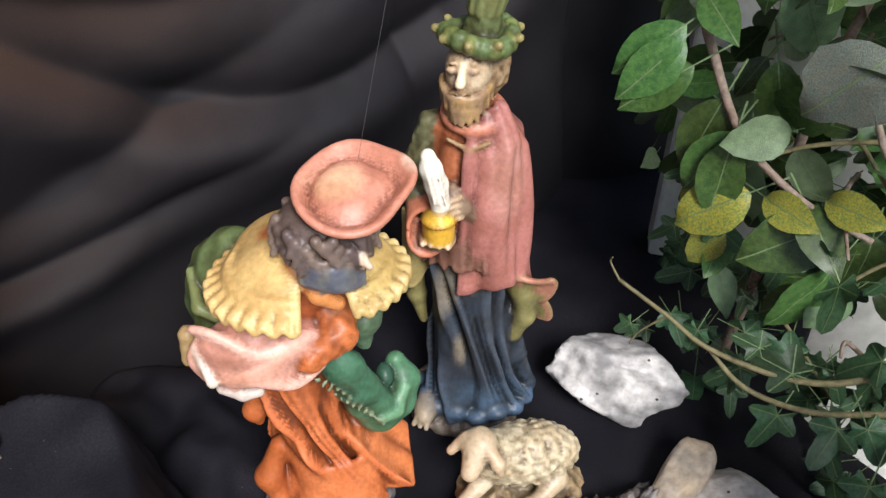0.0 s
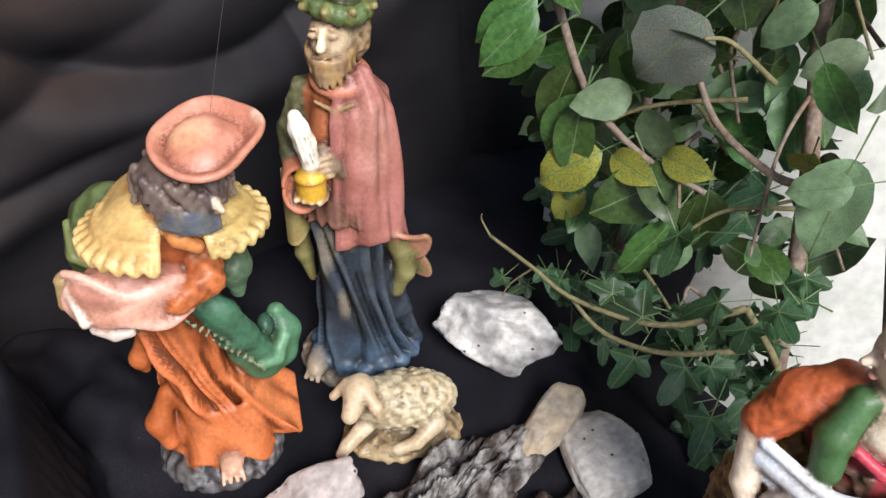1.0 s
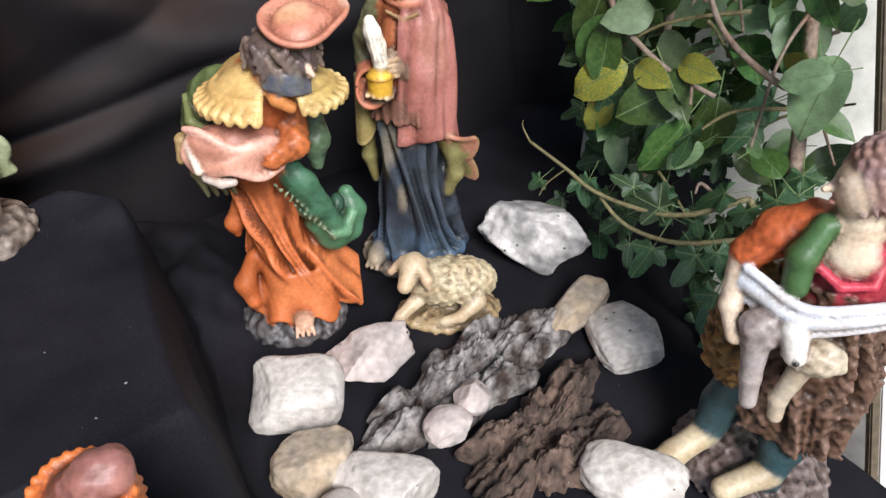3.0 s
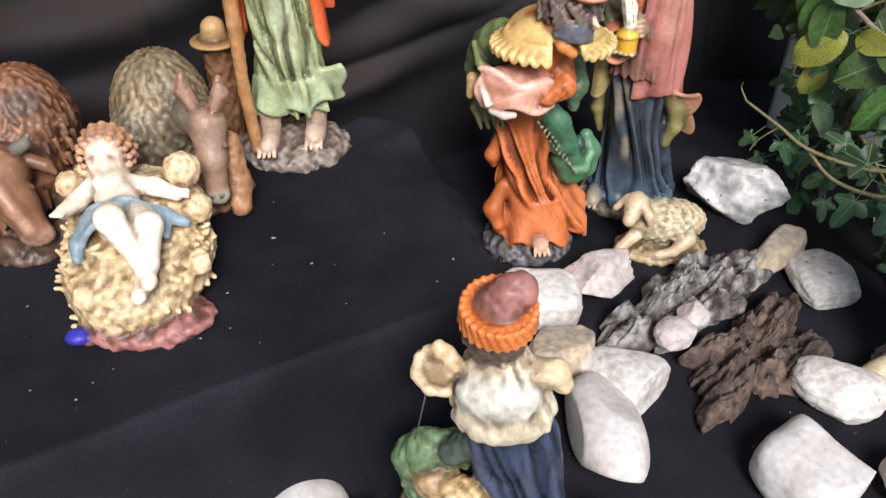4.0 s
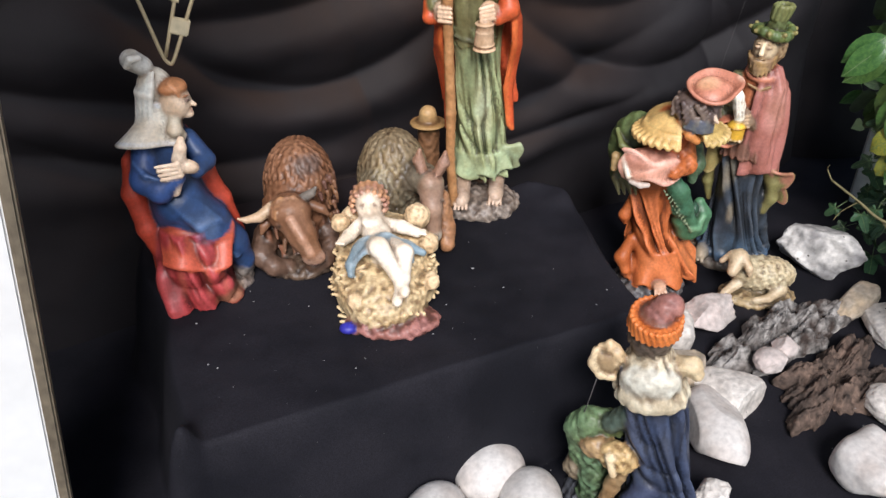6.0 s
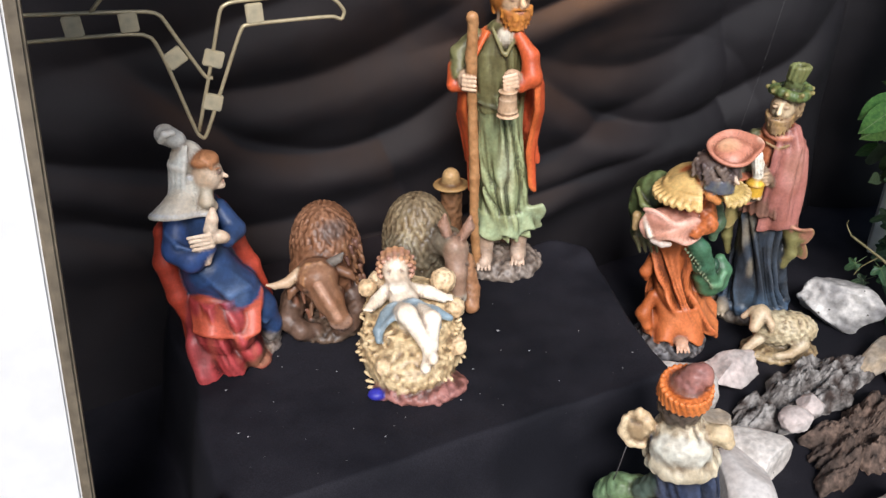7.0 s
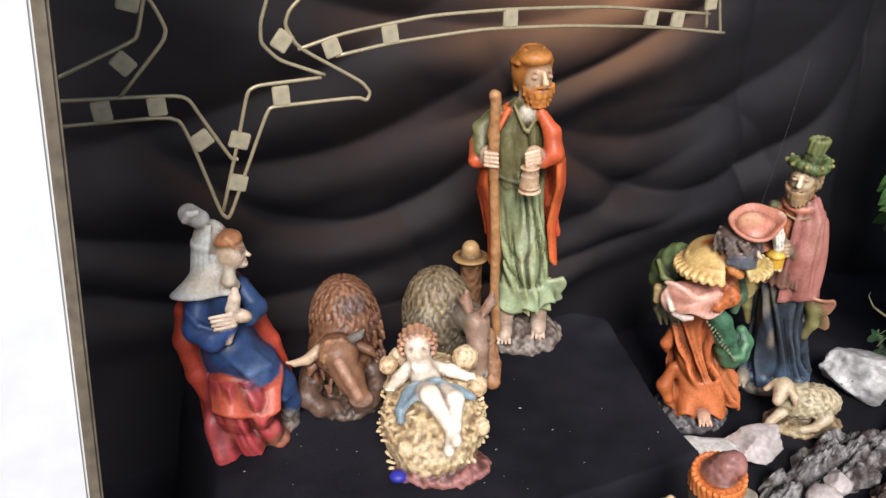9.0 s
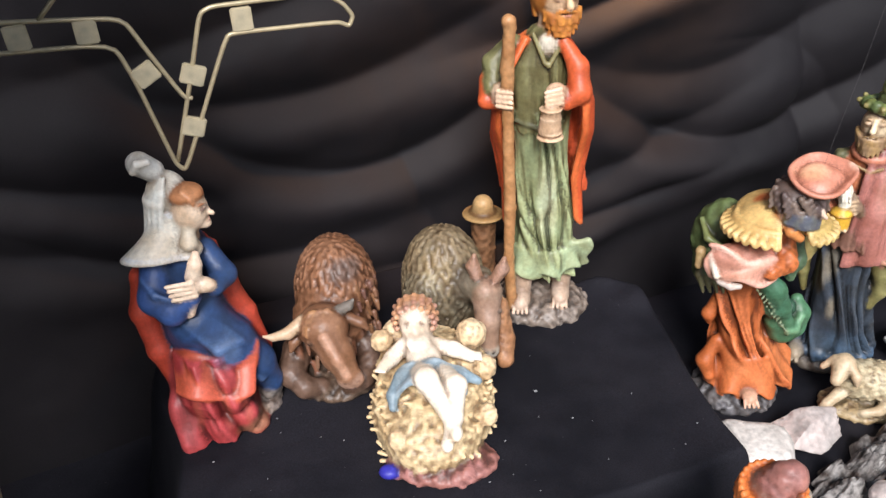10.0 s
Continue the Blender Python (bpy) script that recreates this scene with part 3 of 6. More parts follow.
    c.limb((-0.018, -0.043, 0.250), (-0.018, -0.043, 0.259), 0.0118, 0.0045, (0.74, 0.46, 0.06), 0.001)
    for i in range(24):
        q = 2 * math.pi * i / 24
        c.ball((-0.018 + 0.0128 * math.cos(q), -0.043 + 0.0128 * math.sin(q), 0.2480), 0.0013, (0.30, 0.15, 0.02), 0.0008)
    c.path(((-0.017, -0.043, 0.262), (-0.020, -0.042, 0.278), (-0.024, -0.043, 0.292), (-0.026, -0.043, 0.302)), (0.0072, 0.0085, 0.0080, 0.0055), (0.82, 0.77, 0.64), 0.003)
    for i in range(3):
        c.path(((-0.020 + 0.004 * i, -0.051, 0.266), (-0.026 + 0.004 * i, -0.051, 0.296)), (0.0010, 0.0012), (0.86, 0.82, 0.72), 0.002)
    c.path(((-0.010, -0.030, 0.262), (-0.002, -0.028, 0.250), (0.004, -0.026, 0.244)), (0.008, 0.008, 0.007), (0.22, 0.15, 0.10), 0.003, 0.001)
    c.fingers(((-0.004, -0.034, 0.262), (-0.002, -0.036, 0.246)), ((-0.012, -0.042, 0.262), (-0.010, -0.045, 0.248)), 0.0026, (0.46, 0.33, 0.21))
    # head
    face = (0.68, 0.53, 0.35)
    c.limb((0.002, 0, 0.31), (0.0, -0.002, 0.335), 0.012, 0.012, SKIN)
    c.ball((0.007, 0.008, 0.350), (0.0205, 0.017, 0.025), (0.30, 0.20, 0.11), lump=0.0012, f=330)
    c.ball((-0.002, -0.006, 0.352), (0.0160, 0.0175, 0.023), face)
    c.path(((-0.005, -0.0215, 0.362), (-0.006, -0.0265, 0.350), (-0.006, -0.0235, 0.3475)), (0.0020, 0.0030, 0.0026), (0.74, 0.58, 0.38), 0.003)
    for x in (-0.0120, 0.0025):
        c.ball((x, -0.0200, 0.3575), (0.0046, 0.003, 0.0026), (0.46, 0.33, 0.21), 0.001)
        c.path(((x - 0.004, -0.0195, 0.3615), (x, -0.0215, 0.3630), (x + 0.004, -0.0190, 0.3615)), (0.0006, 0.0010, 0.0006), (0.44, 0.32, 0.20), 0.002)
        c.path(((x - 0.003, -0.0222, 0.3568), (x, -0.0232, 0.3562), (x + 0.003, -0.0220, 0.3568)), (0.0006, 0.0008, 0.0006), (0.16, 0.10, 0.07), 0.0006)
    for i in range(34):
        q = -0.1 + 3.35 * (i % 17) / 16
        r = 0.0165 if i < 17 else 0.0135
        x, y, z = -0.003 - r * math.cos(q), -0.004 - 0.019 * math.sin(q), (0.342 if i < 17 else 0.334) - 0.006 * math.sin(q)
        c.limb((x, y, z), (x + 0.002 * math.sin(3 * i), y - 0.001, z - 0.011), 0.0034, 0.0015, (0.31 + 0.05 * math.sin(i), 0.20 + 0.03 * math.sin(i), 0.10), 0.0012)
    c.ball((-0.006, -0.0240, 0.3405), (0.0040, 0.002, 0.0011), (0.72, 0.56, 0.42), 0.0006)
    c.path(((-0.013, -0.0215, 0.341), (-0.006, -0.0255, 0.344), (0.002, -0.0210, 0.341)), (0.0013, 0.0017, 0.0013), (0.28, 0.18, 0.09), 0.001)
    # crown: a rolled wreath with a tall cap
    for i in range(18):
        q = 2 * math.pi * i / 18
        c.ball((0.004 + 0.0225 * math.cos(q), 0.0205 * math.sin(q), 0.375 + 0.003 * math.sin(2 * q)), (0.0068, 0.0068, 0.0075), (0.10 + 0.04 * (i % 2), 0.145 + 0.03 * (i % 2), 0.055), 0.0016, lump=0.0008, f=500)
        if i % 2:
            c.ball((0.004 + 0.030 * math.cos(q), 0.027 * math.sin(q), 0.378), 0.0032, (0.26, 0.23, 0.09), 0.0014)
    c.limb((0.006, 0, 0.376), (0.009, 0, 0.398), 0.0135, 0.010, (0.12, 0.15, 0.06), lump=0.0010)
    for i in range(10):
        q = 2 * math.pi * i / 10
        c.limb((0.008 + 0.009 * math.cos(q), 0.009 * math.sin(q), 0.394), (0.011 + 0.0105 * math.cos(q), 0.0105 * math.sin(q), 0.409), 0.0042, 0.0044, (0.18, 0.20, 0.08), 0.0014)
    return c.done("king_statue", pose(0.474, 0.412, 0.0, 0, 0, -44) @ Matrix.Scale(0.97, 4), "painted standing king figurine with green crown and gold pot", "figurine", "nativity figurines")


def bowing_king():
    c = Clay((-0.095, -0.105, -0.004), (0.10, 0.075, 0.385), 0.0015)
    orange, green, pink, yellow = (0.46, 0.125, 0.038), (0.10, 0.135, 0.05), (0.55, 0.25, 0.18), (0.56, 0.37, 0.14)
    c.ball((0.0, -0.006, 0.010), (0.054, 0.048, 0.023), (0.12, 0.115, 0.12), lump=0.0035, f=190)
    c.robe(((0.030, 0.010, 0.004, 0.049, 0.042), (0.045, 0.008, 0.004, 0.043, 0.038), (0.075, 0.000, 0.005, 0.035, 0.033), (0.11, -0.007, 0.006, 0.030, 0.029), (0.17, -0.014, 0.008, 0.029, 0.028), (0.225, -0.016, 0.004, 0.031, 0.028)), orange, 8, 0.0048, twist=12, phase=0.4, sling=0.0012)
    def hem(u, v):
        q = -2.9 + 3.5 * u
        r = 0.031 + 0.015 * v + 0.005 * v ** 2 * np.sin(9 * q + 2 * np.sin(2 * q))
        return 0.008 + 1.06 * r * np.cos(q), 0.002 + r * np.sin(q), 0.076 - 0.046 * v + 0.005 * v ** 2 * np.sin(9 * q + 1)
    c.sheet(hem, 0.0030, (0.52, 0.15, 0.05), 0.006)

    def train(u, v):
        return 0.026 + 0.042 * v, 0.014 - 0.034 * u + 0.006 * v, 0.108 - 0.052 * v - 0.022 * u * (1 + 0.4 * v) + 0.005 * np.sin(11 * u) * v
    c.sheet(train, 0.0034, (0.52, 0.16, 0.055), 0.006)
    c.path(((-0.034, 0.0, 0.165), (-0.048, -0.004, 0.130), (-0.046, -0.004, 0.118)), (0.008, 0.008, 0.004), orange, 0.006)
    c.path(((-0.034, -0.008, 0.090), (-0.046, -0.014, 0.062), (-0.040, -0.022, 0.044)), (0.008, 0.010, 0.007), orange, 0.007)
    c.ball((0.008, -0.046, 0.032), (0.010, 0.014, 0.008), (0.60, 0.38, 0.27))
    c.fingers(((0.001, -0.055, 0.032), (0.015, -0.055, 0.032)), ((0.000, -0.063, 0.027), (0.017, -0.062, 0.027)), 0.0024, (0.62, 0.40, 0.29))
    c.limb((-0.016, 0.002, 0.200), (-0.004, -0.018, 0.278), 0.032, 0.029, orange, 0.01)
    # green cloak bunched over the back, with rolled folds
    c.ball((-0.048, 0.014, 0.240), (0.031, 0.030, 0.045), green, turn=(0, 15, 0), lump=0.0015, f=140)
    c.ball((-0.060, -0.006, 0.208), (0.018, 0.018, 0.030), green, lump=0.0015)
    for i in range(7):
        c.path(((-0.072 + 0.005 * i, 0.006, 0.262 - 0.006 * i), (-0.068 + 0.006 * i, -0.018, 0.250 - 0.006 * i), (-0.040 + 0.004 * i, -0.036, 0.240 - 0.004 * i)), (0.0028, 0.0042, 0.0030), (0.16, 0.19, 0.075), 0.003)
    for i in range(4):
        c.path(((-0.066 + 0.010 * i, -0.012, 0.226), (-0.072 + 0.008 * i, -0.020, 0.200), (-0.064 + 0.008 * i, -0.022, 0.176)), (0.003, 0.0044, 0.002), (0.13, 0.12, 0.06), 0.003)
    c.path(((0.030, -0.010, 0.246), (0.036, -0.016, 0.222), (0.036, -0.014, 0.196)), (0.014, 0.013, 0.006), (0.09, 0.15, 0.085), 0.004, 0.001)
    # sash end curling up beside the robe
    sash = (0.055, 0.15, 0.085)
    c.path(((0.000, -0.016, 0.205), (0.020, -0.020, 0.178), (0.030, -0.016, 0.150), (0.040, -0.006, 0.122)), (0.011, 0.014, 0.015, 0.014), sash, 0.006, 0.0008, flat=(1, 0.7, 1))

    c.path(((0.034, -0.010, 0.128), (0.046, -0.004, 0.108), (0.060, 0.004, 0.108), (0.067, 0.010, 0.124), (0.062, 0.014, 0.142)), (0.015, 0.017, 0.015, 0.013, 0.008), (0.075, 0.19, 0.10), 0.006, flat=(1, 0.9, 1))
    c.path(((0.046, -0.022, 0.118), (0.058, -0.012, 0.114), (0.066, -0.002, 0.128)), (0.003, 0.004, 0.003), (0.13, 0.27, 0.15), 0.006)
    c.ball((0.052, 0.006, 0.136), (0.007, 0.010, 0.010), (0.03, 0.08, 0.05), 0.002)

    for i in range(26):
        s = i / 25
        c.ball((-0.004 + 0.050 * s, -0.030 + 0.006 * s, 0.186 - 0.070 * s + 0.004 * math.sin(3 * i)), (0.0014, 0.0014, 0.0022), (0.20, 0.26, 0.16), 0.0012)
    # pink cloth-wrapped gift
    c.ball((-0.028, -0.044, 0.236), (0.043, 0.019, 0.022), pink, turn=(8, 16, 10), lump=0.0014, f=110)

    def wrap(u, v):
        return -0.070 + 0.072 * u + 0.004 * np.sin(7 * v), -0.046 - 0.016 * np.sin(3.0 * u) - 0.006 * v, 0.258 - 0.018 * u - 0.034 * v * (1 - 0.35 * u) + 0.004 * np.sin(9 * u + 4 * v)
    c.sheet(wrap, 0.0030, (0.60, 0.30, 0.22), 0.004, edge=(0.66, 0.38, 0.30))
    c.path(((-0.068, -0.050, 0.246), (-0.063, -0.062, 0.226)), (0.0042, 0.0038), (0.74, 0.66, 0.56), 0.002)
    c.path(((-0.058, -0.060, 0.218), (-0.046, -0.064, 0.214), (-0.036, -0.064, 0.214)), (0.0042, 0.0046, 0.0036), (0.56, 0.48, 0.43), 0.002)
    c.path(((-0.076, -0.030, 0.240), (-0.078, -0.036, 0.224)), (0.006, 0.005), (0.30, 0.20, 0.09), 0.003, 0.001)
    c.path(((0.016, -0.022, 0.252), (0.018, -0.042, 0.234), (-0.002, -0.058, 0.230)), (0.014, 0.0125, 0.009), (0.50, 0.145, 0.045), 0.004, 0.0012)
    # ruffled cape in two flaps
    def flap(x0, y0, z0, a, b, big, small, ruffles, fall):
        def fn(u, v):
            q = a + (b - a) * u
            r = 0.008 + (big - 0.008) * v
            edge = np.clip((v - 0.74) / 0.26, 0, 1)
            wave_ = np.sin(ruffles * 6.28 * u)
            return x0 + r * np.cos(q), y0 + r * small * np.sin(q), z0 - fall * r - 9.0 * np.maximum(r - 0.018, 0) ** 2 + 0.0026 * edge * wave_ + 0.0035 * np.exp(-((v - 0.72) / 0.05) ** 2) + 0.0045 * edge
        return fn
    c.sheet(flap(-0.002, -0.034, 0.308, 1.6, 4.62, 0.056, 0.84, 15, 0.40), 0.0027, yellow, 0.0024, edge=(0.68, 0.47, 0.20))
    c.sheet(flap(0.018, -0.036, 0.304, -1.35, 1.3, 0.047, 0.90, 12, 0.44), 0.0027, (0.50, 0.36, 0.13), 0.0024, edge=(0.60, 0.45, 0.20))
    c.ball((-0.010, -0.020, 0.290), (0.034, 0.030, 0.012), yellow, turn=(18, -16, 0))
    c.ball((0.026, -0.028, 0.284), (0.022, 0.026, 0.010), (0.50, 0.36, 0.12), turn=(16, 30, 0))
    # bent neck, beard, dark curls
    c.path(((-0.004, -0.050, 0.300), (0.008, -0.062, 0.288), (0.018, -0.064, 0.280)), (0.006, 0.007, 0.005), (0.62, 0.25, 0.08), 0.003)
    c.ball((0.012, -0.052, 0.304), (0.018, 0.015, 0.012), (0.60, 0.40, 0.30))
    c.ball((0.014, -0.042, 0.322), (0.027, 0.025, 0.017), (0.14, 0.10, 0.085))
    for i in range(64):
        q, s = 2.399 * i, (i % 16) / 15
        x, y, z = 0.016 + 0.027 * math.cos(q), -0.043 + 0.025 * math.sin(q), 0.331 - 0.018 * s
        c.limb((x, y, z), (x + 0.005 * math.sin(2.1 * i), y - 0.002, z - 0.007), 0.0036, 0.0022, (0.13 + 0.05 * math.sin(3 * i), 0.095 + 0.04 * math.sin(3 * i), 0.08 + 0.03 * math.sin(3 * i)), 0.0012)
    c.ball((0.026, -0.056, 0.312), (0.013, 0.012, 0.011), (0.60, 0.44, 0.34))
    c.limb((0.034, -0.066, 0.314), (0.038, -0.070, 0.309), 0.0030, 0.0022, (0.66, 0.50, 0.38), 0.003)
    for i in range(30):
        s = (i % 10) / 9
        x, y, z = 0.000 + 0.030 * s, -0.063 - 0.006 * math.sin(3 * s), 0.309 - 0.0045 * (i // 10)
        c.limb((x, y, z), (x + 0.005, y - 0.001, z - 0.006), 0.0034, 0.0018, (0.11 + 0.03 * math.sin(2 * i), 0.12 + 0.03 * math.sin(2 * i), 0.14), 0.0014)

    # soft hat: a shallow bowl with a rolled brim, drawn out to two points
    def hat(u, v):
        q = 6.2832 * v
        tip = 1 + 0.34 * np.clip(np.cos(q - 0.15), 0, 1) ** 7 + 0.20 * np.clip(np.cos(q - 1.35), 0, 1) ** 6 - 0.05 * np.cos(2 * q)
        r = u * 0.0305 * tip
        crown = 0.0105 * np.clip(1 - (u / 0.72) ** 4, 0, 1)
        brim = 0.0085 * np.clip((u - 0.60) / 0.40, 0, 1) ** 1.4 * (1 + 0.25 * np.sin(2 * q + 1))
        x, y = r * np.cos(q), 0.90 * r * np.sin(q)
        return 0.030 + x, -0.044 + y, 0.338 + crown + brim + 0.30 * y + 0.06 * x
    c.sheet(hat, 0.0026, (0.52, 0.22, 0.15), 0.002)
    c.ball((0.028, -0.042, 0.336), (0.026, 0.023, 0.008), (0.24, 0.12, 0.08), turn=(14, -5, 0))
    c.tint((0.022, -0.042, 0.352), (0.022, 0.020, 0.010), (0.68, 0.40, 0.24), 0.75)
    c.tint((0.068, -0.038, 0.362), (0.010, 0.012, 0.012), (0.72, 0.56, 0.44), 0.7)
    return c.done("bowing_king_statue", pose(0.322, 0.396, 0.0, 0, 0, -26) @ Matrix.Scale(0.97, 4), "painted bowing king figurine in orange robe and pink hat", "figurine", "nativity figurines")


def staff_bearer():
    c = Clay((-0.085, -0.065, -0.004), (0.085, 0.065, 0.40), 0.0015)
    red, pale, olive = (0.52, 0.085, 0.028), (0.27, 0.31, 0.16), (0.16, 0.15, 0.065)
    flesh = (0.64, 0.45, 0.31)
    c.ball((0.012, -0.008, 0.006), (0.056, 0.046, 0.019), (0.24, 0.20, 0.17), lump=0.0025)
    for x, y, z in ((-0.008, -0.032, 0.025), (0.036, -0.020, 0.027)):
        c.ball((x, y, z), (0.0105, 0.018, 0.010), (0.52, 0.39, 0.30))
        c.fingers(((x - 0.007, y - 0.012, z - 0.001), (x + 0.006, y - 0.012, z - 0.001)), ((x - 0.008, y - 0.020, z - 0.006), (x + 0.007, y - 0.019, z - 0.006)), 0.0024, (0.56, 0.42, 0.32))
        c.limb((x, y + 0.012, z), (x + 0.002, y + 0.016, z + 0.03), 0.010, 0.011, (0.50, 0.37, 0.28))
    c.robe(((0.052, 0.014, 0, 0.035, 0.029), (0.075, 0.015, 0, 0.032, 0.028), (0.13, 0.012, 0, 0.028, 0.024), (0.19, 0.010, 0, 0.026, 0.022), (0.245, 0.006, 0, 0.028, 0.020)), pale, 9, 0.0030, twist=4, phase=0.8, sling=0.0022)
    def hem(u, v):
        q = -2.75 + 2.9 * u
        r = 0.031 + 0.007 * v + 0.004 * v * np.sin(8 * q)
        return 0.015 + 1.12 * r * np.cos(q), 0.86 * r * np.sin(q), 0.084 - 0.030 * v + 0.004 * v * np.sin(8 * q + 1) + 0.012 * v * u
    c.sheet(hem, 0.0024, (0.32, 0.38, 0.22), 0.005)

    def corner(u, v):
        return 0.034 + 0.030 * v + 0.003 * np.sin(6 * u), -0.012 + 0.010 * u, 0.092 - 0.034 * u + 0.012 * v ** 2 - 0.010 * v
    c.sheet(corner, 0.0036, (0.34, 0.40, 0.24), 0.005)
    c.tint((0.018, -0.026, 0.150), (0.014, 0.012, 0.060), (0.52, 0.54, 0.38), 0.5)
    c.robe(((0.225, 0.007, 0, 0.027, 0.0215), (0.245, 0.007, 0, 0.029, 0.021), (0.295, 0.006, 0, 0.033, 0.020), (0.318, 0.008, 0, 0.022, 0.016), (0.330, 0.01, 0, 0.012, 0.012)), olive, 9, 0.0014)
    c.path(((-0.018, -0.014, 0.236), (0.006, -0.023, 0.231), (0.030, -0.014, 0.236)), (0.0022, 0.0026, 0.0022), (0.09, 0.09, 0.05), 0.002)
    c.ball((0.014, -0.0125, 0.314), (0.012, 0.009, 0.013), (0.60, 0.53, 0.42), turn=(20, 0, 0))
    c.path(((-0.002, -0.016, 0.326), (0.010, -0.0235, 0.300), (0.014, -0.024, 0.297), (0.028, -0.016, 0.322)), (0.0022, 0.0024, 0.0024, 0.0022), (0.20, 0.18, 0.08), 0.001)
    # red cloak: a back panel and two hanging fronts with loose edges
    c.robe(((0.140, 0.006, 0.020, 0.042, 0.011), (0.20, 0.006, 0.018, 0.044, 0.013), (0.30, 0.006, 0.010, 0.038, 0.014), (0.318, 0.008, 0.006, 0.024, 0.010)), red, 12, 0.002)

    def front(side):
        def fn(u, v):
            x0 = np.interp(v, (0, 0.12, 0.3, 0.45, 0.75, 1.0), (0.022, 0.034, 0.046, 0.047, 0.040, 0.046) if side > 0 else (0.022, 0.034, 0.043, 0.045, 0.036, 0.036))
            q = -1.2 + 2.3 * u
            r = np.interp(v, (0, 0.2, 0.45, 1.0), (0.010, 0.018, 0.019, 0.013)) + 0.0020 * np.sin(11 * u + 5 * v) * v
            return 0.008 + side * (x0 - 0.008 + 0.62 * r * np.cos(q)), -0.004 + r * np.sin(q) - 0.010 * np.sin(3.14 * np.clip(v * 1.7, 0, 1)), 0.320 - (0.196 + 0.010 * np.sin(3 * u)) * v
        return fn
    for side in (-1, 1):
        c.sheet(front(side), 0.0028, red, 0.003, edge=(0.60, 0.14, 0.04))
    c.path(((0.028, -0.016, 0.318), (0.042, -0.022, 0.296), (0.044, -0.030, 0.274), (0.032, -0.036, 0.266)), (0.006, 0.010, 0.012, 0.009), (0.56, 0.10, 0.032), 0.004)
    c.path(((-0.022, -0.008, 0.316), (-0.040, -0.014, 0.296), (-0.040, -0.028, 0.276)), (0.008, 0.011, 0.010), olive, 0.004, 0.0008)
    c.path(((-0.046, -0.020, 0.282), (-0.046, -0.032, 0.264), (-0.034, -0.034, 0.262)), (0.008, 0.008, 0.006), (0.56, 0.10, 0.032), 0.003)
    # hands, staff, lantern
    c.path(((-0.024, -0.046, 0.347), (-0.023, -0.045, 0.340), (-0.025, -0.044, 0.300), (-0.024, -0.044, 0.250), (-0.021, -0.044, 0.150), (-0.022, -0.042, 0.085), (-0.018, -0.040, 0.022)), (0.0072, 0.0058, 0.0068, 0.0056, 0.0064, 0.0056, 0.0060), (0.40, 0.20, 0.085), 0.002, 0.0006)
    c.ball((-0.031, -0.037, 0.272), (0.009, 0.010, 0.012), flesh)
    c.fingers(((-0.034, -0.047, 0.280), (-0.034, -0.047, 0.265)), ((-0.020, -0.052, 0.280), (-0.020, -0.052, 0.265)), 0.0026, (0.70, 0.50, 0.35))
    c.ball((0.022, -0.036, 0.274), (0.011, 0.009, 0.011), flesh)
    c.fingers(((0.026, -0.044, 0.282), (0.028, -0.044, 0.268)), ((0.012, -0.047, 0.279), (0.013, -0.048, 0.266)), 0.0026, (0.70, 0.50, 0.35))
    wood = (0.60, 0.40, 0.25)
    c.limb((0.018, -0.043, 0.258), (0.017, -0.043, 0.240), 0.0095, 0.0115, wood, 0.001)
    for z, r in ((0.2610, 0.0118), (0.2520, 0.0112), (0.2320, 0.0142), (0.2370, 0.0128)):
        c.ball((0.0175, -0.043, z), (r, r, 0.0022), (0.66, 0.46, 0.30), 0.0008)
    # bearded head turned towards the crib
    face = (0.66, 0.45, 0.28)
    hair = (0.46, 0.175, 0.040)
    c.limb((0.012, 0, 0.32), (0.015, -0.003, 0.345), 0.011, 0.012, SKIN)
    c.ball((0.016, 0.003, 0.362), (0.0235, 0.021, 0.026), hair)
    c.ball((0.023, -0.007, 0.356), (0.0165, 0.0165, 0.021), face)
    c.path(((0.030, -0.0215, 0.366), (0.032, -0.0265, 0.355), (0.031, -0.0230, 0.352)), (0.0020, 0.0030, 0.0024), (0.70, 0.47, 0.28), 0.003)
    for x, y in ((0.0200, -0.0215), (0.0365, -0.0165)):
        c.ball((x, y, 0.3600), (0.0042, 0.002, 0.0026), (0.50, 0.32, 0.20), 0.001)
        c.path(((x - 0.0030, y - 0.0012, 0.3598), (x, y - 0.0020, 0.3590), (x + 0.0030, y - 0.0010, 0.3598)), (0.0006, 0.0009, 0.0006), (0.14, 0.08, 0.05), 0.0006)
        c.path(((x - 0.0040, y + 0.001, 0.3655), (x, y - 0.001, 0.3665), (x + 0.0040, y + 0.001, 0.3650)), (0.0006, 0.0009, 0.0006), (0.44, 0.22, 0.10), 0.0014)
    for i in range(48):
        q = 0.2 + 2.9 * (i % 16) / 15
        row = i // 16
        x, y, z = 0.024 - (0.0165 - 0.002 * row) * math.cos(q), -0.007 - (0.0145 - 0.001 * row) * math.sin(q), 0.348 - 0.006 * row - 0.004 * math.sin(q)
        c.limb((x, y, z), (x + 0.0025 * math.sin(2.3 * i), y - 0.002, z - 0.007), 0.0032, 0.0016, (hair[0] + 0.06 * math.sin(i), hair[1] + 0.03 * math.sin(i), hair[2]), 0.0012)
    c.path(((0.020, -0.0225, 0.348), (0.030, -0.0260, 0.3505), (0.038, -0.0190, 0.348)), (0.0016, 0.0020, 0.0014), hair, 0.001)
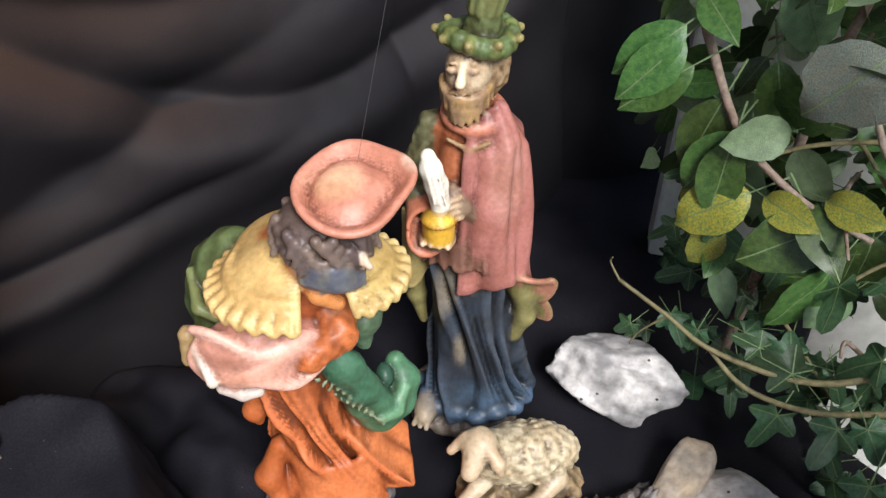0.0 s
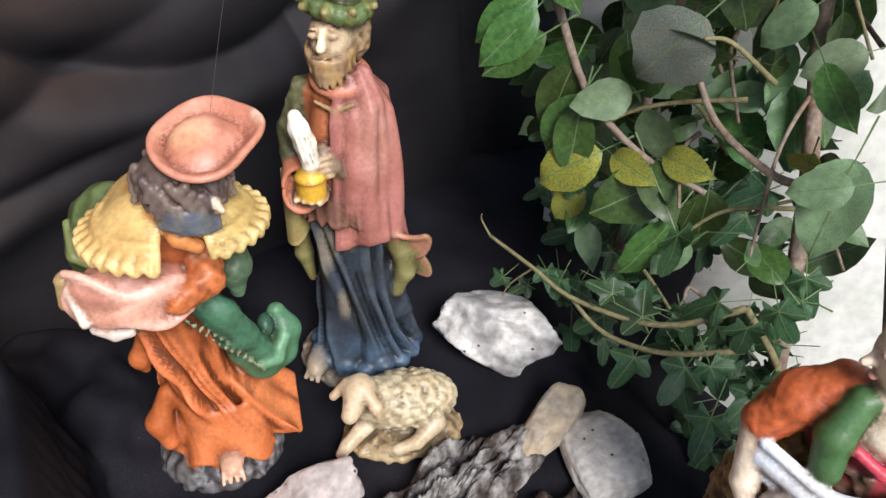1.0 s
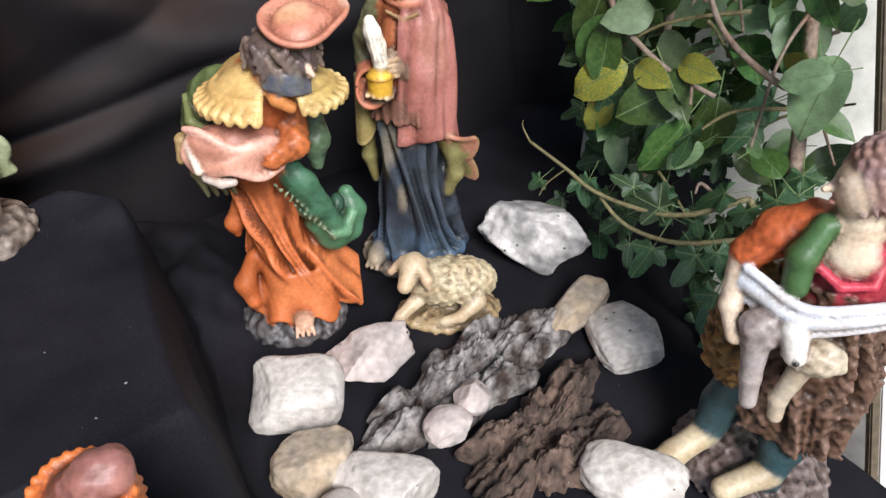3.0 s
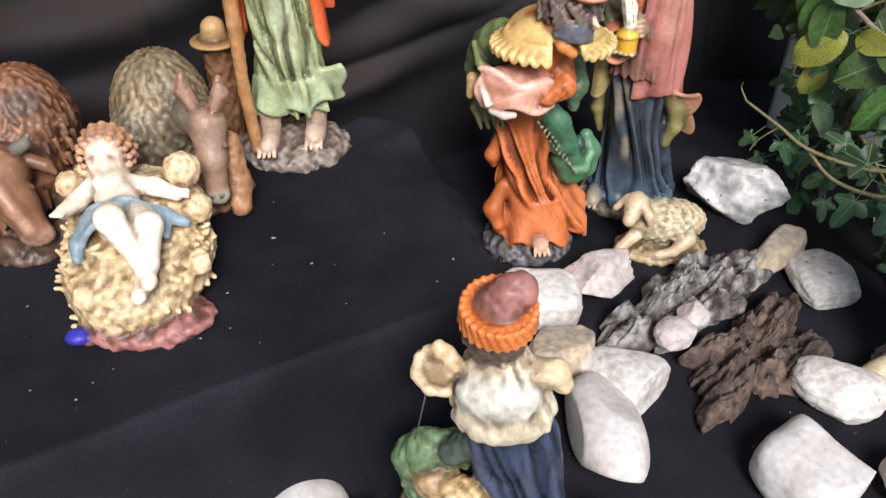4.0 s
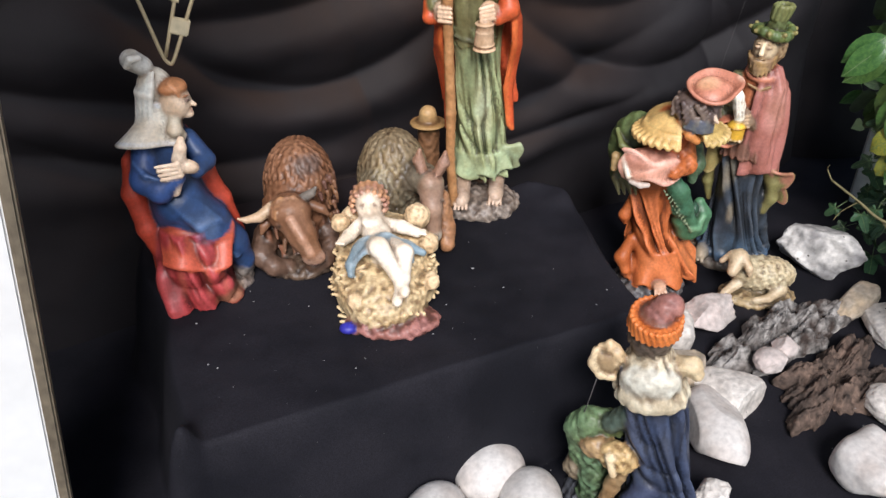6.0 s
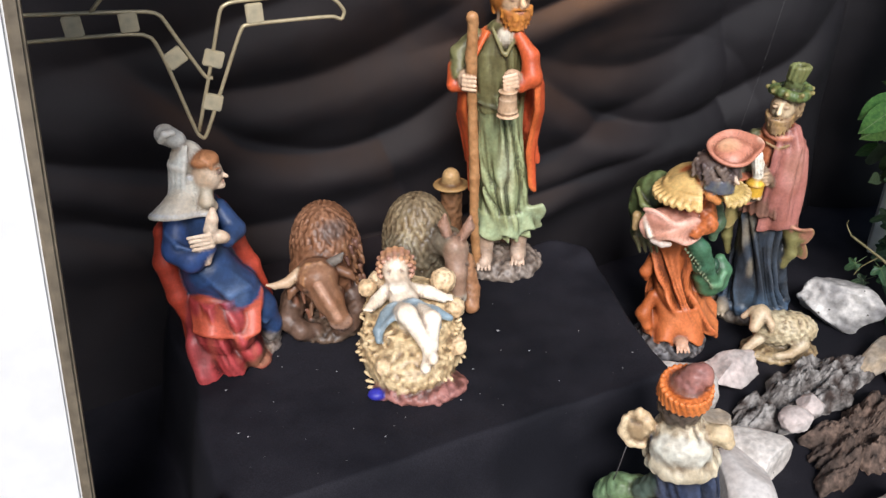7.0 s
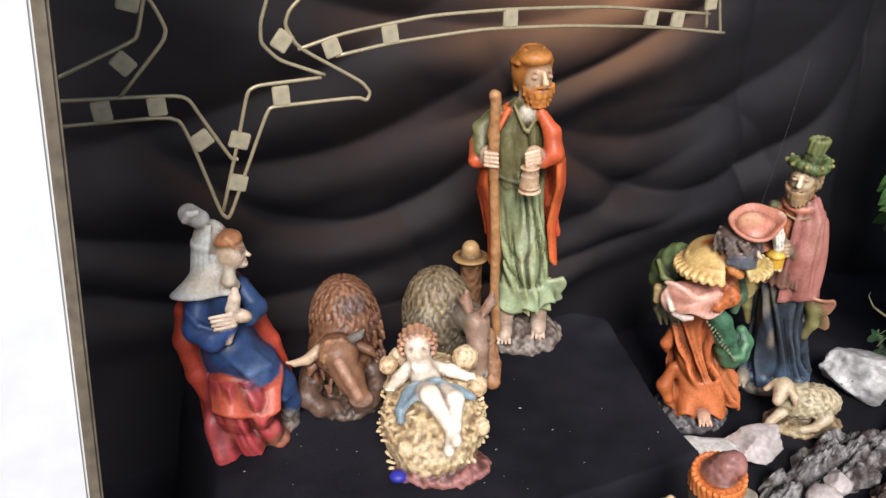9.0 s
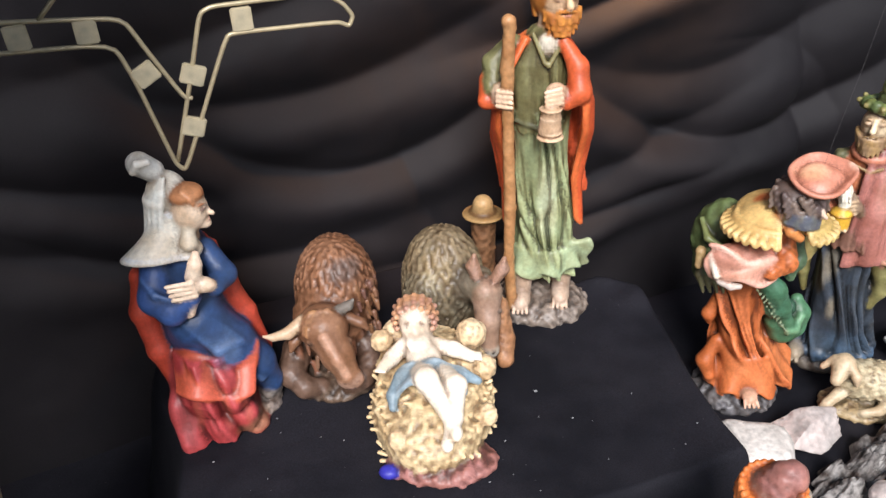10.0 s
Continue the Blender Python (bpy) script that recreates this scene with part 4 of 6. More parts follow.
    c.ball((0.030, -0.0235, 0.3460), (0.0034, 0.002, 0.0012), (0.58, 0.26, 0.18), 0.0006)
    c.ball((0.019, -0.003, 0.379), (0.0205, 0.020, 0.011), (0.50, 0.20, 0.05), k=0.005)
    for i in range(30):
        q = 2 * math.pi * i / 30
        if -2.2 < q - 2 * math.pi < -0.55:
            continue
        x, y = 0.016 + 0.0225 * math.cos(q), 0.002 + 0.0205 * math.sin(q)
        front_ = math.sin(q) < -0.55
        c.path(((0.017 + 0.012 * math.cos(q), 0.0 + 0.012 * math.sin(q), 0.3885), (x, y, 0.374), (0.016 + 0.80 * (x - 0.016), 0.6 * y + 0.003, 0.366 if front_ else 0.340)), (0.0020, 0.0026, 0.0016 if front_ else 0.0024), (hair[0] + 0.05 * math.sin(2 * i), hair[1] + 0.025 * math.sin(2 * i), hair[2]), 0.0014)
    # straw hat on a post behind
    c.limb((-0.054, 0.012, 0.010), (-0.054, 0.010, 0.108), 0.013, 0.014, (0.20, 0.10, 0.05), lump=0.0015)
    c.ball((-0.054, 0.008, 0.112), (0.024, 0.022, 0.004), (0.36, 0.22, 0.09), 0.001)
    c.limb((-0.054, 0.008, 0.112), (-0.054, 0.008, 0.124), 0.014, 0.0115, (0.40, 0.25, 0.11), 0.002)
    c.ball((-0.054, 0.008, 0.1155), (0.0155, 0.0150, 0.0022), (0.22, 0.12, 0.05), 0.001)
    return c.done("shepherd_statue", pose(0.065, 0.477, PLAT - 0.004, 0, 0, -28), "painted bearded figurine with red cloak and wooden staff", "figurine", "nativity figurines")


def kneeling_lady():
    c = Clay((-0.085, -0.085, -0.004), (0.085, 0.06, 0.32), 0.0015)
    blue, red, veil = (0.030, 0.066, 0.17), (0.50, 0.065, 0.035), (0.66, 0.61, 0.52)
    skin = (0.72, 0.55, 0.41)
    c.ball((0.006, -0.005, 0.004), (0.052, 0.044, 0.014), (0.24, 0.20, 0.18), lump=0.002)
    c.ball((0.046, -0.005, 0.026), (0.014, 0.022, 0.024), (0.25, 0.22, 0.20), lump=0.0015)
    # crimson lap of the cape, spread over the base
    c.robe(((0.004, -0.008, -0.020, 0.048, 0.044), (0.02, -0.010, -0.022, 0.044, 0.042), (0.05, -0.010, -0.024, 0.039, 0.037), (0.096, -0.008, -0.018, 0.031, 0.028)), (0.33, 0.040, 0.042), 6, 0.0052, twist=16, phase=2.0, sling=0.0026)

    def lap(u, v):
        return -0.040 + 0.070 * u + 0.008 * v, -0.046 - 0.018 * np.sin(2.8 * u) + 0.030 * v - 0.006 * np.sin(8 * u), 0.066 + 0.034 * v + 0.004 * np.sin(7 * u) - 0.010 * u
    c.sheet(lap, 0.0036, (0.52, 0.10, 0.055), 0.006)
    for x in (-0.026, 0.002, 0.022):
        c.tint((x, -0.062, 0.045), (0.006, 0.012, 0.030), (0.50, 0.12, 0.08), 0.55)
    c.tint((0.026, -0.050, 0.012), (0.026, 0.026, 0.014), (0.34, 0.22, 0.12), 0.6)
    # blue gown over body and knee
    c.limb((-0.014, 0.004, 0.200), (-0.014, 0.004, 0.110), 0.026, 0.034, blue, 0.006)
    c.path(((-0.010, -0.012, 0.124), (0.016, -0.020, 0.096), (0.038, -0.018, 0.064), (0.048, -0.016, 0.036)), (0.030, 0.024, 0.018, 0.013), blue, 0.008)
    for i in range(6):
        s = i / 5
        c.path(((-0.024 + 0.030 * s, -0.034 + 0.004 * s, 0.142 - 0.010 * s), (0.004 + 0.022 * s, -0.043 + 0.006 * s, 0.104 + 0.004 * s), (0.040 + 0.010 * s, -0.036 + 0.014 * s, 0.052 + 0.010 * s)), (0.0026, 0.0040, 0.0026), (0.055, 0.105, 0.23), 0.0035)
    c.tint((0.012, -0.046, 0.100), (0.018, 0.014, 0.020), (0.12, 0.19, 0.34), 0.5)
    # red cape down the back and both sides
    def cape(u, v):
        q = 2.0 + 2.75 * u
        r = np.interp(v, (0, 0.2, 0.6, 1), (0.026, 0.040, 0.049, 0.046))
        return -0.010 + (r + 0.0026 * np.sin(17 * u + 4 * v)) * np.cos(q), 0.004 + 0.8 * r * np.sin(q - 0.7), 0.208 - 0.200 * v + 0.006 * np.sin(6 * u)
    c.sheet(cape, 0.0036, red, 0.004, edge=(0.60, 0.13, 0.06))
    c.path(((-0.034, 0.014, 0.205), (-0.054, 0.004, 0.175), (-0.060, -0.004, 0.140), (-0.053, -0.010, 0.095), (-0.042, -0.018, 0.050)), (0.008, 0.010, 0.012, 0.012, 0.008), red, 0.006)
    c.path(((0.004, 0.016, 0.196), (0.020, 0.008, 0.150), (0.034, 0.006, 0.112), (0.048, 0.002, 0.066)), (0.011, 0.013, 0.012, 0.008), red, 0.006)
    c.robe(((0.01, -0.006, 0.012, 0.044, 0.022), (0.10, -0.010, 0.014, 0.044, 0.024), (0.195, -0.012, 0.010, 0.034, 0.022)), red, 10, 0.002)
    # sleeves and crossed hands
    c.path(((-0.036, -0.004, 0.198), (-0.042, -0.022, 0.164), (-0.028, -0.036, 0.156), (-0.008, -0.040, 0.172)), (0.014, 0.016, 0.014, 0.010), (0.045, 0.090, 0.25), 0.005)
    for i in range(5):
        c.path(((-0.050 + 0.004 * i, -0.020 - 0.003 * i, 0.186 - 0.009 * i), (-0.040 + 0.004 * i, -0.036, 0.176 - 0.007 * i), (-0.026 + 0.003 * i, -0.042, 0.172 - 0.005 * i)), (0.0016, 0.0028, 0.0016), (0.07, 0.13, 0.30), 0.0024)
    c.path(((0.010, -0.004, 0.198), (0.024, -0.018, 0.176), (0.014, -0.034, 0.174)), (0.012, 0.012, 0.010), blue, 0.004)
    c.ball((0.004, -0.043, 0.184), (0.013, 0.007, 0.0085), skin, turn=(0, 12, 0))
    c.fingers(((-0.004, -0.049, 0.191), (-0.002, -0.049, 0.177)), ((-0.027, -0.047, 0.190), (-0.024, -0.047, 0.174)), 0.0026, (0.76, 0.60, 0.46))
    c.path(((-0.002, -0.040, 0.192), (0.002, -0.042, 0.206), (0.004, -0.038, 0.214)), (0.008, 0.0066, 0.004), (0.74, 0.58, 0.44), 0.002)
    c.path(((-0.008, -0.042, 0.168), (-0.012, -0.042, 0.154)), (0.006, 0.005), skin, 0.003)
    # head in profile under a cream veil with a rolled knot
    c.limb((-0.006, 0, 0.20), (-0.001, -0.006, 0.232), 0.011, 0.012, SKIN)
    c.ball((-0.012, 0.004, 0.257), (0.0195, 0.019, 0.0245), veil)
    for i in range(7):
        q = 0.4 + 0.30 * i
        c.path(((-0.006 - 0.010 * math.sin(q), -0.012 * math.cos(q), 0.282 - 0.002 * i), (-0.010 - 0.021 * math.sin(q), -0.018 * math.cos(q), 0.258), (-0.014 - 0.024 * math.sin(q), -0.018 * math.cos(q) - 0.002, 0.226)), (0.0012, 0.0026, 0.0018), (0.64, 0.62, 0.56), 0.004)
    c.limb((-0.020, 0.004, 0.284), (-0.030, 0.004, 0.292), 0.0105, 0.0115, (0.50, 0.48, 0.44), 0.003)
    c.path(((-0.036, -0.004, 0.288), (-0.030, -0.008, 0.297), (-0.022, -0.004, 0.296)), (0.003, 0.0034, 0.003), (0.68, 0.66, 0.60), 0.002)

    def fall(u, v):
        q = -0.9 - 2.7 * u
        r = 0.015 + 0.012 * v + 0.032 * v ** 2 * np.exp(-((u - 0.62) / 0.24) ** 2) + 0.0022 * np.sin(18 * u) * v
        return -0.010 + r * np.cos(q), -0.002 + 0.85 * r * np.sin(q), 0.246 - 0.038 * v - 0.004 * v * np.sin(9 * u)
    c.sheet(fall, 0.0026, veil, 0.003, edge=(0.66, 0.66, 0.66))
    c.path(((0.002, -0.020, 0.232), (0.000, -0.026, 0.220), (0.006, -0.022, 0.212)), (0.006, 0.007, 0.005), (0.56, 0.48, 0.37), 0.004)
    c.ball((0.006, -0.010, 0.246), (0.0165, 0.0165, 0.0205), (0.72, 0.54, 0.39))
    c.limb((0.018, -0.013, 0.247), (0.0252, -0.016, 0.2425), 0.0028, 0.0024, (0.76, 0.57, 0.41), 0.003)
    c.ball((0.017, -0.014, 0.2325), (0.0060, 0.006, 0.0050), (0.72, 0.54, 0.39), 0.003)
    c.ball((0.0215, -0.0155, 0.2370), (0.0018, 0.003, 0.0009), (0.56, 0.32, 0.25), 0.0008)
    c.path(((0.0165, -0.0245, 0.2500), (0.0210, -0.0195, 0.2505)), (0.0010, 0.0010), (0.16, 0.10, 0.08), 0.0006)
    c.path(((0.0150, -0.0245, 0.2550), (0.0215, -0.0190, 0.2558)), (0.0009, 0.0009), (0.40, 0.17, 0.08), 0.0008)
    c.ball((0.005, -0.008, 0.262), (0.0160, 0.0160, 0.0095), (0.42, 0.18, 0.08), 0.002)
    for i in range(9):
        s = i / 8
        c.path(((0.002 + 0.006 * s, -0.020 + 0.014 * s, 0.270), (0.009 + 0.008 * s, -0.024 + 0.018 * s, 0.263), (0.011 + 0.009 * s, -0.024 + 0.018 * s, 0.257)), (0.0012, 0.0018, 0.0012), (0.46, 0.21, 0.10), 0.0016)
    return c.done("kneeling_lady_statue", pose(-0.292, 0.442, PLAT - 0.004, 0, 0, -6) @ Matrix.Scale(0.94, 4), "painted kneeling lady figurine in blue dress and red cape", "figurine", "nativity figurines")


def ox():
    c = Clay((-0.075, -0.115, -0.004), (0.09, 0.11, 0.185), 0.0017)
    fur, dark = (0.24, 0.115, 0.062), (0.12, 0.070, 0.048)
    c.ball((0.008, 0.000, 0.006), (0.064, 0.080, 0.020), (0.13, 0.09, 0.065), lump=0.002)
    c.ball((0.016, 0.036, 0.080), (0.050, 0.064, 0.074), fur, lump=0.0010, f=150)
    c.ball((0.008, 0.002, 0.066), (0.046, 0.046, 0.056), fur, lump=0.0012, f=200)
    # combed coat: short strokes that follow the back
    c.coat((0.016, 0.036, 0.080), (0.0505, 0.0645, 0.0745), 420, fur, 0.03)
    c.tint((0.030, 0.000, 0.135), (0.030, 0.030, 0.014), (0.10, 0.09, 0.09), 0.6)
    c.tint((-0.010, 0.030, 0.120), (0.030, 0.040, 0.030), (0.34, 0.18, 0.11), 0.5)
    # folded forelegs
    for a in (((-0.034, -0.024, 0.044), (-0.044, -0.050, 0.030), (-0.028, -0.066, 0.020), (-0.010, -0.062, 0.016)), ((0.046, -0.012, 0.044), (0.050, -0.040, 0.026), (0.040, -0.060, 0.020), (0.024, -0.066, 0.016))):
        c.path(a, (0.019, 0.015, 0.012, 0.010), dark, 0.006, 0.0008)
    # broad lowered head: brow, long face, muzzle
    c.ball((0.000, -0.046, 0.092), (0.030, 0.026, 0.025), fur)
    c.path(((0.002, -0.054, 0.092), (0.014, -0.072, 0.070), (0.024, -0.084, 0.050)), (0.0235, 0.0185, 0.0140), (0.27, 0.135, 0.075), 0.006)
    c.ball((0.027, -0.088, 0.044), (0.0155, 0.0105, 0.0120), (0.36, 0.22, 0.16), 0.004)
    c.path(((0.002, -0.077, 0.098), (0.015, -0.089, 0.074), (0.023, -0.095, 0.056)), (0.0046, 0.0046, 0.0040), (0.36, 0.20, 0.13), 0.007)
    for x, y, z in ((0.0210, -0.0965, 0.047), (0.0345, -0.0945, 0.046)):
        c.ball((x, y, z), (0.0026, 0.002, 0.0020), (0.05, 0.03, 0.025), 0.001)
    c.path(((0.020, -0.0965, 0.0385), (0.028, -0.0985, 0.0375), (0.036, -0.0945, 0.0385)), (0.0009, 0.0010, 0.0009), (0.07, 0.04, 0.035), 0.0008)
    for x, y, z in ((-0.0135, -0.069, 0.088), (0.0275, -0.066, 0.082)):
        c.ball((x, y, z), (0.0052, 0.004, 0.0040), (0.16, 0.085, 0.05), 0.0015)
        c.ball((x + 0.001, y - 0.003, z), (0.0028, 0.0022, 0.0024), (0.02, 0.015, 0.015), 0.0006)
    for i in range(40):
        q, s = 2.399 * i, i / 39
        x, y, z = -0.001 + 0.022 * math.cos(q) * (0.4 + 0.6 * s), -0.052 - 0.020 * abs(math.sin(q)) * s, 0.116 - 0.014 * s
        c.limb((x, y, z), (x + 0.004 * math.cos(q), y - 0.004, z - 0.007), 0.0038, 0.0022, (0.29 + 0.04 * math.sin(2 * i), 0.15 + 0.02 * math.sin(2 * i), 0.08), 0.0014)
    c.path(((-0.022, -0.050, 0.102), (-0.038, -0.058, 0.095), (-0.054, -0.064, 0.096), (-0.064, -0.066, 0.100)), (0.0085, 0.0070, 0.0044, 0.0018), (0.48, 0.34, 0.22), 0.002)
    c.path(((0.022, -0.044, 0.110), (0.032, -0.048, 0.118), (0.038, -0.052, 0.128)), (0.0070, 0.0056, 0.0020), (0.17, 0.15, 0.13), 0.002)
    c.path(((-0.022, -0.046, 0.086), (-0.034, -0.054, 0.078), (-0.038, -0.058, 0.070)), (0.007, 0.006, 0.003), (0.20, 0.10, 0.055), 0.002)
    c.path(((0.030, -0.044, 0.098), (0.044, -0.048, 0.092), (0.050, -0.052, 0.086)), (0.007, 0.006, 0.003), (0.18, 0.09, 0.05), 0.002)
    for i in range(50):
        x = 0.052 + 0.012 * math.sin(4.3 * i)
        z = 0.055 + 0.065 * (i / 49)
        y = 0.0 + 0.026 * math.sin(2.9 * i + 1)
        c.limb((x, y, z), (x + 0.002, y - 0.003, z - 0.009), 0.0034, 0.0018, (0.17 + 0.04 * math.sin(i), 0.085 + 0.02 * math.sin(i), 0.05), 0.002)
    for i in range(30):
        x, z = -0.034 + 0.066 * (0.5 + 0.5 * math.sin(4.3 * i)), 0.026 + 0.040 * (0.5 + 0.5 * math.sin(2.9 * i + 1))
        c.limb((x, -0.038, z), (x + 0.003 * math.sin(i), -0.044, z - 0.013), 0.0034, 0.0018, (0.17 + 0.03 * math.sin(i), 0.085, 0.05), 0.0035)
    return c.done("ox_statue", pose(-0.180, 0.462, PLAT - 0.004, 0, 0, -14) @ Matrix.Scale(0.87, 4), "brown painted resin ox lying beside the crib", "figurine", "nativity animals")


def donkey():
    c = Clay((-0.105, -0.085, -0.004), (0.055, 0.085, 0.165), 0.0017)
    fur = (0.20, 0.150, 0.088)
    c.ball((-0.025, 0.0, 0.006), (0.064, 0.052, 0.014), (0.26, 0.14, 0.08), lump=0.002)
    c.ball((-0.040, 0.020, 0.074), (0.048, 0.050, 0.074), fur, lump=0.0010, f=200)
    c.ball((-0.052, -0.010, 0.058), (0.034, 0.034, 0.058), (0.17, 0.14, 0.09), lump=0.0012, f=220)
    c.coat((-0.040, 0.020, 0.074), (0.0485, 0.0505, 0.0745), 420, fur, 0.06)
    c.coat((-0.052, -0.010, 0.058), (0.0345, 0.0345, 0.0585), 200, (0.17, 0.14, 0.09), 0.05)
    c.tint((-0.012, -0.020, 0.085), (0.020, 0.030, 0.045), (0.075, 0.075, 0.060), 0.6)
    c.tint((-0.045, -0.020, 0.120), (0.022, 0.022, 0.030), (0.34, 0.26, 0.14), 0.45)
    # neck, long face, upright ears
    c.path(((-0.016, 0.0, 0.090), (0.002, -0.018, 0.100), (0.012, -0.030, 0.096)), (0.024, 0.019, 0.017), (0.17, 0.14, 0.10), 0.006, 0.001)
    c.path(((0.012, -0.030, 0.098), (0.014, -0.046, 0.070), (0.016, -0.055, 0.044)), (0.0170, 0.0135, 0.0105), (0.32, 0.20, 0.14), 0.005)
    c.ball((0.016, -0.057, 0.038), (0.0115, 0.0090, 0.0115), (0.44, 0.40, 0.34), 0.003)
    for x in (0.012, 0.021):
        c.ball((x, -0.0655, 0.040), 0.0018, (0.06, 0.045, 0.04), 0.0006)
    for a in (((0.004, -0.026, 0.108), (-0.002, -0.034, 0.134), (0.000, -0.040, 0.152)), ((0.019, -0.028, 0.108), (0.030, -0.036, 0.132), (0.032, -0.042, 0.150))):
        c.path(a, (0.0066, 0.0078, 0.0028), (0.33, 0.19, 0.13), 0.002, flat=(1, 0.6, 1))
        c.path([(p[0], p[1] - 0.0042, p[2]) for p in a], (0.0030, 0.0040, 0.0012), (0.50, 0.32, 0.25), 0.0008, flat=(1, 0.6, 1))
    for x in (0.0025, 0.0265):
        c.ball((x, -0.044, 0.082), (0.0040, 0.004, 0.0034), (0.20, 0.13, 0.09), 0.001)
        c.ball((x, -0.0465, 0.082), 0.0024, (0.02, 0.015, 0.015), 0.0006)
    for i in range(12):
        c.limb((0.012 + 0.004 * math.sin(3 * i), -0.026 - 0.0015 * i, 0.116 - 0.002 * i), (0.012 + 0.007 * math.sin(3 * i), -0.036 - 0.0015 * i, 0.106 - 0.003 * i), 0.0034, 0.0018, (0.12, 0.085, 0.06), 0.001)
    c.path(((0.024, -0.020, 0.070), (0.032, -0.034, 0.034), (0.034, -0.048, 0.016)), (0.013, 0.012, 0.010), (0.36, 0.18, 0.09), 0.005, 0.001)
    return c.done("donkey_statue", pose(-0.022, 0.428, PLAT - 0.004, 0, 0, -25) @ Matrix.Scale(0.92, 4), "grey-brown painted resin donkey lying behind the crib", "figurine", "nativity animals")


def crib():
    c = Clay((-0.085, -0.095, -0.004), (0.085, 0.085, 0.135), 0.0016)
    flesh = (0.84, 0.73, 0.59)
    straw = (0.62, 0.47, 0.27)
    c.ball((0.010, -0.054, 0.006), (0.052, 0.030, 0.013), (0.34, 0.15, 0.13), lump=0.0022)
    c.ball((0.0, 0.0, 0.028), (0.058, 0.076, 0.034), straw, turn=(10, 0, 0), lump=0.0016, f=260)
    c.ball((0.0, 0.030, 0.052), (0.054, 0.040, 0.026), straw, lump=0.0016, f=260)
    # tangled straw: short stalks laid every way over the bed
    for i in range(520):
        q = 2.399 * i
        s = math.sqrt((i + 0.5) / 520)
        x, y = 0.059 * s * math.cos(q), 0.076 * s * math.sin(q)
        z = 0.030 + 0.30 * y + 0.032 * math.sqrt(max(0.0, 1 - s * s)) + 0.0015 + 0.002 * math.sin(7.7 * i)
        if s > 0.93:
            z -= 0.012 * (i % 3)
        a = 5.1 * i
        tone = 0.05 * math.sin(2.7 * i)
        dx, dy = 0.0048 * math.cos(a), 0.0048 * math.sin(a)
        c.limb((x - dx, y - dy, z), (x + dx, y + dy, z + 0.003 * math.sin(1.9 * i)), 0.0022, 0.0017, (straw[0] + tone, straw[1] + tone, straw[2] + 0.7 * tone), 0.0022)
    for x, y, z, r in ((-0.049, 0.036, 0.076, 0.0105), (0.038, 0.040, 0.080, 0.015), (-0.038, 0.052, 0.074, 0.011), (0.050, 0.012, 0.062, 0.012), (-0.030, -0.054, 0.034, 0.0085), (0.052, -0.030, 0.040, 0.010)):
        c.ball((x, y, z), r, (0.66, 0.49, 0.30), 0.003, lump=0.0014, f=380)
    # infant
    c.path(((-0.012, 0.024, 0.084), (-0.006, 0.004, 0.078), (0.001, -0.014, 0.070)), (0.0155, 0.0150, 0.0150), flesh, 0.005)
    c.ball((-0.012, 0.010, 0.0930), (0.010, 0.009, 0.003), (0.88, 0.78, 0.64), 0.004)
    c.ball((-0.015, 0.036, 0.103), (0.0155, 0.0150, 0.0175), (0.84, 0.70, 0.55))
    c.ball((-0.015, 0.030, 0.0965), (0.0130, 0.0130, 0.0110), (0.84, 0.69, 0.54), 0.004)
    c.ball((-0.015, 0.044, 0.107), (0.0185, 0.0125, 0.0165), (0.52, 0.27, 0.14))
    for i in range(44):
        q = math.pi * (-0.12 + 1.24 * (i % 11) / 10)
        row = i // 11
        x, z = -0.015 + (0.0185 + 0.002 * (row % 2)) * math.cos(q), 0.103 + (0.0185 + 0.001 * row) * math.sin(q)
        c.ball((x, 0.031 + 0.005 * row, z - 0.002), 0.0030, (0.46 + 0.07 * math.sin(5 * i), 0.25 + 0.04 * math.sin(5 * i), 0.16), 0.0012)
    c.ball((-0.0148, 0.0205, 0.1005), (0.0020, 0.0024, 0.0018), (0.86, 0.68, 0.53), 0.002)
    for x in (-0.0210, -0.0086):
        c.eye(x, 0.0225, 0.1050, 0.0017)
    c.ball((-0.0148, 0.0190, 0.0950), (0.0028, 0.002, 0.0010), (0.64, 0.28, 0.22), 0.0008)
    c.path(((-0.025, 0.018, 0.084), (-0.037, 0.006, 0.078), (-0.043, -0.008, 0.080)), (0.0080, 0.0072, 0.0056), flesh, 0.003)
    c.path(((0.004, 0.018, 0.084), (0.022, 0.012, 0.084), (0.038, 0.006, 0.080)), (0.0080, 0.0072, 0.0056), flesh, 0.003)
    c.fingers(((-0.047, -0.010, 0.082), (-0.040, -0.012, 0.082)), ((-0.049, -0.017, 0.083), (-0.041, -0.018, 0.083)), 0.0019, flesh)
    c.fingers(((0.040, 0.008, 0.082), (0.041, 0.001, 0.082)), ((0.047, 0.009, 0.081), (0.048, 0.000, 0.081)), 0.0019, flesh)
    # blue-grey loincloth
    def cloth(u, v):
        return -0.030 + 0.062 * u, -0.006 - 0.020 * v - 0.004 * np.sin(3 * u), 0.070 + 0.018 * np.sin(3.14 * u) ** 0.7 - 0.006 * v + 0.002 * np.sin(14 * u + 5 * v)
    c.sheet(cloth, 0.0026, (0.22, 0.29, 0.34), 0.002, edge=(0.32, 0.39, 0.43))
    c.path(((-0.028, -0.010, 0.070), (-0.035, -0.024, 0.060), (-0.034, -0.034, 0.054)), (0.006, 0.0055, 0.004), (0.20, 0.28, 0.34), 0.003)
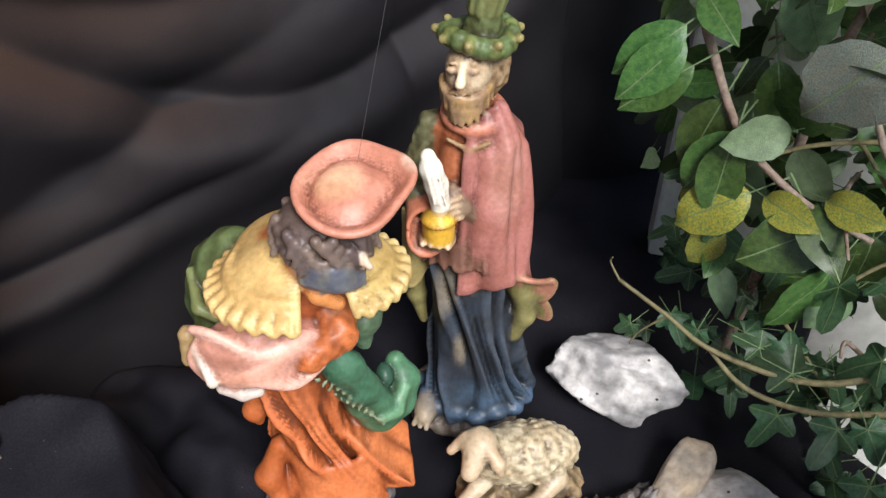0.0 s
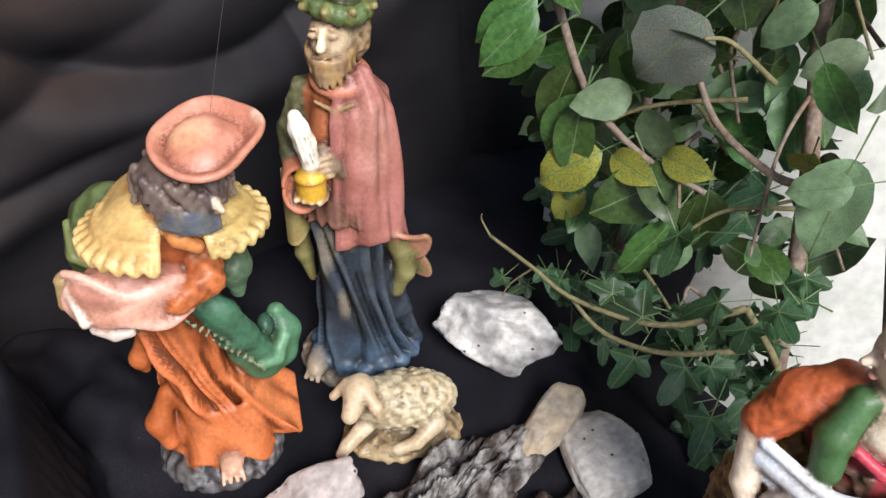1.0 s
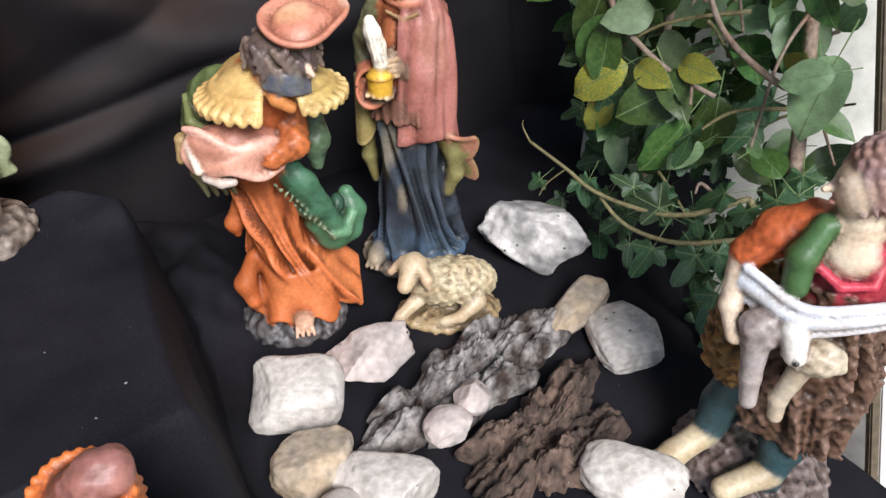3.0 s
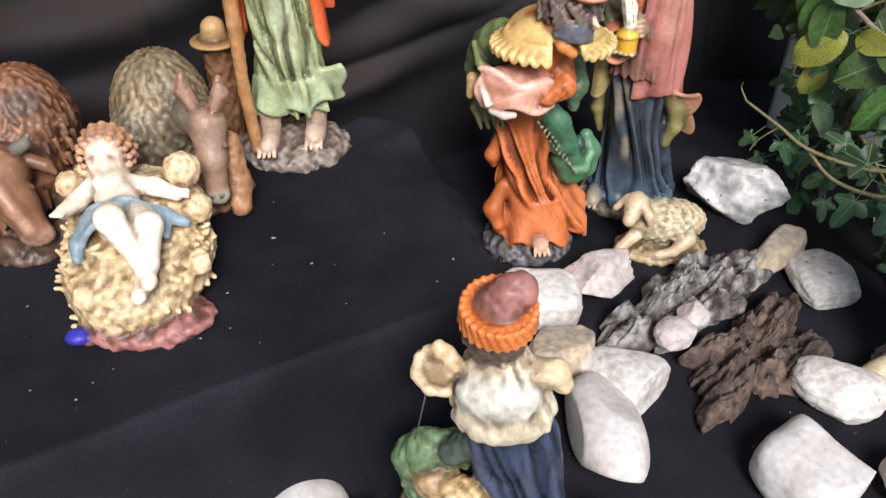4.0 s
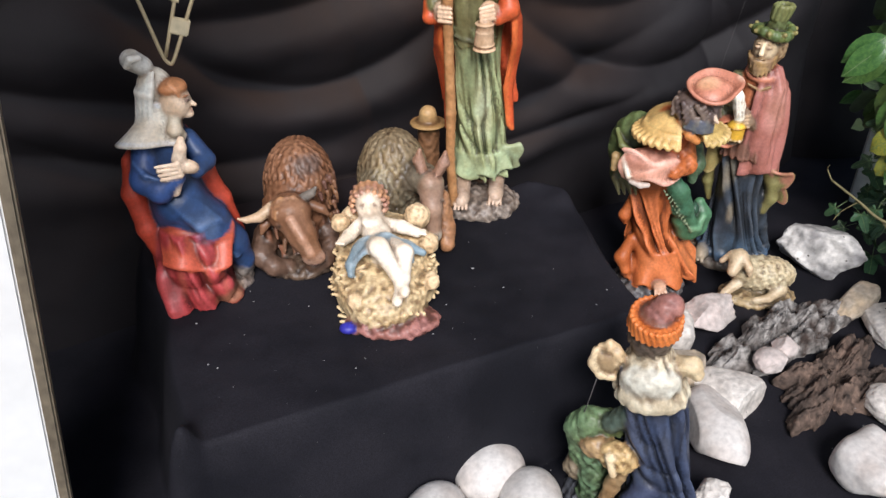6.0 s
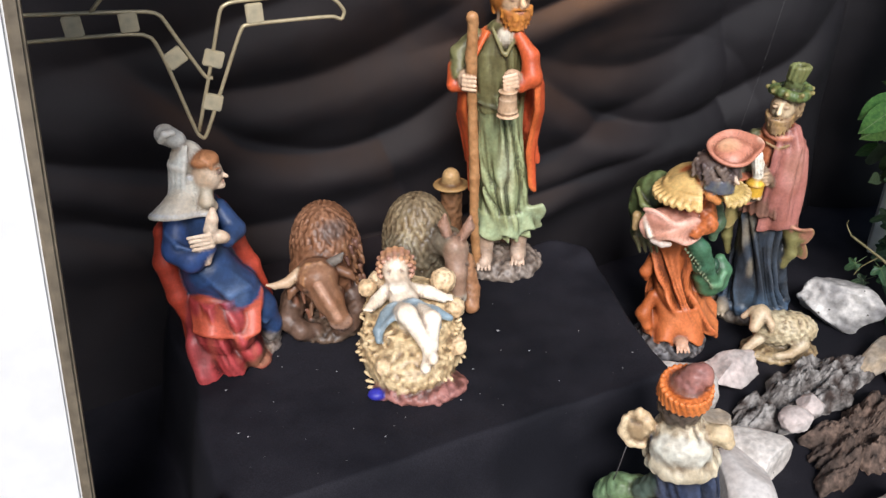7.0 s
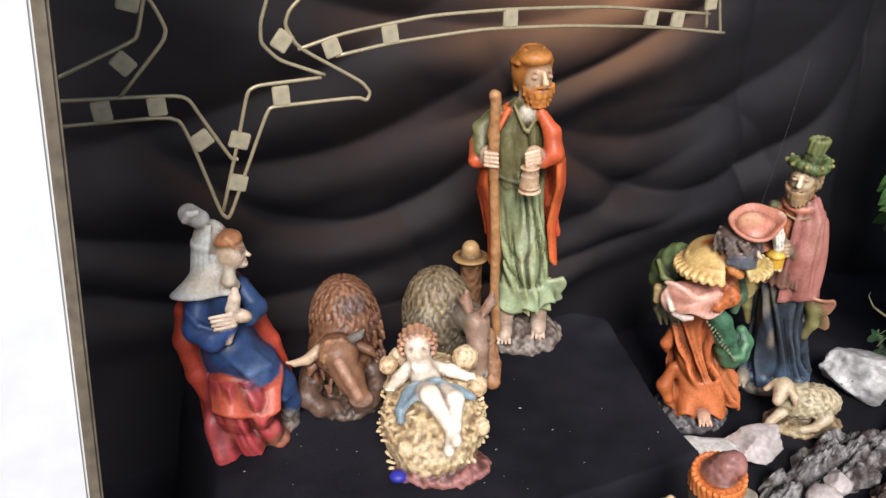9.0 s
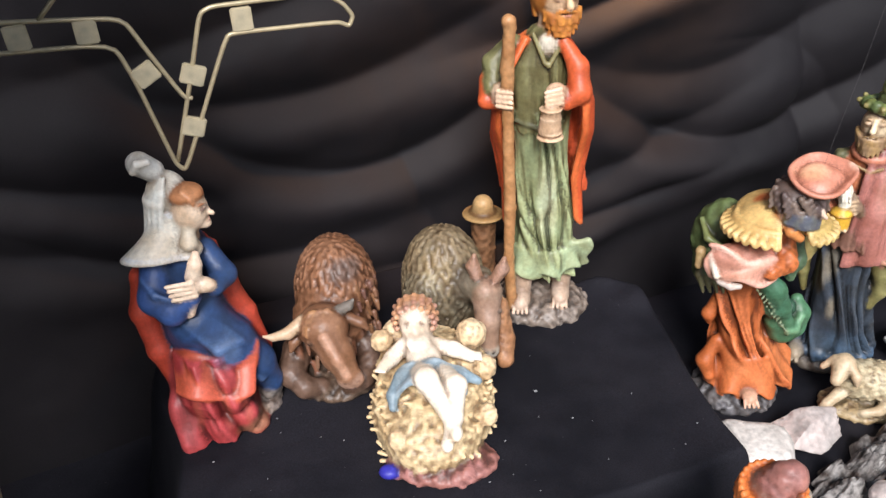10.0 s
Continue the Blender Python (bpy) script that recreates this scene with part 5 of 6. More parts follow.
    c.path(((0.030, -0.008, 0.070), (0.044, -0.010, 0.064)), (0.006, 0.004), (0.22, 0.30, 0.35), 0.003)
    # bent legs, crossed at the shins
    c.path(((-0.006, -0.018, 0.078), (-0.002, -0.036, 0.090), (0.016, -0.054, 0.068), (0.021, -0.064, 0.058)), (0.0115, 0.0105, 0.0080, 0.0062), flesh, 0.003)
    c.path(((0.012, -0.018, 0.076), (0.024, -0.036, 0.082), (0.022, -0.056, 0.062), (0.018, -0.068, 0.050)), (0.0110, 0.0100, 0.0078, 0.0060), flesh, 0.003)
    c.ball((0.024, -0.070, 0.057), (0.0058, 0.0085, 0.0054), flesh, 0.002)
    c.ball((0.016, -0.075, 0.049), (0.0058, 0.0085, 0.0054), flesh, 0.002)
    c.ball((-0.038, -0.068, 0.008), (0.010, 0.008, 0.006), (0.03, 0.03, 0.30), 0.002)
    return c.done("crib_statue", pose(-0.110, 0.330, PLAT - 0.004, 0, 0, -22), "painted infant figurine lying on a straw crib", "figurine", "nativity figurines")


def lamb():
    c = Clay((-0.075, -0.055, -0.004), (0.07, 0.05, 0.095), 0.002)
    wool = (0.52, 0.44, 0.29)
    c.ball((0.004, -0.004, 0.004), (0.055, 0.034, 0.013), (0.36, 0.27, 0.15), lump=0.0025)
    c.ball((0.008, 0.004, 0.036), (0.045, 0.026, 0.026), wool, lump=0.0012, f=420)
    c.ball((-0.018, 0.0, 0.042), (0.022, 0.021, 0.024), wool, lump=0.0012, f=420)
    c.coat((0.008, 0.004, 0.036), (0.0455, 0.0265, 0.0265), 150, wool, 0.02)
    c.path(((-0.026, -0.002, 0.050), (-0.034, -0.006, 0.066)), (0.017, 0.014), wool, 0.006, 0.0012)
    c.path(((-0.034, -0.008, 0.068), (-0.044, -0.024, 0.056)), (0.0135, 0.0075), (0.56, 0.46, 0.32), 0.004)
    c.path(((-0.030, -0.012, 0.074), (-0.022, -0.024, 0.062), (-0.020, -0.026, 0.052)), (0.005, 0.0058, 0.003), (0.50, 0.38, 0.25), 0.002)
    c.path(((-0.044, -0.002, 0.072), (-0.056, -0.004, 0.060)), (0.005, 0.004), (0.48, 0.36, 0.24), 0.002)
    for x in (-0.045, -0.034):
        c.ball((x, -0.018, 0.067), 0.0018, (0.04, 0.03, 0.03), 0.0008)
    c.path(((-0.030, -0.014, 0.030), (-0.048, -0.026, 0.020), (-0.054, -0.030, 0.014)), (0.0085, 0.006, 0.005), (0.50, 0.41, 0.28), 0.003)
    c.path(((0.030, -0.016, 0.024), (0.012, -0.030, 0.016), (-0.006, -0.032, 0.013)), (0.0105, 0.006, 0.005), (0.48, 0.39, 0.26), 0.003)
    return c.done("lamb_statue", pose(0.452, 0.312, 0.0, 0, 0, -30), "cream painted resin lamb lying on a tan base", "figurine", "nativity animals")


def seated_peasant():
    c = Clay((-0.105, -0.075, -0.004), (0.075, 0.065, 0.315), 0.0015)
    navy, cream = (0.034, 0.046, 0.085), (0.58, 0.50, 0.36)
    c.ball((-0.020, 0.0, 0.006), (0.068, 0.046, 0.022), (0.075, 0.080, 0.095), lump=0.003)
    c.robe(((0.012, 0.018, -0.006, 0.032, 0.030), (0.05, 0.018, -0.004, 0.030, 0.029), (0.11, 0.010, -0.004, 0.032, 0.030), (0.175, 0.002, -0.002, 0.029, 0.026), (0.20, 0.0, 0, 0.028, 0.024)), navy, 7, 0.0040, twist=6, sling=0.0016)
    c.path(((0.006, -0.026, 0.060), (-0.010, -0.036, 0.038), (-0.020, -0.036, 0.018)), (0.014, 0.013, 0.011), (0.045, 0.055, 0.10), 0.006)
    c.robe(((0.172, 0.002, -0.002, 0.032, 0.030), (0.185, 0.002, 0.0, 0.032, 0.029), (0.208, 0.001, 0.002, 0.025, 0.023), (0.222, 0.0, 0.004, 0.017, 0.017)), cream, 7, 0.0016, lump=0.0012, f=300)
    c.ball((0.002, -0.018, 0.196), (0.027, 0.014, 0.016), (0.60, 0.57, 0.48), k=0.010, lump=0.0010)
    for i in range(9):
        q = math.pi * (1.02 + 0.96 * i / 8)
        c.ball((0.002 + 0.031 * math.cos(q), -0.002 + 0.030 * math.sin(q), 0.174 - 0.003 * math.sin(2.3 * i)), (0.0066, 0.0045, 0.0066), (0.56, 0.49, 0.36), 0.008, lump=0.0008)
    c.ball((-0.039, -0.004, 0.207), (0.017, 0.008, 0.020), (0.54, 0.40, 0.24), lump=0.0020)
    c.path(((-0.052, -0.008, 0.216), (-0.054, -0.009, 0.202), (-0.046, -0.010, 0.190), (-0.034, -0.010, 0.188)), (0.004, 0.005, 0.005, 0.004), (0.60, 0.47, 0.30), 0.003, 0.0008)
    c.ball((-0.040, -0.010, 0.205), (0.008, 0.004, 0.010), (0.36, 0.25, 0.14))
    c.path(((0.026, 0.0, 0.204), (0.038, -0.002, 0.208), (0.043, -0.004, 0.200)), (0.011, 0.009, 0.007), (0.54, 0.42, 0.26), 0.004, 0.001)
    c.ball((-0.002, 0.003, 0.236), (0.0215, 0.0215, 0.024), (0.085, 0.060, 0.045), lump=0.0018, f=320)
    c.ball((0.002, -0.002, 0.256), (0.0215, 0.0205, 0.011), (0.58, 0.14, 0.03), turn=(14, 8, 0))
    for i in range(24):
        q = 2 * math.pi * i / 24
        v = Euler((radians(14), radians(8), 0)).to_matrix() @ Vector((0.0200 * math.cos(q), 0.0190 * math.sin(q), 0.001))
        c.ball((0.002 + v.x, -0.002 + v.y, 0.256 + v.z), (0.0046, 0.0046, 0.0090), (0.62, 0.16, 0.035), 0.0020)
    for i in range(26):
        q = 2 * math.pi * i / 26
        tilt = Euler((radians(14), radians(8), 0)).to_matrix()
        a, b = tilt @ Vector((0.0232 * math.cos(q), 0.0222 * math.sin(q), 0.009)), tilt @ Vector((0.0242 * math.cos(q + 0.28), 0.0232 * math.sin(q + 0.28), -0.006))
        c.limb((0.002 + a.x, -0.002 + a.y, 0.256 + a.z), (0.002 + b.x, -0.002 + b.y, 0.256 + b.z), 0.0022, 0.0022, (0.64, 0.19, 0.05), 0.0012)
    c.ball((0.004, -0.001, 0.263), (0.0175, 0.0168, 0.0055), (0.12, 0.085, 0.075), 0.002, turn=(14, 8, 0), lump=0.0008)
    c.path(((0.005, 0.0, 0.262), (0.010, 0.003, 0.269), (0.016, 0.006, 0.273)), (0.0140, 0.0130, 0.0095), (0.28, 0.12, 0.10), 0.004, 0.0012)
    c.ball((0.018, 0.004, 0.270), (0.0085, 0.010, 0.008), (0.34, 0.15, 0.12), 0.003, lump=0.0010)
    green = (0.13, 0.20, 0.10)
    c.path(((-0.040, -0.006, 0.124), (-0.056, -0.008, 0.122), (-0.066, -0.006, 0.110), (-0.066, -0.006, 0.074)), (0.012, 0.015, 0.016, 0.013), green, 0.006, 0.0018)
    c.path(((-0.054, -0.006, 0.090), (-0.050, -0.010, 0.050), (-0.050, -0.010, 0.026)), (0.018, 0.017, 0.019), (0.10, 0.16, 0.085), 0.006, 0.0022)
    c.ball((-0.072, -0.006, 0.052), (0.012, 0.014, 0.018), (0.20, 0.16, 0.11), lump=0.0026)
    c.ball((-0.036, -0.002, 0.118), (0.020, 0.016, 0.013), (0.17, 0.22, 0.09), lump=0.0022)
    c.path(((-0.010, -0.012, 0.150), (-0.034, -0.014, 0.130)), (0.013, 0.010), (0.07, 0.10, 0.08), 0.005, 0.0010)
    c.ball((-0.046, -0.024, 0.104), (0.018, 0.012, 0.013), (0.34, 0.22, 0.11), lump=0.0018)
    c.ball((-0.024, -0.030, 0.100), (0.020, 0.014, 0.018), (0.50, 0.34, 0.16), lump=0.0025)
    c.path(((-0.032, -0.040, 0.108), (-0.028, -0.043, 0.088)), (0.005, 0.004), (0.70, 0.56, 0.36), 0.002)
    c.path(((-0.020, -0.030, 0.088), (-0.030, -0.034, 0.060), (-0.040, -0.036, 0.030)), (0.009, 0.008, 0.007), (0.28, 0.18, 0.09), 0.004, 0.001)
    return c.done("peasant_statue", pose(0.083, 0.066, 0.0, 0, 0, -41) @ pose(0, 0, 0, 0, -5, 0), "painted peasant figurine with orange-brimmed hat and navy coat", "figurine", "nativity figurines")


def lamb_bearer():
    c = Clay((-0.10, -0.085, -0.004), (0.085, 0.07, 0.395), 0.0015)
    hair, red, fur = (0.34, 0.21, 0.19), (0.46, 0.045, 0.07), (0.13, 0.075, 0.05)
    c.ball((-0.010, 0.0, 0.006), (0.070, 0.060, 0.020), (0.20, 0.16, 0.15), lump=0.003)
    c.path(((0.012, 0.0, 0.12), (0.010, -0.016, 0.060), (0.006, -0.030, 0.026)), (0.024, 0.018, 0.013), (0.035, 0.075, 0.085), 0.006)
    c.path(((-0.034, 0.0, 0.12), (-0.046, -0.004, 0.070), (-0.052, -0.020, 0.040)), (0.022, 0.018, 0.013), (0.035, 0.075, 0.085), 0.006)
    c.path(((-0.052, -0.020, 0.042), (-0.070, -0.044, 0.026), (-0.082, -0.060, 0.022)), (0.013, 0.012, 0.009), (0.56, 0.46, 0.30), 0.004)
    c.path(((0.006, -0.030, 0.034), (-0.022, -0.060, 0.026)), (0.013, 0.011), (0.54, 0.45, 0.30), 0.004)
    c.robe(((0.075, 0.010, 0.0, 0.044, 0.036), (0.13, 0.012, 0.0, 0.046, 0.036), (0.20, 0.008, 0.0, 0.042, 0.032), (0.25, 0.004, 0.0, 0.036, 0.027)), fur, 9, 0.003, lump=0.003, f=240)
    c.ball((-0.046, 0.0, 0.155), (0.032, 0.030, 0.055), (0.22, 0.12, 0.035), lump=0.0035, f=260)
    c.ball((-0.040, 0.0, 0.215), (0.024, 0.026, 0.030), (0.26, 0.16, 0.04), lump=0.003, f=260)
    c.robe(((0.225, 0.004, 0.0, 0.038, 0.027), (0.265, 0.004, 0.0, 0.038, 0.025), (0.290, 0.003, 0, 0.028, 0.020), (0.298, 0.002, 0, 0.016, 0.014)), red, 6, 0.0015)
    c.path(((-0.024, 0.002, 0.292), (-0.046, -0.004, 0.276), (-0.062, -0.014, 0.255)), (0.017, 0.018, 0.014), (0.48, 0.11, 0.035), 0.005, 0.001)
    c.path(((-0.018, -0.014, 0.300), (-0.026, -0.026, 0.276), (-0.024, -0.032, 0.250)), (0.009, 0.011, 0.010), (0.06, 0.13, 0.045), 0.004)
    c.path(((-0.064, -0.016, 0.250), (-0.062, -0.034, 0.215), (-0.052, -0.048, 0.196)), (0.011, 0.009, 0.007), (0.72, 0.58, 0.44), 0.003)
    c.ball((0.003, -0.009, 0.279), (0.022, 0.0185, 0.020), (0.76, 0.63, 0.47), turn=(20, 0, 0))
    c.path(((-0.020, -0.012, 0.296), (-0.016, -0.026, 0.272), (0.004, -0.031, 0.262), (0.024, -0.024, 0.266), (0.028, -0.008, 0.286)), (0.0032, 0.0036, 0.0040, 0.0036, 0.0032), (0.50, 0.05, 0.08), 0.002)
    def band(u, v):
        return -0.058 + 0.102 * u, -0.028 - 0.018 * np.sin(3.0 * u + 0.1) + 0.002 * np.sin(9 * v), 0.238 + 0.016 * u - 0.012 * np.sin(3.1 * u) + 0.026 * (v - 0.5) * (1 - 0.3 * u) + 0.0015 * np.sin(11 * u)
    c.sheet(band, 0.0042, (0.68, 0.70, 0.74), 0.003)
    c.limb((0.003, -0.002, 0.285), (0.0, -0.003, 0.325), 0.0175, 0.0155, (0.76, 0.62, 0.46), 0.008)
    c.ball((-0.004, -0.004, 0.335), (0.020, 0.021, 0.024), (0.76, 0.60, 0.45))
    c.limb((-0.021, -0.010, 0.334), (-0.027, -0.013, 0.330), 0.0042, 0.0028, (0.76, 0.60, 0.44), 0.003)
    c.ball((-0.019, -0.016, 0.342), (0.003, 0.003, 0.0015), (0.24, 0.16, 0.12), 0.001)
    c.ball((-0.020, -0.013, 0.322), (0.003, 0.004, 0.0018), (0.60, 0.28, 0.22), 0.001)
    c.ball((0.010, 0.004, 0.346), (0.029, 0.027, 0.030), hair, lump=0.0022, f=300)
    for i in range(120):
        q, s = 2.399 * i, (i + 0.5) / 120
        z = 1 - 1.35 * s
        r = math.sqrt(max(0.05, 1 - z * z))
        if r * math.cos(q) < -0.45 and z < 0.35:
            continue
        x, y, h = 0.008 + 0.028 * r * math.cos(q), 0.004 + 0.026 * r * math.sin(q), 0.346 + 0.029 * z
        c.limb((x, y, h), (x - 0.010 * math.sin(q) + 0.004 * math.sin(i), y + 0.010 * math.cos(q), h - 0.016), 0.0032, 0.0012, (0.36 + 0.04 * math.sin(i), 0.23 + 0.02 * math.sin(i), 0.21), 0.0030)
    c.ball((0.030, 0.002, 0.320), (0.012, 0.014, 0.014), (0.28, 0.17, 0.15), lump=0.002, f=300)
    # carried lamb
    grey = (0.38, 0.33, 0.31)
    c.ball((-0.034, -0.046, 0.212), (0.018, 0.014, 0.018), grey, lump=0.0012)
    c.path(((-0.036, -0.050, 0.200), (-0.032, -0.054, 0.165), (-0.028, -0.054, 0.138)), (0.011, 0.008, 0.007), grey, 0.004)
    c.ball((0.004, -0.042, 0.198), (0.024, 0.016, 0.016), (0.56, 0.48, 0.36), lump=0.0014)
    c.path(((-0.014, -0.048, 0.222), (-0.008, -0.058, 0.205)), (0.0115, 0.008), (0.70, 0.66, 0.60), 0.003)
    c.ball((-0.006, -0.066, 0.206), 0.0026, (0.03, 0.03, 0.03), 0.001)
    c.path(((0.0, -0.046, 0.188), (-0.008, -0.052, 0.150), (-0.006, -0.054, 0.132)), (0.009, 0.007, 0.006), (0.48, 0.40, 0.30), 0.003)
    return c.done("lamb_bearer_statue", pose(0.551, -0.008, 0.0, 0, 0, -66) @ Matrix.Diagonal((0.95, 0.95, 0.865, 1)), "painted curly-haired figurine carrying a lamb beside the ivy", "figurine", "nativity figurines")


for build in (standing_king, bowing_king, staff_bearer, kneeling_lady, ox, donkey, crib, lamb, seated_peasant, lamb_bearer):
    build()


# ---- stones and bark ----
def stone(at, size, turn, seed, mat, label, cuts=9, rough=0.06, smooth=False, sink=0.10, tip=(0, 0), name="stone", boxy=1.0, taper=0.0):
    rng = random.Random(seed)
    bm = bmesh.new()
    bmesh.ops.create_icosphere(bm, subdivisions=5, radius=1.0)
    planes = []
    for i in range(cuts):
        v = Vector((rng.gauss(0, 1), rng.gauss(0, 1), rng.gauss(0, 0.8))).normalized()
        planes.append((v, rng.uniform(0.62, 0.86) if boxy == 1 else rng.uniform(0.52, 0.80)))
    for v in bm.verts:
        p = v.co.copy()
        if boxy < 1:
            p = Vector([math.copysign(abs(a) ** boxy, a) for a in p]) * (0.62 + 0.36 * boxy)
            p.y *= 1 + taper * p.x
            p.z *= 1 + 0.4 * taper * p.x
        for nrm, d in planes:
            over = p.dot(nrm) - d
            if over > 0:
                p -= nrm * over
        q = Vector((p.x * 1.7 + seed, p.y * 1.7, p.z * 1.7))
        shift = 0.07 * noise.noise(q * 0.8) + rough * noise.noise(q * 2.2) + rough * 0.45 * noise.noise(q * 6) + rough * 0.30 * noise.noise(q * 15)
        if smooth:
            shift = 0.05 * noise.noise(q * 0.6)
        p *= 1 + shift
        v.co = Vector((p.x * size[0] / 1.95, p.y * size[1] / 1.95, p.z * size[2] / 1.95))
    bmesh.ops.rotate(bm, verts=bm.verts, matrix=Euler((radians(tip[0]), radians(tip[1]), radians(turn))).to_matrix())
    low = min(v.co.z for v in bm.verts)
    deep = low + sink * (max(v.co.z for v in bm.verts) - low)
    for v in bm.verts:
        v.co.z = max(v.co.z, deep) - deep
    ob = part(name, bm, mat)
    ob.location = at
    return tagged(ob, label, "stone", "stones on the black cloth")


stone((0.588, 0.326, 0), (0.152, 0.100, 0.082), -52, 3, ROCK_GREY, "large angular grey and white stone beside the king", 14, 0.07, boxy=0.85)
stone((0.545, 0.218, 0.0), (0.118, 0.040, 0.038), 14, 11, ROCK_TAN, "long tan stone leaning on a paler stone", 4, 0.04, tip=(0, -10), boxy=0.55, taper=0.28)
stone((0.568, 0.168, 0.0), (0.118, 0.080, 0.036), -122, 17, ROCK_WHITE, "flat pale grey stone near the ivy", 5, 0.04, boxy=0.70, taper=-0.12)
stone((0.345, 0.286, 0.0), (0.124, 0.084, 0.048), 8, 23, ROCK_PINK, "pale pink angular stone in front of the lamb", 11, 0.06, boxy=0.80, taper=-0.35)
stone((0.262, 0.282, 0.0), (0.104, 0.080, 0.062), -34, 29, ROCK_WHITE, "blocky white stone against the platform", 2, 0.03, boxy=0.45)
stone((0.236, 0.208, 0.0), (0.080, 0.066, 0.056), 30, 31, ROCK_TAN, "rounded sandy stone beside the white block", 7, 0.05, boxy=0.75)
stone((0.268, 0.152, 0.0), (0.110, 0.076, 0.048), -52, 37, ROCK_WHITE, "angular white stone beside the bark", 5, 0.03, boxy=0.55, taper=0.2)
stone((0.212, 0.108, 0.0), (0.128, 0.068, 0.056), -112, 41, PEBBLE, "long smooth grey-white stone", 3, 0.02, True)
stone((0.142, 0.026, 0.0), (0.046, 0.042, 0.056), 30, 43, ROCK_WHITE, "small chalky white stone by the peasant figurine", 6, 0.09, boxy=0.6)
stone((0.442, 0.040, 0.0), (0.104, 0.066, 0.044), -62, 47, ROCK_WHITE, "pale oval stone beside the bark", 6, 0.04, boxy=0.75, taper=0.15)
stone((0.345, -0.012, 0.0), (0.115, 0.100, 0.064), 5, 53, PEBBLE, "large rounded white stone", 4, 0.02, boxy=0.60)
stone((0.425, -0.075, 0.0), (0.10, 0.07, 0.05), -40, 59, ROCK_WHITE, "pale stone at the feet of the lamb bearer", 7, 0.04, boxy=0.7)
stone((-0.060, 0.155, 0.0), (0.080, 0.070, 0.058), 10, 61, PEBBLE, "smooth egg-shaped white pebble", 0, 0.018, True, 0.05, name="pebble")
stone((-0.040, 0.098, 0.0), (0.088, 0.066, 0.058), 62, 67, PEBBLE, "smooth egg-shaped speckled white pebble", 0, 0.018, True, 0.05, name="pebble")
stone((-0.140, 0.125, 0.0), (0.082, 0.066, 0.058), 40, 71, PEBBLE, "smooth cream pebble by the platform", 0, 0.018, True, 0.05, name="pebble")
stone((0.345, 0.166, 0.020), (0.046, 0.040, 0.026), 10, 73, ROCK_PINK, "small pale stone lying on the bark", 5, 0.04, name="stone")
stone((0.382, 0.180, 0.020), (0.040, 0.034, 0.026), 50, 79, ROCK_PINK, "small pink-white stone lying on the bark", 5, 0.04, name="stone")


def bark(at, size, turn, seed, mat, label, thick=0.026, jag=0.5, tilt=(0, 0)):
    """A ragged slab with a ridged top."""
    rings, spokes = 34, 150
    verts, faces = [], []
    for j in range(rings + 1):
        s = j / rings
        for i in range(spokes):
            q = 2 * math.pi * i / spokes
            u = Vector((math.cos(q) * 1.4 + seed, math.sin(q) * 1.4, 0))
            r = 1 + jag * noise.noise(u) + jag * 0.5 * noise.noise(u * 3.1) + jag * 0.25 * noise.noise(u * 8)
            x, y = s * r * size[0] / 2 * math.cos(q), s * r * size[1] / 2 * math.sin(q)
            v = Vector((x * 26 + seed, y * 60, seed))
            h = thick * (0.62 + 0.55 * noise.noise(v) + 0.35 * noise.noise(v * 2.7) + 0.22 * abs(noise.noise(v * 6)) + 0.12 * noise.noise(v * 15))
            h *= 1 - 0.75 * s ** 7
            verts.append((x, y, max(0.002, h)))
    for j in range(rings):
        for i in range(spokes):
            a, b = j * spokes + i, j * spokes + (i + 1) % spokes
            faces.append((a, b, b + spokes, a + spokes))
    edge = len(verts)
    for i in range(spokes):
        x, y, z = verts[rings * spokes + i]
        verts.append((x * 0.96, y * 0.96, 0.0))
    for i in range(spokes):
        a, b = rings * spokes + i, rings * spokes + (i + 1) % spokes
        faces.append((a, b, edge + (i + 1) % spokes, edge + i))
    faces.append(tuple(edge + i for i in range(spokes))[::-1])
    ob = mesh_object("bark_piece", verts, faces, mat)
    ob.matrix_basis = pose(*at, tilt[0], tilt[1], turn)
    return tagged(ob, label, "bark", "pieces of bark")


bark((0.408, 0.215, 0.0), (0.235, 0.090), 8, 2.0, BARK_GREY, "dark bark piece with grey lichen and pale streaks", 0.036, 0.45)
bark((0.412, 0.118, 0.0), (0.185, 0.110), 12, 5.3, BARK, "ragged grey-brown piece of bark", 0.034, 0.62)
bark((-0.098, 0.140, 0.0), (0.085, 0.060), -20, 8.1, BARK, "small piece of bark among the pebbles", 0.030, 0.5)


# ---- comet star ----
STAR_Y = 0.43


def smooth_corners(points):
    out = []
    for a, b in zip(points, points[1:]):
        for k in range(6):
            s = k / 6
            out.append((a[0] + (b[0] - a[0]) * s, STAR_Y, a[1] + (b[1] - a[1]) * s))
    out.append((points[-1][0], STAR_Y, points[-1][1]))
    for _ in range(2):
        out = [out[0]] + [tuple((p[i] + 2 * q[i] + r[i]) / 4 for i in range(3)) for p, q, r in zip(out, out[1:], out[2:])] + [out[-1]]
    return out


star = empty("comet_star", pose(0, 0, 0), "brassy wire comet star frame with cream clips", "decoration")


def wire(points, name="wire"):
    v, f = tube(smooth_corners(points), 0.0019, 8)
    return mesh_object(name, v, f, WIRE, star)


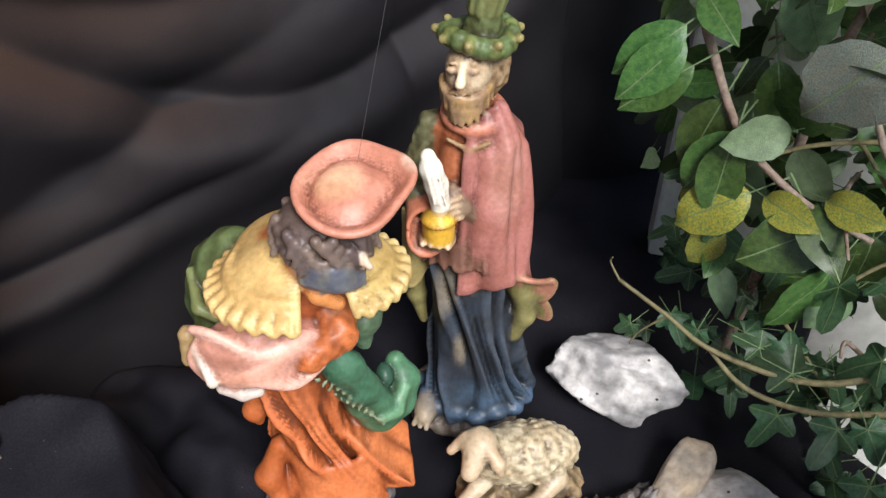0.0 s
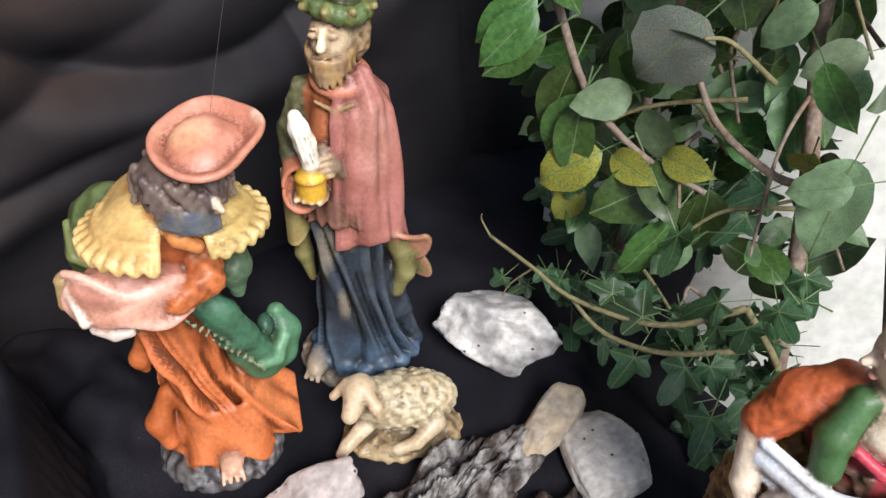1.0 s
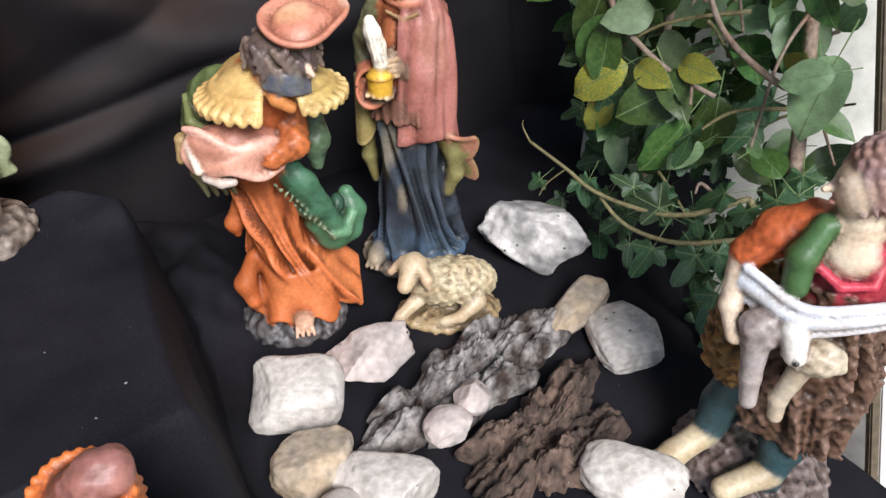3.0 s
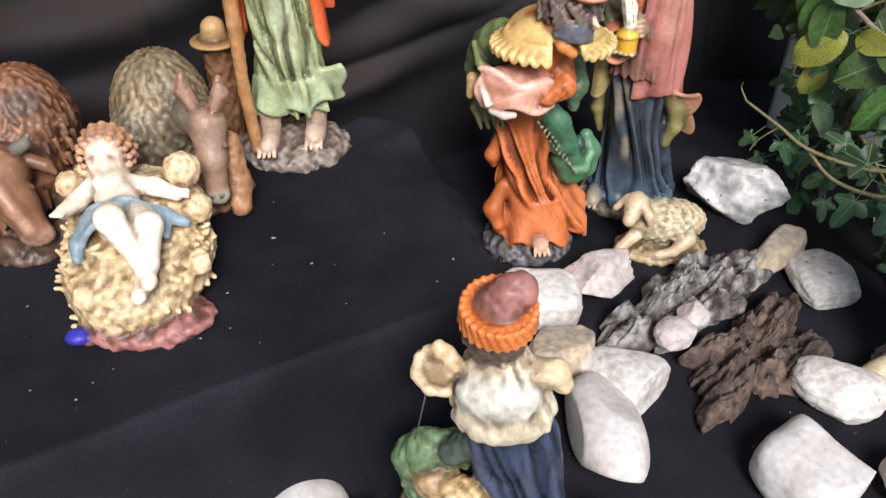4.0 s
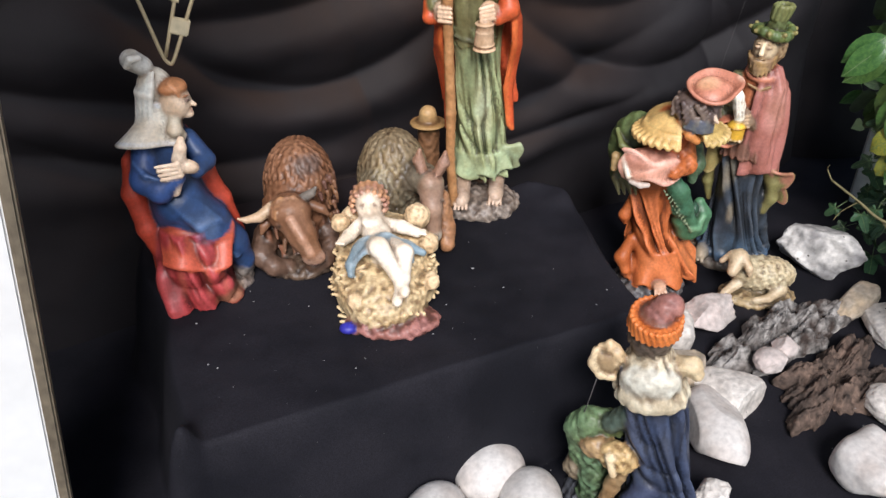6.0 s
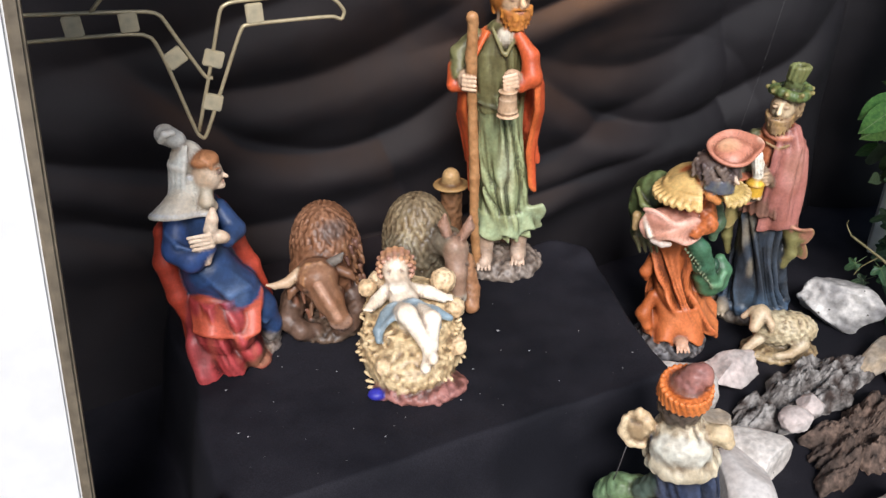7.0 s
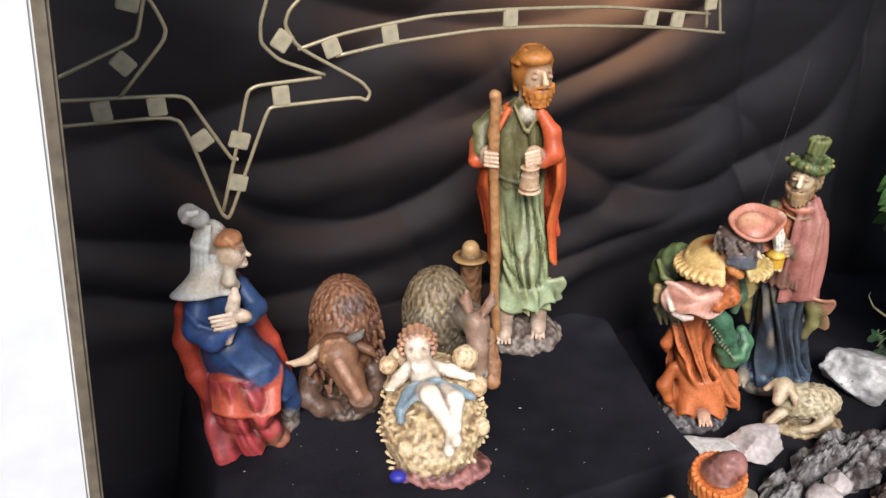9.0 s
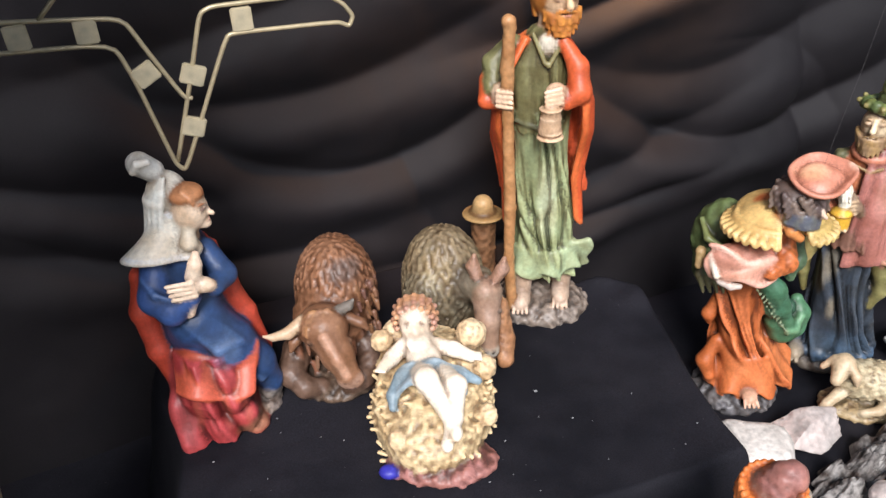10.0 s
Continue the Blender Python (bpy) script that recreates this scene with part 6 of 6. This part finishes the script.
def clip(x, z, turn, gap=0.019):
    bm = board(0.0165, 0.005, gap, 0.0012)
    ob = part("clip", bm, CLIP, star, smooth=False)
    ob.matrix_basis = pose(x, STAR_Y, z, 0, turn, 0) @ pose(0, 0, -gap / 2)
    return ob


wire(((-0.475, 0.585), (-0.418, 0.578), (-0.361, 0.573), (-0.304, 0.567), (-0.292, 0.540), (-0.272, 0.498), (-0.266, 0.497)))
wire(((-0.475, 0.552), (-0.419, 0.555), (-0.315, 0.549), (-0.306, 0.520), (-0.290, 0.443), (-0.284, 0.436), (-0.278, 0.446), (-0.231, 0.543), (-0.222, 0.544), (-0.140, 0.541), (-0.131, 0.536), (-0.127, 0.544), (-0.135, 0.556), (-0.196, 0.598), (-0.206, 0.620), (-0.200, 0.634), (-0.150, 0.672)))
wire(((-0.288, 0.445), (-0.262, 0.520), (-0.248, 0.563), (-0.238, 0.567), (-0.176, 0.566)))
wire(((-0.172, 0.568), (-0.215, 0.588), (-0.230, 0.606), (-0.228, 0.625), (-0.217, 0.651), (-0.235, 0.700), (-0.262, 0.742), (-0.276, 0.765)))
wire(((-0.472, 0.575), (-0.400, 0.600), (-0.338, 0.622), (-0.334, 0.630), (-0.322, 0.664), (-0.300, 0.716), (-0.276, 0.765)))
wire(((-0.361, 0.573), (-0.315, 0.618), (-0.311, 0.628), (-0.318, 0.650), (-0.340, 0.690)))
wire(((-0.196, 0.596), (-0.150, 0.606), (-0.060, 0.613), (0.030, 0.610), (0.150, 0.600), (0.290, 0.577)))
wire(((-0.160, 0.585), (-0.100, 0.591), (0.0, 0.593), (0.100, 0.585), (0.220, 0.570), (0.316, 0.552)))
wire(((0.282, 0.612), (0.284, 0.590), (0.288, 0.562)))
wire(((0.300, 0.606), (0.304, 0.580), (0.310, 0.552)))
for x, z, turn in ((-0.378, 0.563, -2), (-0.331, 0.561, 0), (-0.297, 0.522, 62), (-0.262, 0.516, -68), (-0.270, 0.473, -70), (-0.217, 0.554, 0), (-0.210, 0.606, 40), (-0.352, 0.603, -38), (-0.163, 0.594, -15), (-0.103, 0.600, -6), (0.030, 0.601, 2), (0.208, 0.582, 9), (0.245, 0.576, 9), (-0.338, 0.655, -70)):
    clip(x, z, turn)
clip(0.290, 0.590, 90, 0.016)


# ---- plants ----
def leaf_mesh(name, outline, bend, mat):
    """A blade from its half outline of (along, width), folded along the midrib and curled, with a raised vein."""
    rows, cols = len(outline), 5
    verts, faces = [], []
    for a, w in outline:
        for k in range(-2, 3):
            s = k / 2
            y = a
            verts.append((w * s, y, 0.16 * abs(s) * w + bend * (a - 0.4) ** 2 * -1 + 0.02 * math.sin(9 * a + s)))
    for j in range(rows - 1):
        for k in range(4):
            faces.append((j * cols + k, j * cols + k + 1, (j + 1) * cols + k + 1, (j + 1) * cols + k))
    me = bpy.data.meshes.new(name)
    vein_at = len(verts)
    for a, w in outline:
        z = bend * (a - 0.4) ** 2 * -1 + 0.02 * math.sin(9 * a) + 0.006
        verts.extend(((-0.008, a, z), (0.008, a, z)))
    for j in range(rows - 1):
        faces.append((vein_at + 2 * j, vein_at + 2 * j + 1, vein_at + 2 * j + 3, vein_at + 2 * j + 2))
    verts.extend(((-0.012, -0.45, -0.10), (0.012, -0.45, -0.10)))
    faces.append((len(verts) - 2, len(verts) - 1, vein_at + 1, vein_at))
    me.from_pydata(verts, [], faces)
    me.materials.append(mat), me.materials.append(VEIN)
    blades = (rows - 1) * 4
    me.polygons.foreach_set("material_index", [0] * blades + [1] * (len(faces) - blades))
    me.polygons.foreach_set("use_smooth", [True] * len(faces))
    me.update()
    return me


def ivy_mesh(name, mat, bend):
    """A five-lobed ivy blade with raised veins."""
    lobes = ((-2.30, 0.42), (-1.85, 0.34), (-1.25, 0.62), (-0.72, 0.42), (0.0, 1.0), (0.72, 0.42), (1.25, 0.62), (1.85, 0.34), (2.30, 0.42))
    verts, faces = [(0, 0, 0)], []
    rim = []
    for (a, r), (b, s) in zip(lobes, lobes[1:]):
        for k in range(4):
            f = k / 4
            g = f * f * (3 - 2 * f)
            rim.append((a + (b - a) * f, r + (s - r) * g))
    rim.append(lobes[-1])
    for ring in (0.5, 1.0):
        for a, r in rim:
            x, y = ring * r * math.sin(a) * 0.75, ring * r * math.cos(a) * 0.85
            verts.append((x, y, -bend * ring * ring * r * r + 0.05 * math.sin(4 * a) * ring))
    n = len(rim)
    for i in range(n - 1):
        faces.append((0, 1 + i + 1, 1 + i))
        faces.append((1 + i, 1 + i + 1, n + 2 + i, n + 1 + i))
    blades = len(faces)
    for a, r in ((-1.25, 0.6), (0.0, 0.95), (1.25, 0.6), (-2.3, 0.38), (2.3, 0.38)):
        way = Vector((math.sin(a) * 0.75, math.cos(a) * 0.85, 0))
        side = Vector((way.y, -way.x, 0)).normalized() * 0.011
        base = len(verts)
        for s in (0.0, 0.5, 1.0):
            c = way * r * s
            z = -bend * (r * s) ** 2 + 0.05 * math.sin(4 * a) * s + 0.012
            verts.extend(((c.x - side.x, c.y - side.y, z), (c.x + side.x, c.y + side.y, z)))
        faces.extend(((base, base + 1, base + 3, base + 2), (base + 2, base + 3, base + 5, base + 4)))
    base = len(verts)
    verts.extend(((-0.012, 0, 0.0), (0.012, 0, 0.0), (0.012, -0.7, -0.25), (-0.012, -0.7, -0.25)))
    faces.append((base, base + 1, base + 2, base + 3))
    me = bpy.data.meshes.new(name)
    me.from_pydata([tuple(v) for v in verts], [], faces)
    me.materials.append(mat), me.materials.append(VEIN)
    me.polygons.foreach_set("material_index", [0] * blades + [1] * (len(faces) - blades))
    me.polygons.foreach_set("use_smooth", [True] * len(faces))
    me.update()
    return me


OVAL = ((0.0, 0.02), (0.06, 0.12), (0.18, 0.21), (0.34, 0.265), (0.5, 0.265), (0.66, 0.22), (0.80, 0.145), (0.91, 0.065), (1.0, 0.006))
BROAD = ((0.0, 0.03), (0.05, 0.15), (0.16, 0.27), (0.32, 0.335), (0.5, 0.33), (0.68, 0.26), (0.83, 0.19), (0.93, 0.08), (1.0, 0.006))
LEAVES = [leaf_mesh("leaf", OVAL, 0.35, LEAF), leaf_mesh("leaf", OVAL, 0.10, LEAF), leaf_mesh("leaf", BROAD, 0.3, LEAF)]
LEAVES_PALE = [leaf_mesh("leaf", OVAL, 0.3, LEAF_PALE), leaf_mesh("leaf", BROAD, 0.25, LEAF_PALE)]
LEAVES_YELLOW = [leaf_mesh("leaf", OVAL, 0.3, LEAF_YELLOW), leaf_mesh("leaf", BROAD, 0.35, LEAF_YELLOW)]
LEAVES_IVY = [ivy_mesh("leaf", LEAF_IVY, 0.25), ivy_mesh("leaf", LEAF_IVY, 0.05), ivy_mesh("leaf", LEAF_IVY, -0.2)]


def put_leaf(plant, me, at, tip, face, size):
    """A leaf at a place, its tip pointing one way and its upper side another."""
    y = Vector(tip).normalized()
    x = y.cross(Vector(face)).normalized()
    z = x.cross(y)
    ob = new("leaf", me)
    ob.matrix_basis = Matrix.Translation(at) @ Matrix((x, y, z)).transposed().to_4x4() @ Matrix.Diagonal((size, size, size, 1))
    ob.parent = plant
    return ob


def stem(plant, points, r0, r1, mat, name="stem"):
    pts = smooth_path(points)
    v, f = tube(pts, [r0 + (r1 - r0) * i / (len(pts) - 1) for i in range(len(pts))], 7)
    return mesh_object(name, v, f, mat, plant)


rng = random.Random(5)
shrub = empty("leafy_shrub", pose(0, 0, 0), "climbing shrub with glossy green and yellowing leaves", "plant")
branch = ((0.655, 0.375, 0.47), (0.642, 0.353, 0.366), (0.638, 0.333, 0.331), (0.634, 0.302, 0.293), (0.636, 0.273, 0.270), (0.643, 0.230, 0.251), (0.66, 0.190, 0.238))
stem(shrub, branch, 0.0042, 0.0024, TWIG, "branch")
stem(shrub, ((0.79, 0.215, 0.50), (0.765, 0.190, 0.359), (0.746, 0.165, 0.290), (0.727, 0.143, 0.241), (0.714, 0.12, 0.15), (0.72, 0.10, 0.0)), 0.006, 0.008, TWIG, "branch")
stem(shrub, ((0.727, 0.143, 0.241), (0.69, 0.16, 0.26), (0.66, 0.20, 0.30), (0.65, 0.23, 0.36)), 0.004, 0.002, TWIG, "branch")
stem(shrub, ((0.72, 0.30, 0.0), (0.70, 0.28, 0.15), (0.68, 0.27, 0.30), (0.70, 0.25, 0.46)), 0.006, 0.003, TWIG, "branch")
EYE = Vector((0.0, -0.1, 0.55))


def toward(at, spread):
    v = (EYE - Vector(at)).normalized()
    return v + Vector((rng.gauss(0, spread), rng.gauss(0, spread), rng.gauss(0, spread)))


# leaves on the main branch, hanging in a loose cluster
for at, tip, size, kind in (
        ((0.622, 0.352, 0.352), (-0.35, 0.45, -0.55), 0.066, 0), ((0.622, 0.350, 0.342), (-0.40, 0.35, -0.65), 0.068, 0), ((0.624, 0.340, 0.325), (-0.35, 0.50, -0.55), 0.066, 1),
        ((0.634, 0.315, 0.305), (-0.1, 0.25, -1.0), 0.072, 1), ((0.630, 0.300, 0.285), (-0.15, 0.30, -0.8), 0.066, 0), ((0.628, 0.296, 0.280), (-0.1, 0.0, -0.9), 0.068, 1),
        ((0.640, 0.325, 0.262), (0.0, 0.2, -0.9), 0.058, 0), ((0.645, 0.215, 0.245), (-0.3, 0.3, -0.3), 0.070, 2), ((0.640, 0.235, 0.255), (-0.2, -0.5, -0.3), 0.060, 0),
        ((0.642, 0.355, 0.372), (-0.2, -0.5, -0.2), 0.052, 0), ((0.650, 0.340, 0.250), (0.1, 0.4, -0.8), 0.056, 2), ((0.640, 0.200, 0.215), (-0.3, 0.2, -0.6), 0.066, 2)):
    put_leaf(shrub, LEAVES[kind], at, tip, toward(at, 0.25), size)
for at, tip, size, kind in (
        ((0.632, 0.275, 0.245), (-0.2, 0.35, -0.35), 0.066, 1), ((0.640, 0.318, 0.232), (0.0, 0.15, -0.7), 0.046, 0), ((0.630, 0.262, 0.250), (-0.1, -0.6, 0.0), 0.050, 0),
        ((0.636, 0.290, 0.200), (-0.2, 0.2, -0.5), 0.042, 1), ((0.644, 0.225, 0.262), (-0.1, -0.7, 0.1), 0.050, 0)):
    put_leaf(shrub, LEAVES_YELLOW[kind], at, tip, toward(at, 0.2), size)
dry = leaf_mesh("leaf", ((0.0, 0.05), (0.05, 0.22), (0.14, 0.34), (0.24, 0.38), (0.36, 0.45), (0.5, 0.40), (0.62, 0.36), (0.74, 0.22), (0.87, 0.15), (1.0, 0.01)), 0.45, LEAF_DRY)
tagged(put_leaf(shrub, dry, (0.640, 0.215, 0.375), (-0.15, 0.5, -0.75), toward((0.64, 0.2, 0.36), 0.15), 0.072), "large grey-green withered leaf")
for i in range(270):
    x = rng.uniform(0.64, 0.82)
    lo, hi = -0.132 + (x - 0.157) * 0.43, 0.035 + (x - 0.141) * 0.70
    y = lo + (hi - lo) * rng.random()
    z = rng.uniform(0.14, 0.50)
    if y > 0.32 and x < 0.70 or x < 0.71 and rng.random() < 0.40:
        continue
    pool = LEAVES_PALE if rng.random() < 0.28 else LEAVES_YELLOW if rng.random() < 0.05 else LEAVES
    put_leaf(shrub, rng.choice(pool), (x, y, z), (rng.gauss(-0.2, 0.5), rng.gauss(0.1, 0.6), rng.gauss(-0.5, 0.4)), toward((x, y, z), 0.45), rng.uniform(0.034, 0.074))
for i in range(34):
    a = Vector((rng.uniform(0.66, 0.78), rng.uniform(0.13, 0.30), rng.uniform(0.10, 0.45)))
    b = a + Vector((rng.gauss(0, 0.05), rng.gauss(0, 0.06), rng.gauss(0, 0.06)))
    stem(shrub, (a, (a + b) / 2 + Vector((0, 0.01, 0.01)), b), 0.0022, 0.0012, TWIG if i % 2 else STEM, "twig")

ivy = empty("ivy_plant", pose(0, 0, 0), "trailing ivy with dark lobed leaves over the cloth", "plant")
runner = ((0.568, 0.328, 0.157), (0.580, 0.285, 0.142), (0.588, 0.250, 0.130), (0.607, 0.200, 0.128), (0.628, 0.164, 0.136), (0.66, 0.13, 0.16))
stem(ivy, runner, 0.0016, 0.0030, STEM)
stem(ivy, ((0.590, 0.248, 0.128), (0.60, 0.215, 0.105), (0.625, 0.17, 0.10), (0.66, 0.12, 0.12)), 0.0018, 0.0028, STEM)
stem(ivy, ((0.580, 0.285, 0.142), (0.570, 0.300, 0.120), (0.566, 0.305, 0.104)), 0.0010, 0.0007, STEM)
stem(ivy, ((0.568, 0.328, 0.157), (0.566, 0.338, 0.170), (0.562, 0.334, 0.180)), 0.0011, 0.0006, STEM)
stem(ivy, ((0.66, 0.13, 0.16), (0.70, 0.10, 0.08), (0.71, 0.09, 0.0)), 0.003, 0.004, STEM)
for at, tip, size in (((0.572, 0.312, 0.118), (-0.2, 0.3, -0.5), 0.026), ((0.590, 0.262, 0.138), (-0.1, 0.1, -0.8), 0.028), ((0.600, 0.215, 0.150), (-0.3, 0.3, 0.2), 0.030), ((0.612, 0.190, 0.135), (-0.2, 0.5, 0.1), 0.050), ((0.625, 0.235, 0.095), (-0.2, 0.3, -0.4), 0.044), ((0.615, 0.190, 0.085), (-0.3, 0.1, -0.6), 0.046), ((0.630, 0.150, 0.095), (-0.4, 0.0, -0.5), 0.044), ((0.615, 0.110, 0.080), (-0.3, -0.1, -0.8), 0.046)):
    put_leaf(ivy, rng.choice(LEAVES_IVY), at, tip, toward(at, 0.2), size)
for i in range(130):
    x = rng.uniform(0.625, 0.80)
    lo, hi = -0.135 + (x - 0.157) * 0.43, 0.06 + (x - 0.141) * 0.56
    y = lo + (hi - lo) * rng.random()
    z = rng.uniform(0.015, 0.24)
    put_leaf(ivy, rng.choice(LEAVES_IVY), (x, y, z), (rng.gauss(-0.2, 0.4), rng.gauss(0.1, 0.6), rng.gauss(-0.6, 0.3)), toward((x, y, z), 0.35), rng.uniform(0.026, 0.046))


# ---- lint and threads ----
rng = random.Random(9)
verts, faces = [], []
for i in range(90):
    if i < 40:
        x, y, z = rng.uniform(-0.33, 0.12), rng.uniform(0.20, 0.40), PLAT + 0.004
    else:
        x, y, z = rng.uniform(0.0, 0.62), rng.uniform(-0.10, 0.34), 0.006
    s, q = rng.uniform(0.0003, 0.0010) * (2 if rng.random() < 0.08 else 1), rng.uniform(0, 6.28)
    n = len(verts)
    for k in range(4):
        a = q + k * 1.57
        verts.append((x + s * math.cos(a) * (1.8 if k % 2 else 1), y + s * math.sin(a), z + 0.0006 * (k % 2)))
    verts.append((x, y, z + 0.0012))
    faces.extend(((n, n + 1, n + 4), (n + 1, n + 2, n + 4), (n + 2, n + 3, n + 4), (n + 3, n, n + 4)))
tagged(mesh_object("lint", verts, faces, LINT, None, False), "white lint and dust crumbs on the black cloth", "lint", "", "stuff")
v, f = tube(smooth_path(((0.342, 0.352, 0.345), (0.356, 0.358, 0.38), (0.380, 0.368, 0.44), (0.400, 0.378, 0.49), (0.412, 0.384, 0.52))), 0.00012, 5)
tagged(mesh_object("thread", v, f, THREAD), "thin loose thread hanging above the pink hat", "thread")
line = pose(0.083, 0.066, 0.0, 0, 0, -41) @ pose(0, 0, 0, 0, -5, 0)
v, f = tube([line @ Vector(p) for p in ((-0.048, -0.010, 0.192), (-0.056, -0.012, 0.160), (-0.066, -0.012, 0.122))], 0.0006, 5)
tagged(mesh_object("thread", v, f, THREAD), "dark thread hanging beside the peasant figurine", "thread")
for i in range(60):
    x, y = rng.uniform(0.60, 0.72), rng.uniform(-0.01, 0.20)
    z = rng.uniform(0.0, 0.11)
    if x < 0.62 + 0.2 * (y - 0.05):
        continue
    put_leaf(ivy, rng.choice(LEAVES_IVY), (x, y, z), (rng.gauss(-0.3, 0.4), rng.gauss(0.1, 0.6), rng.gauss(-0.4, 0.3)), toward((x, y, z), 0.35), rng.uniform(0.026, 0.044))
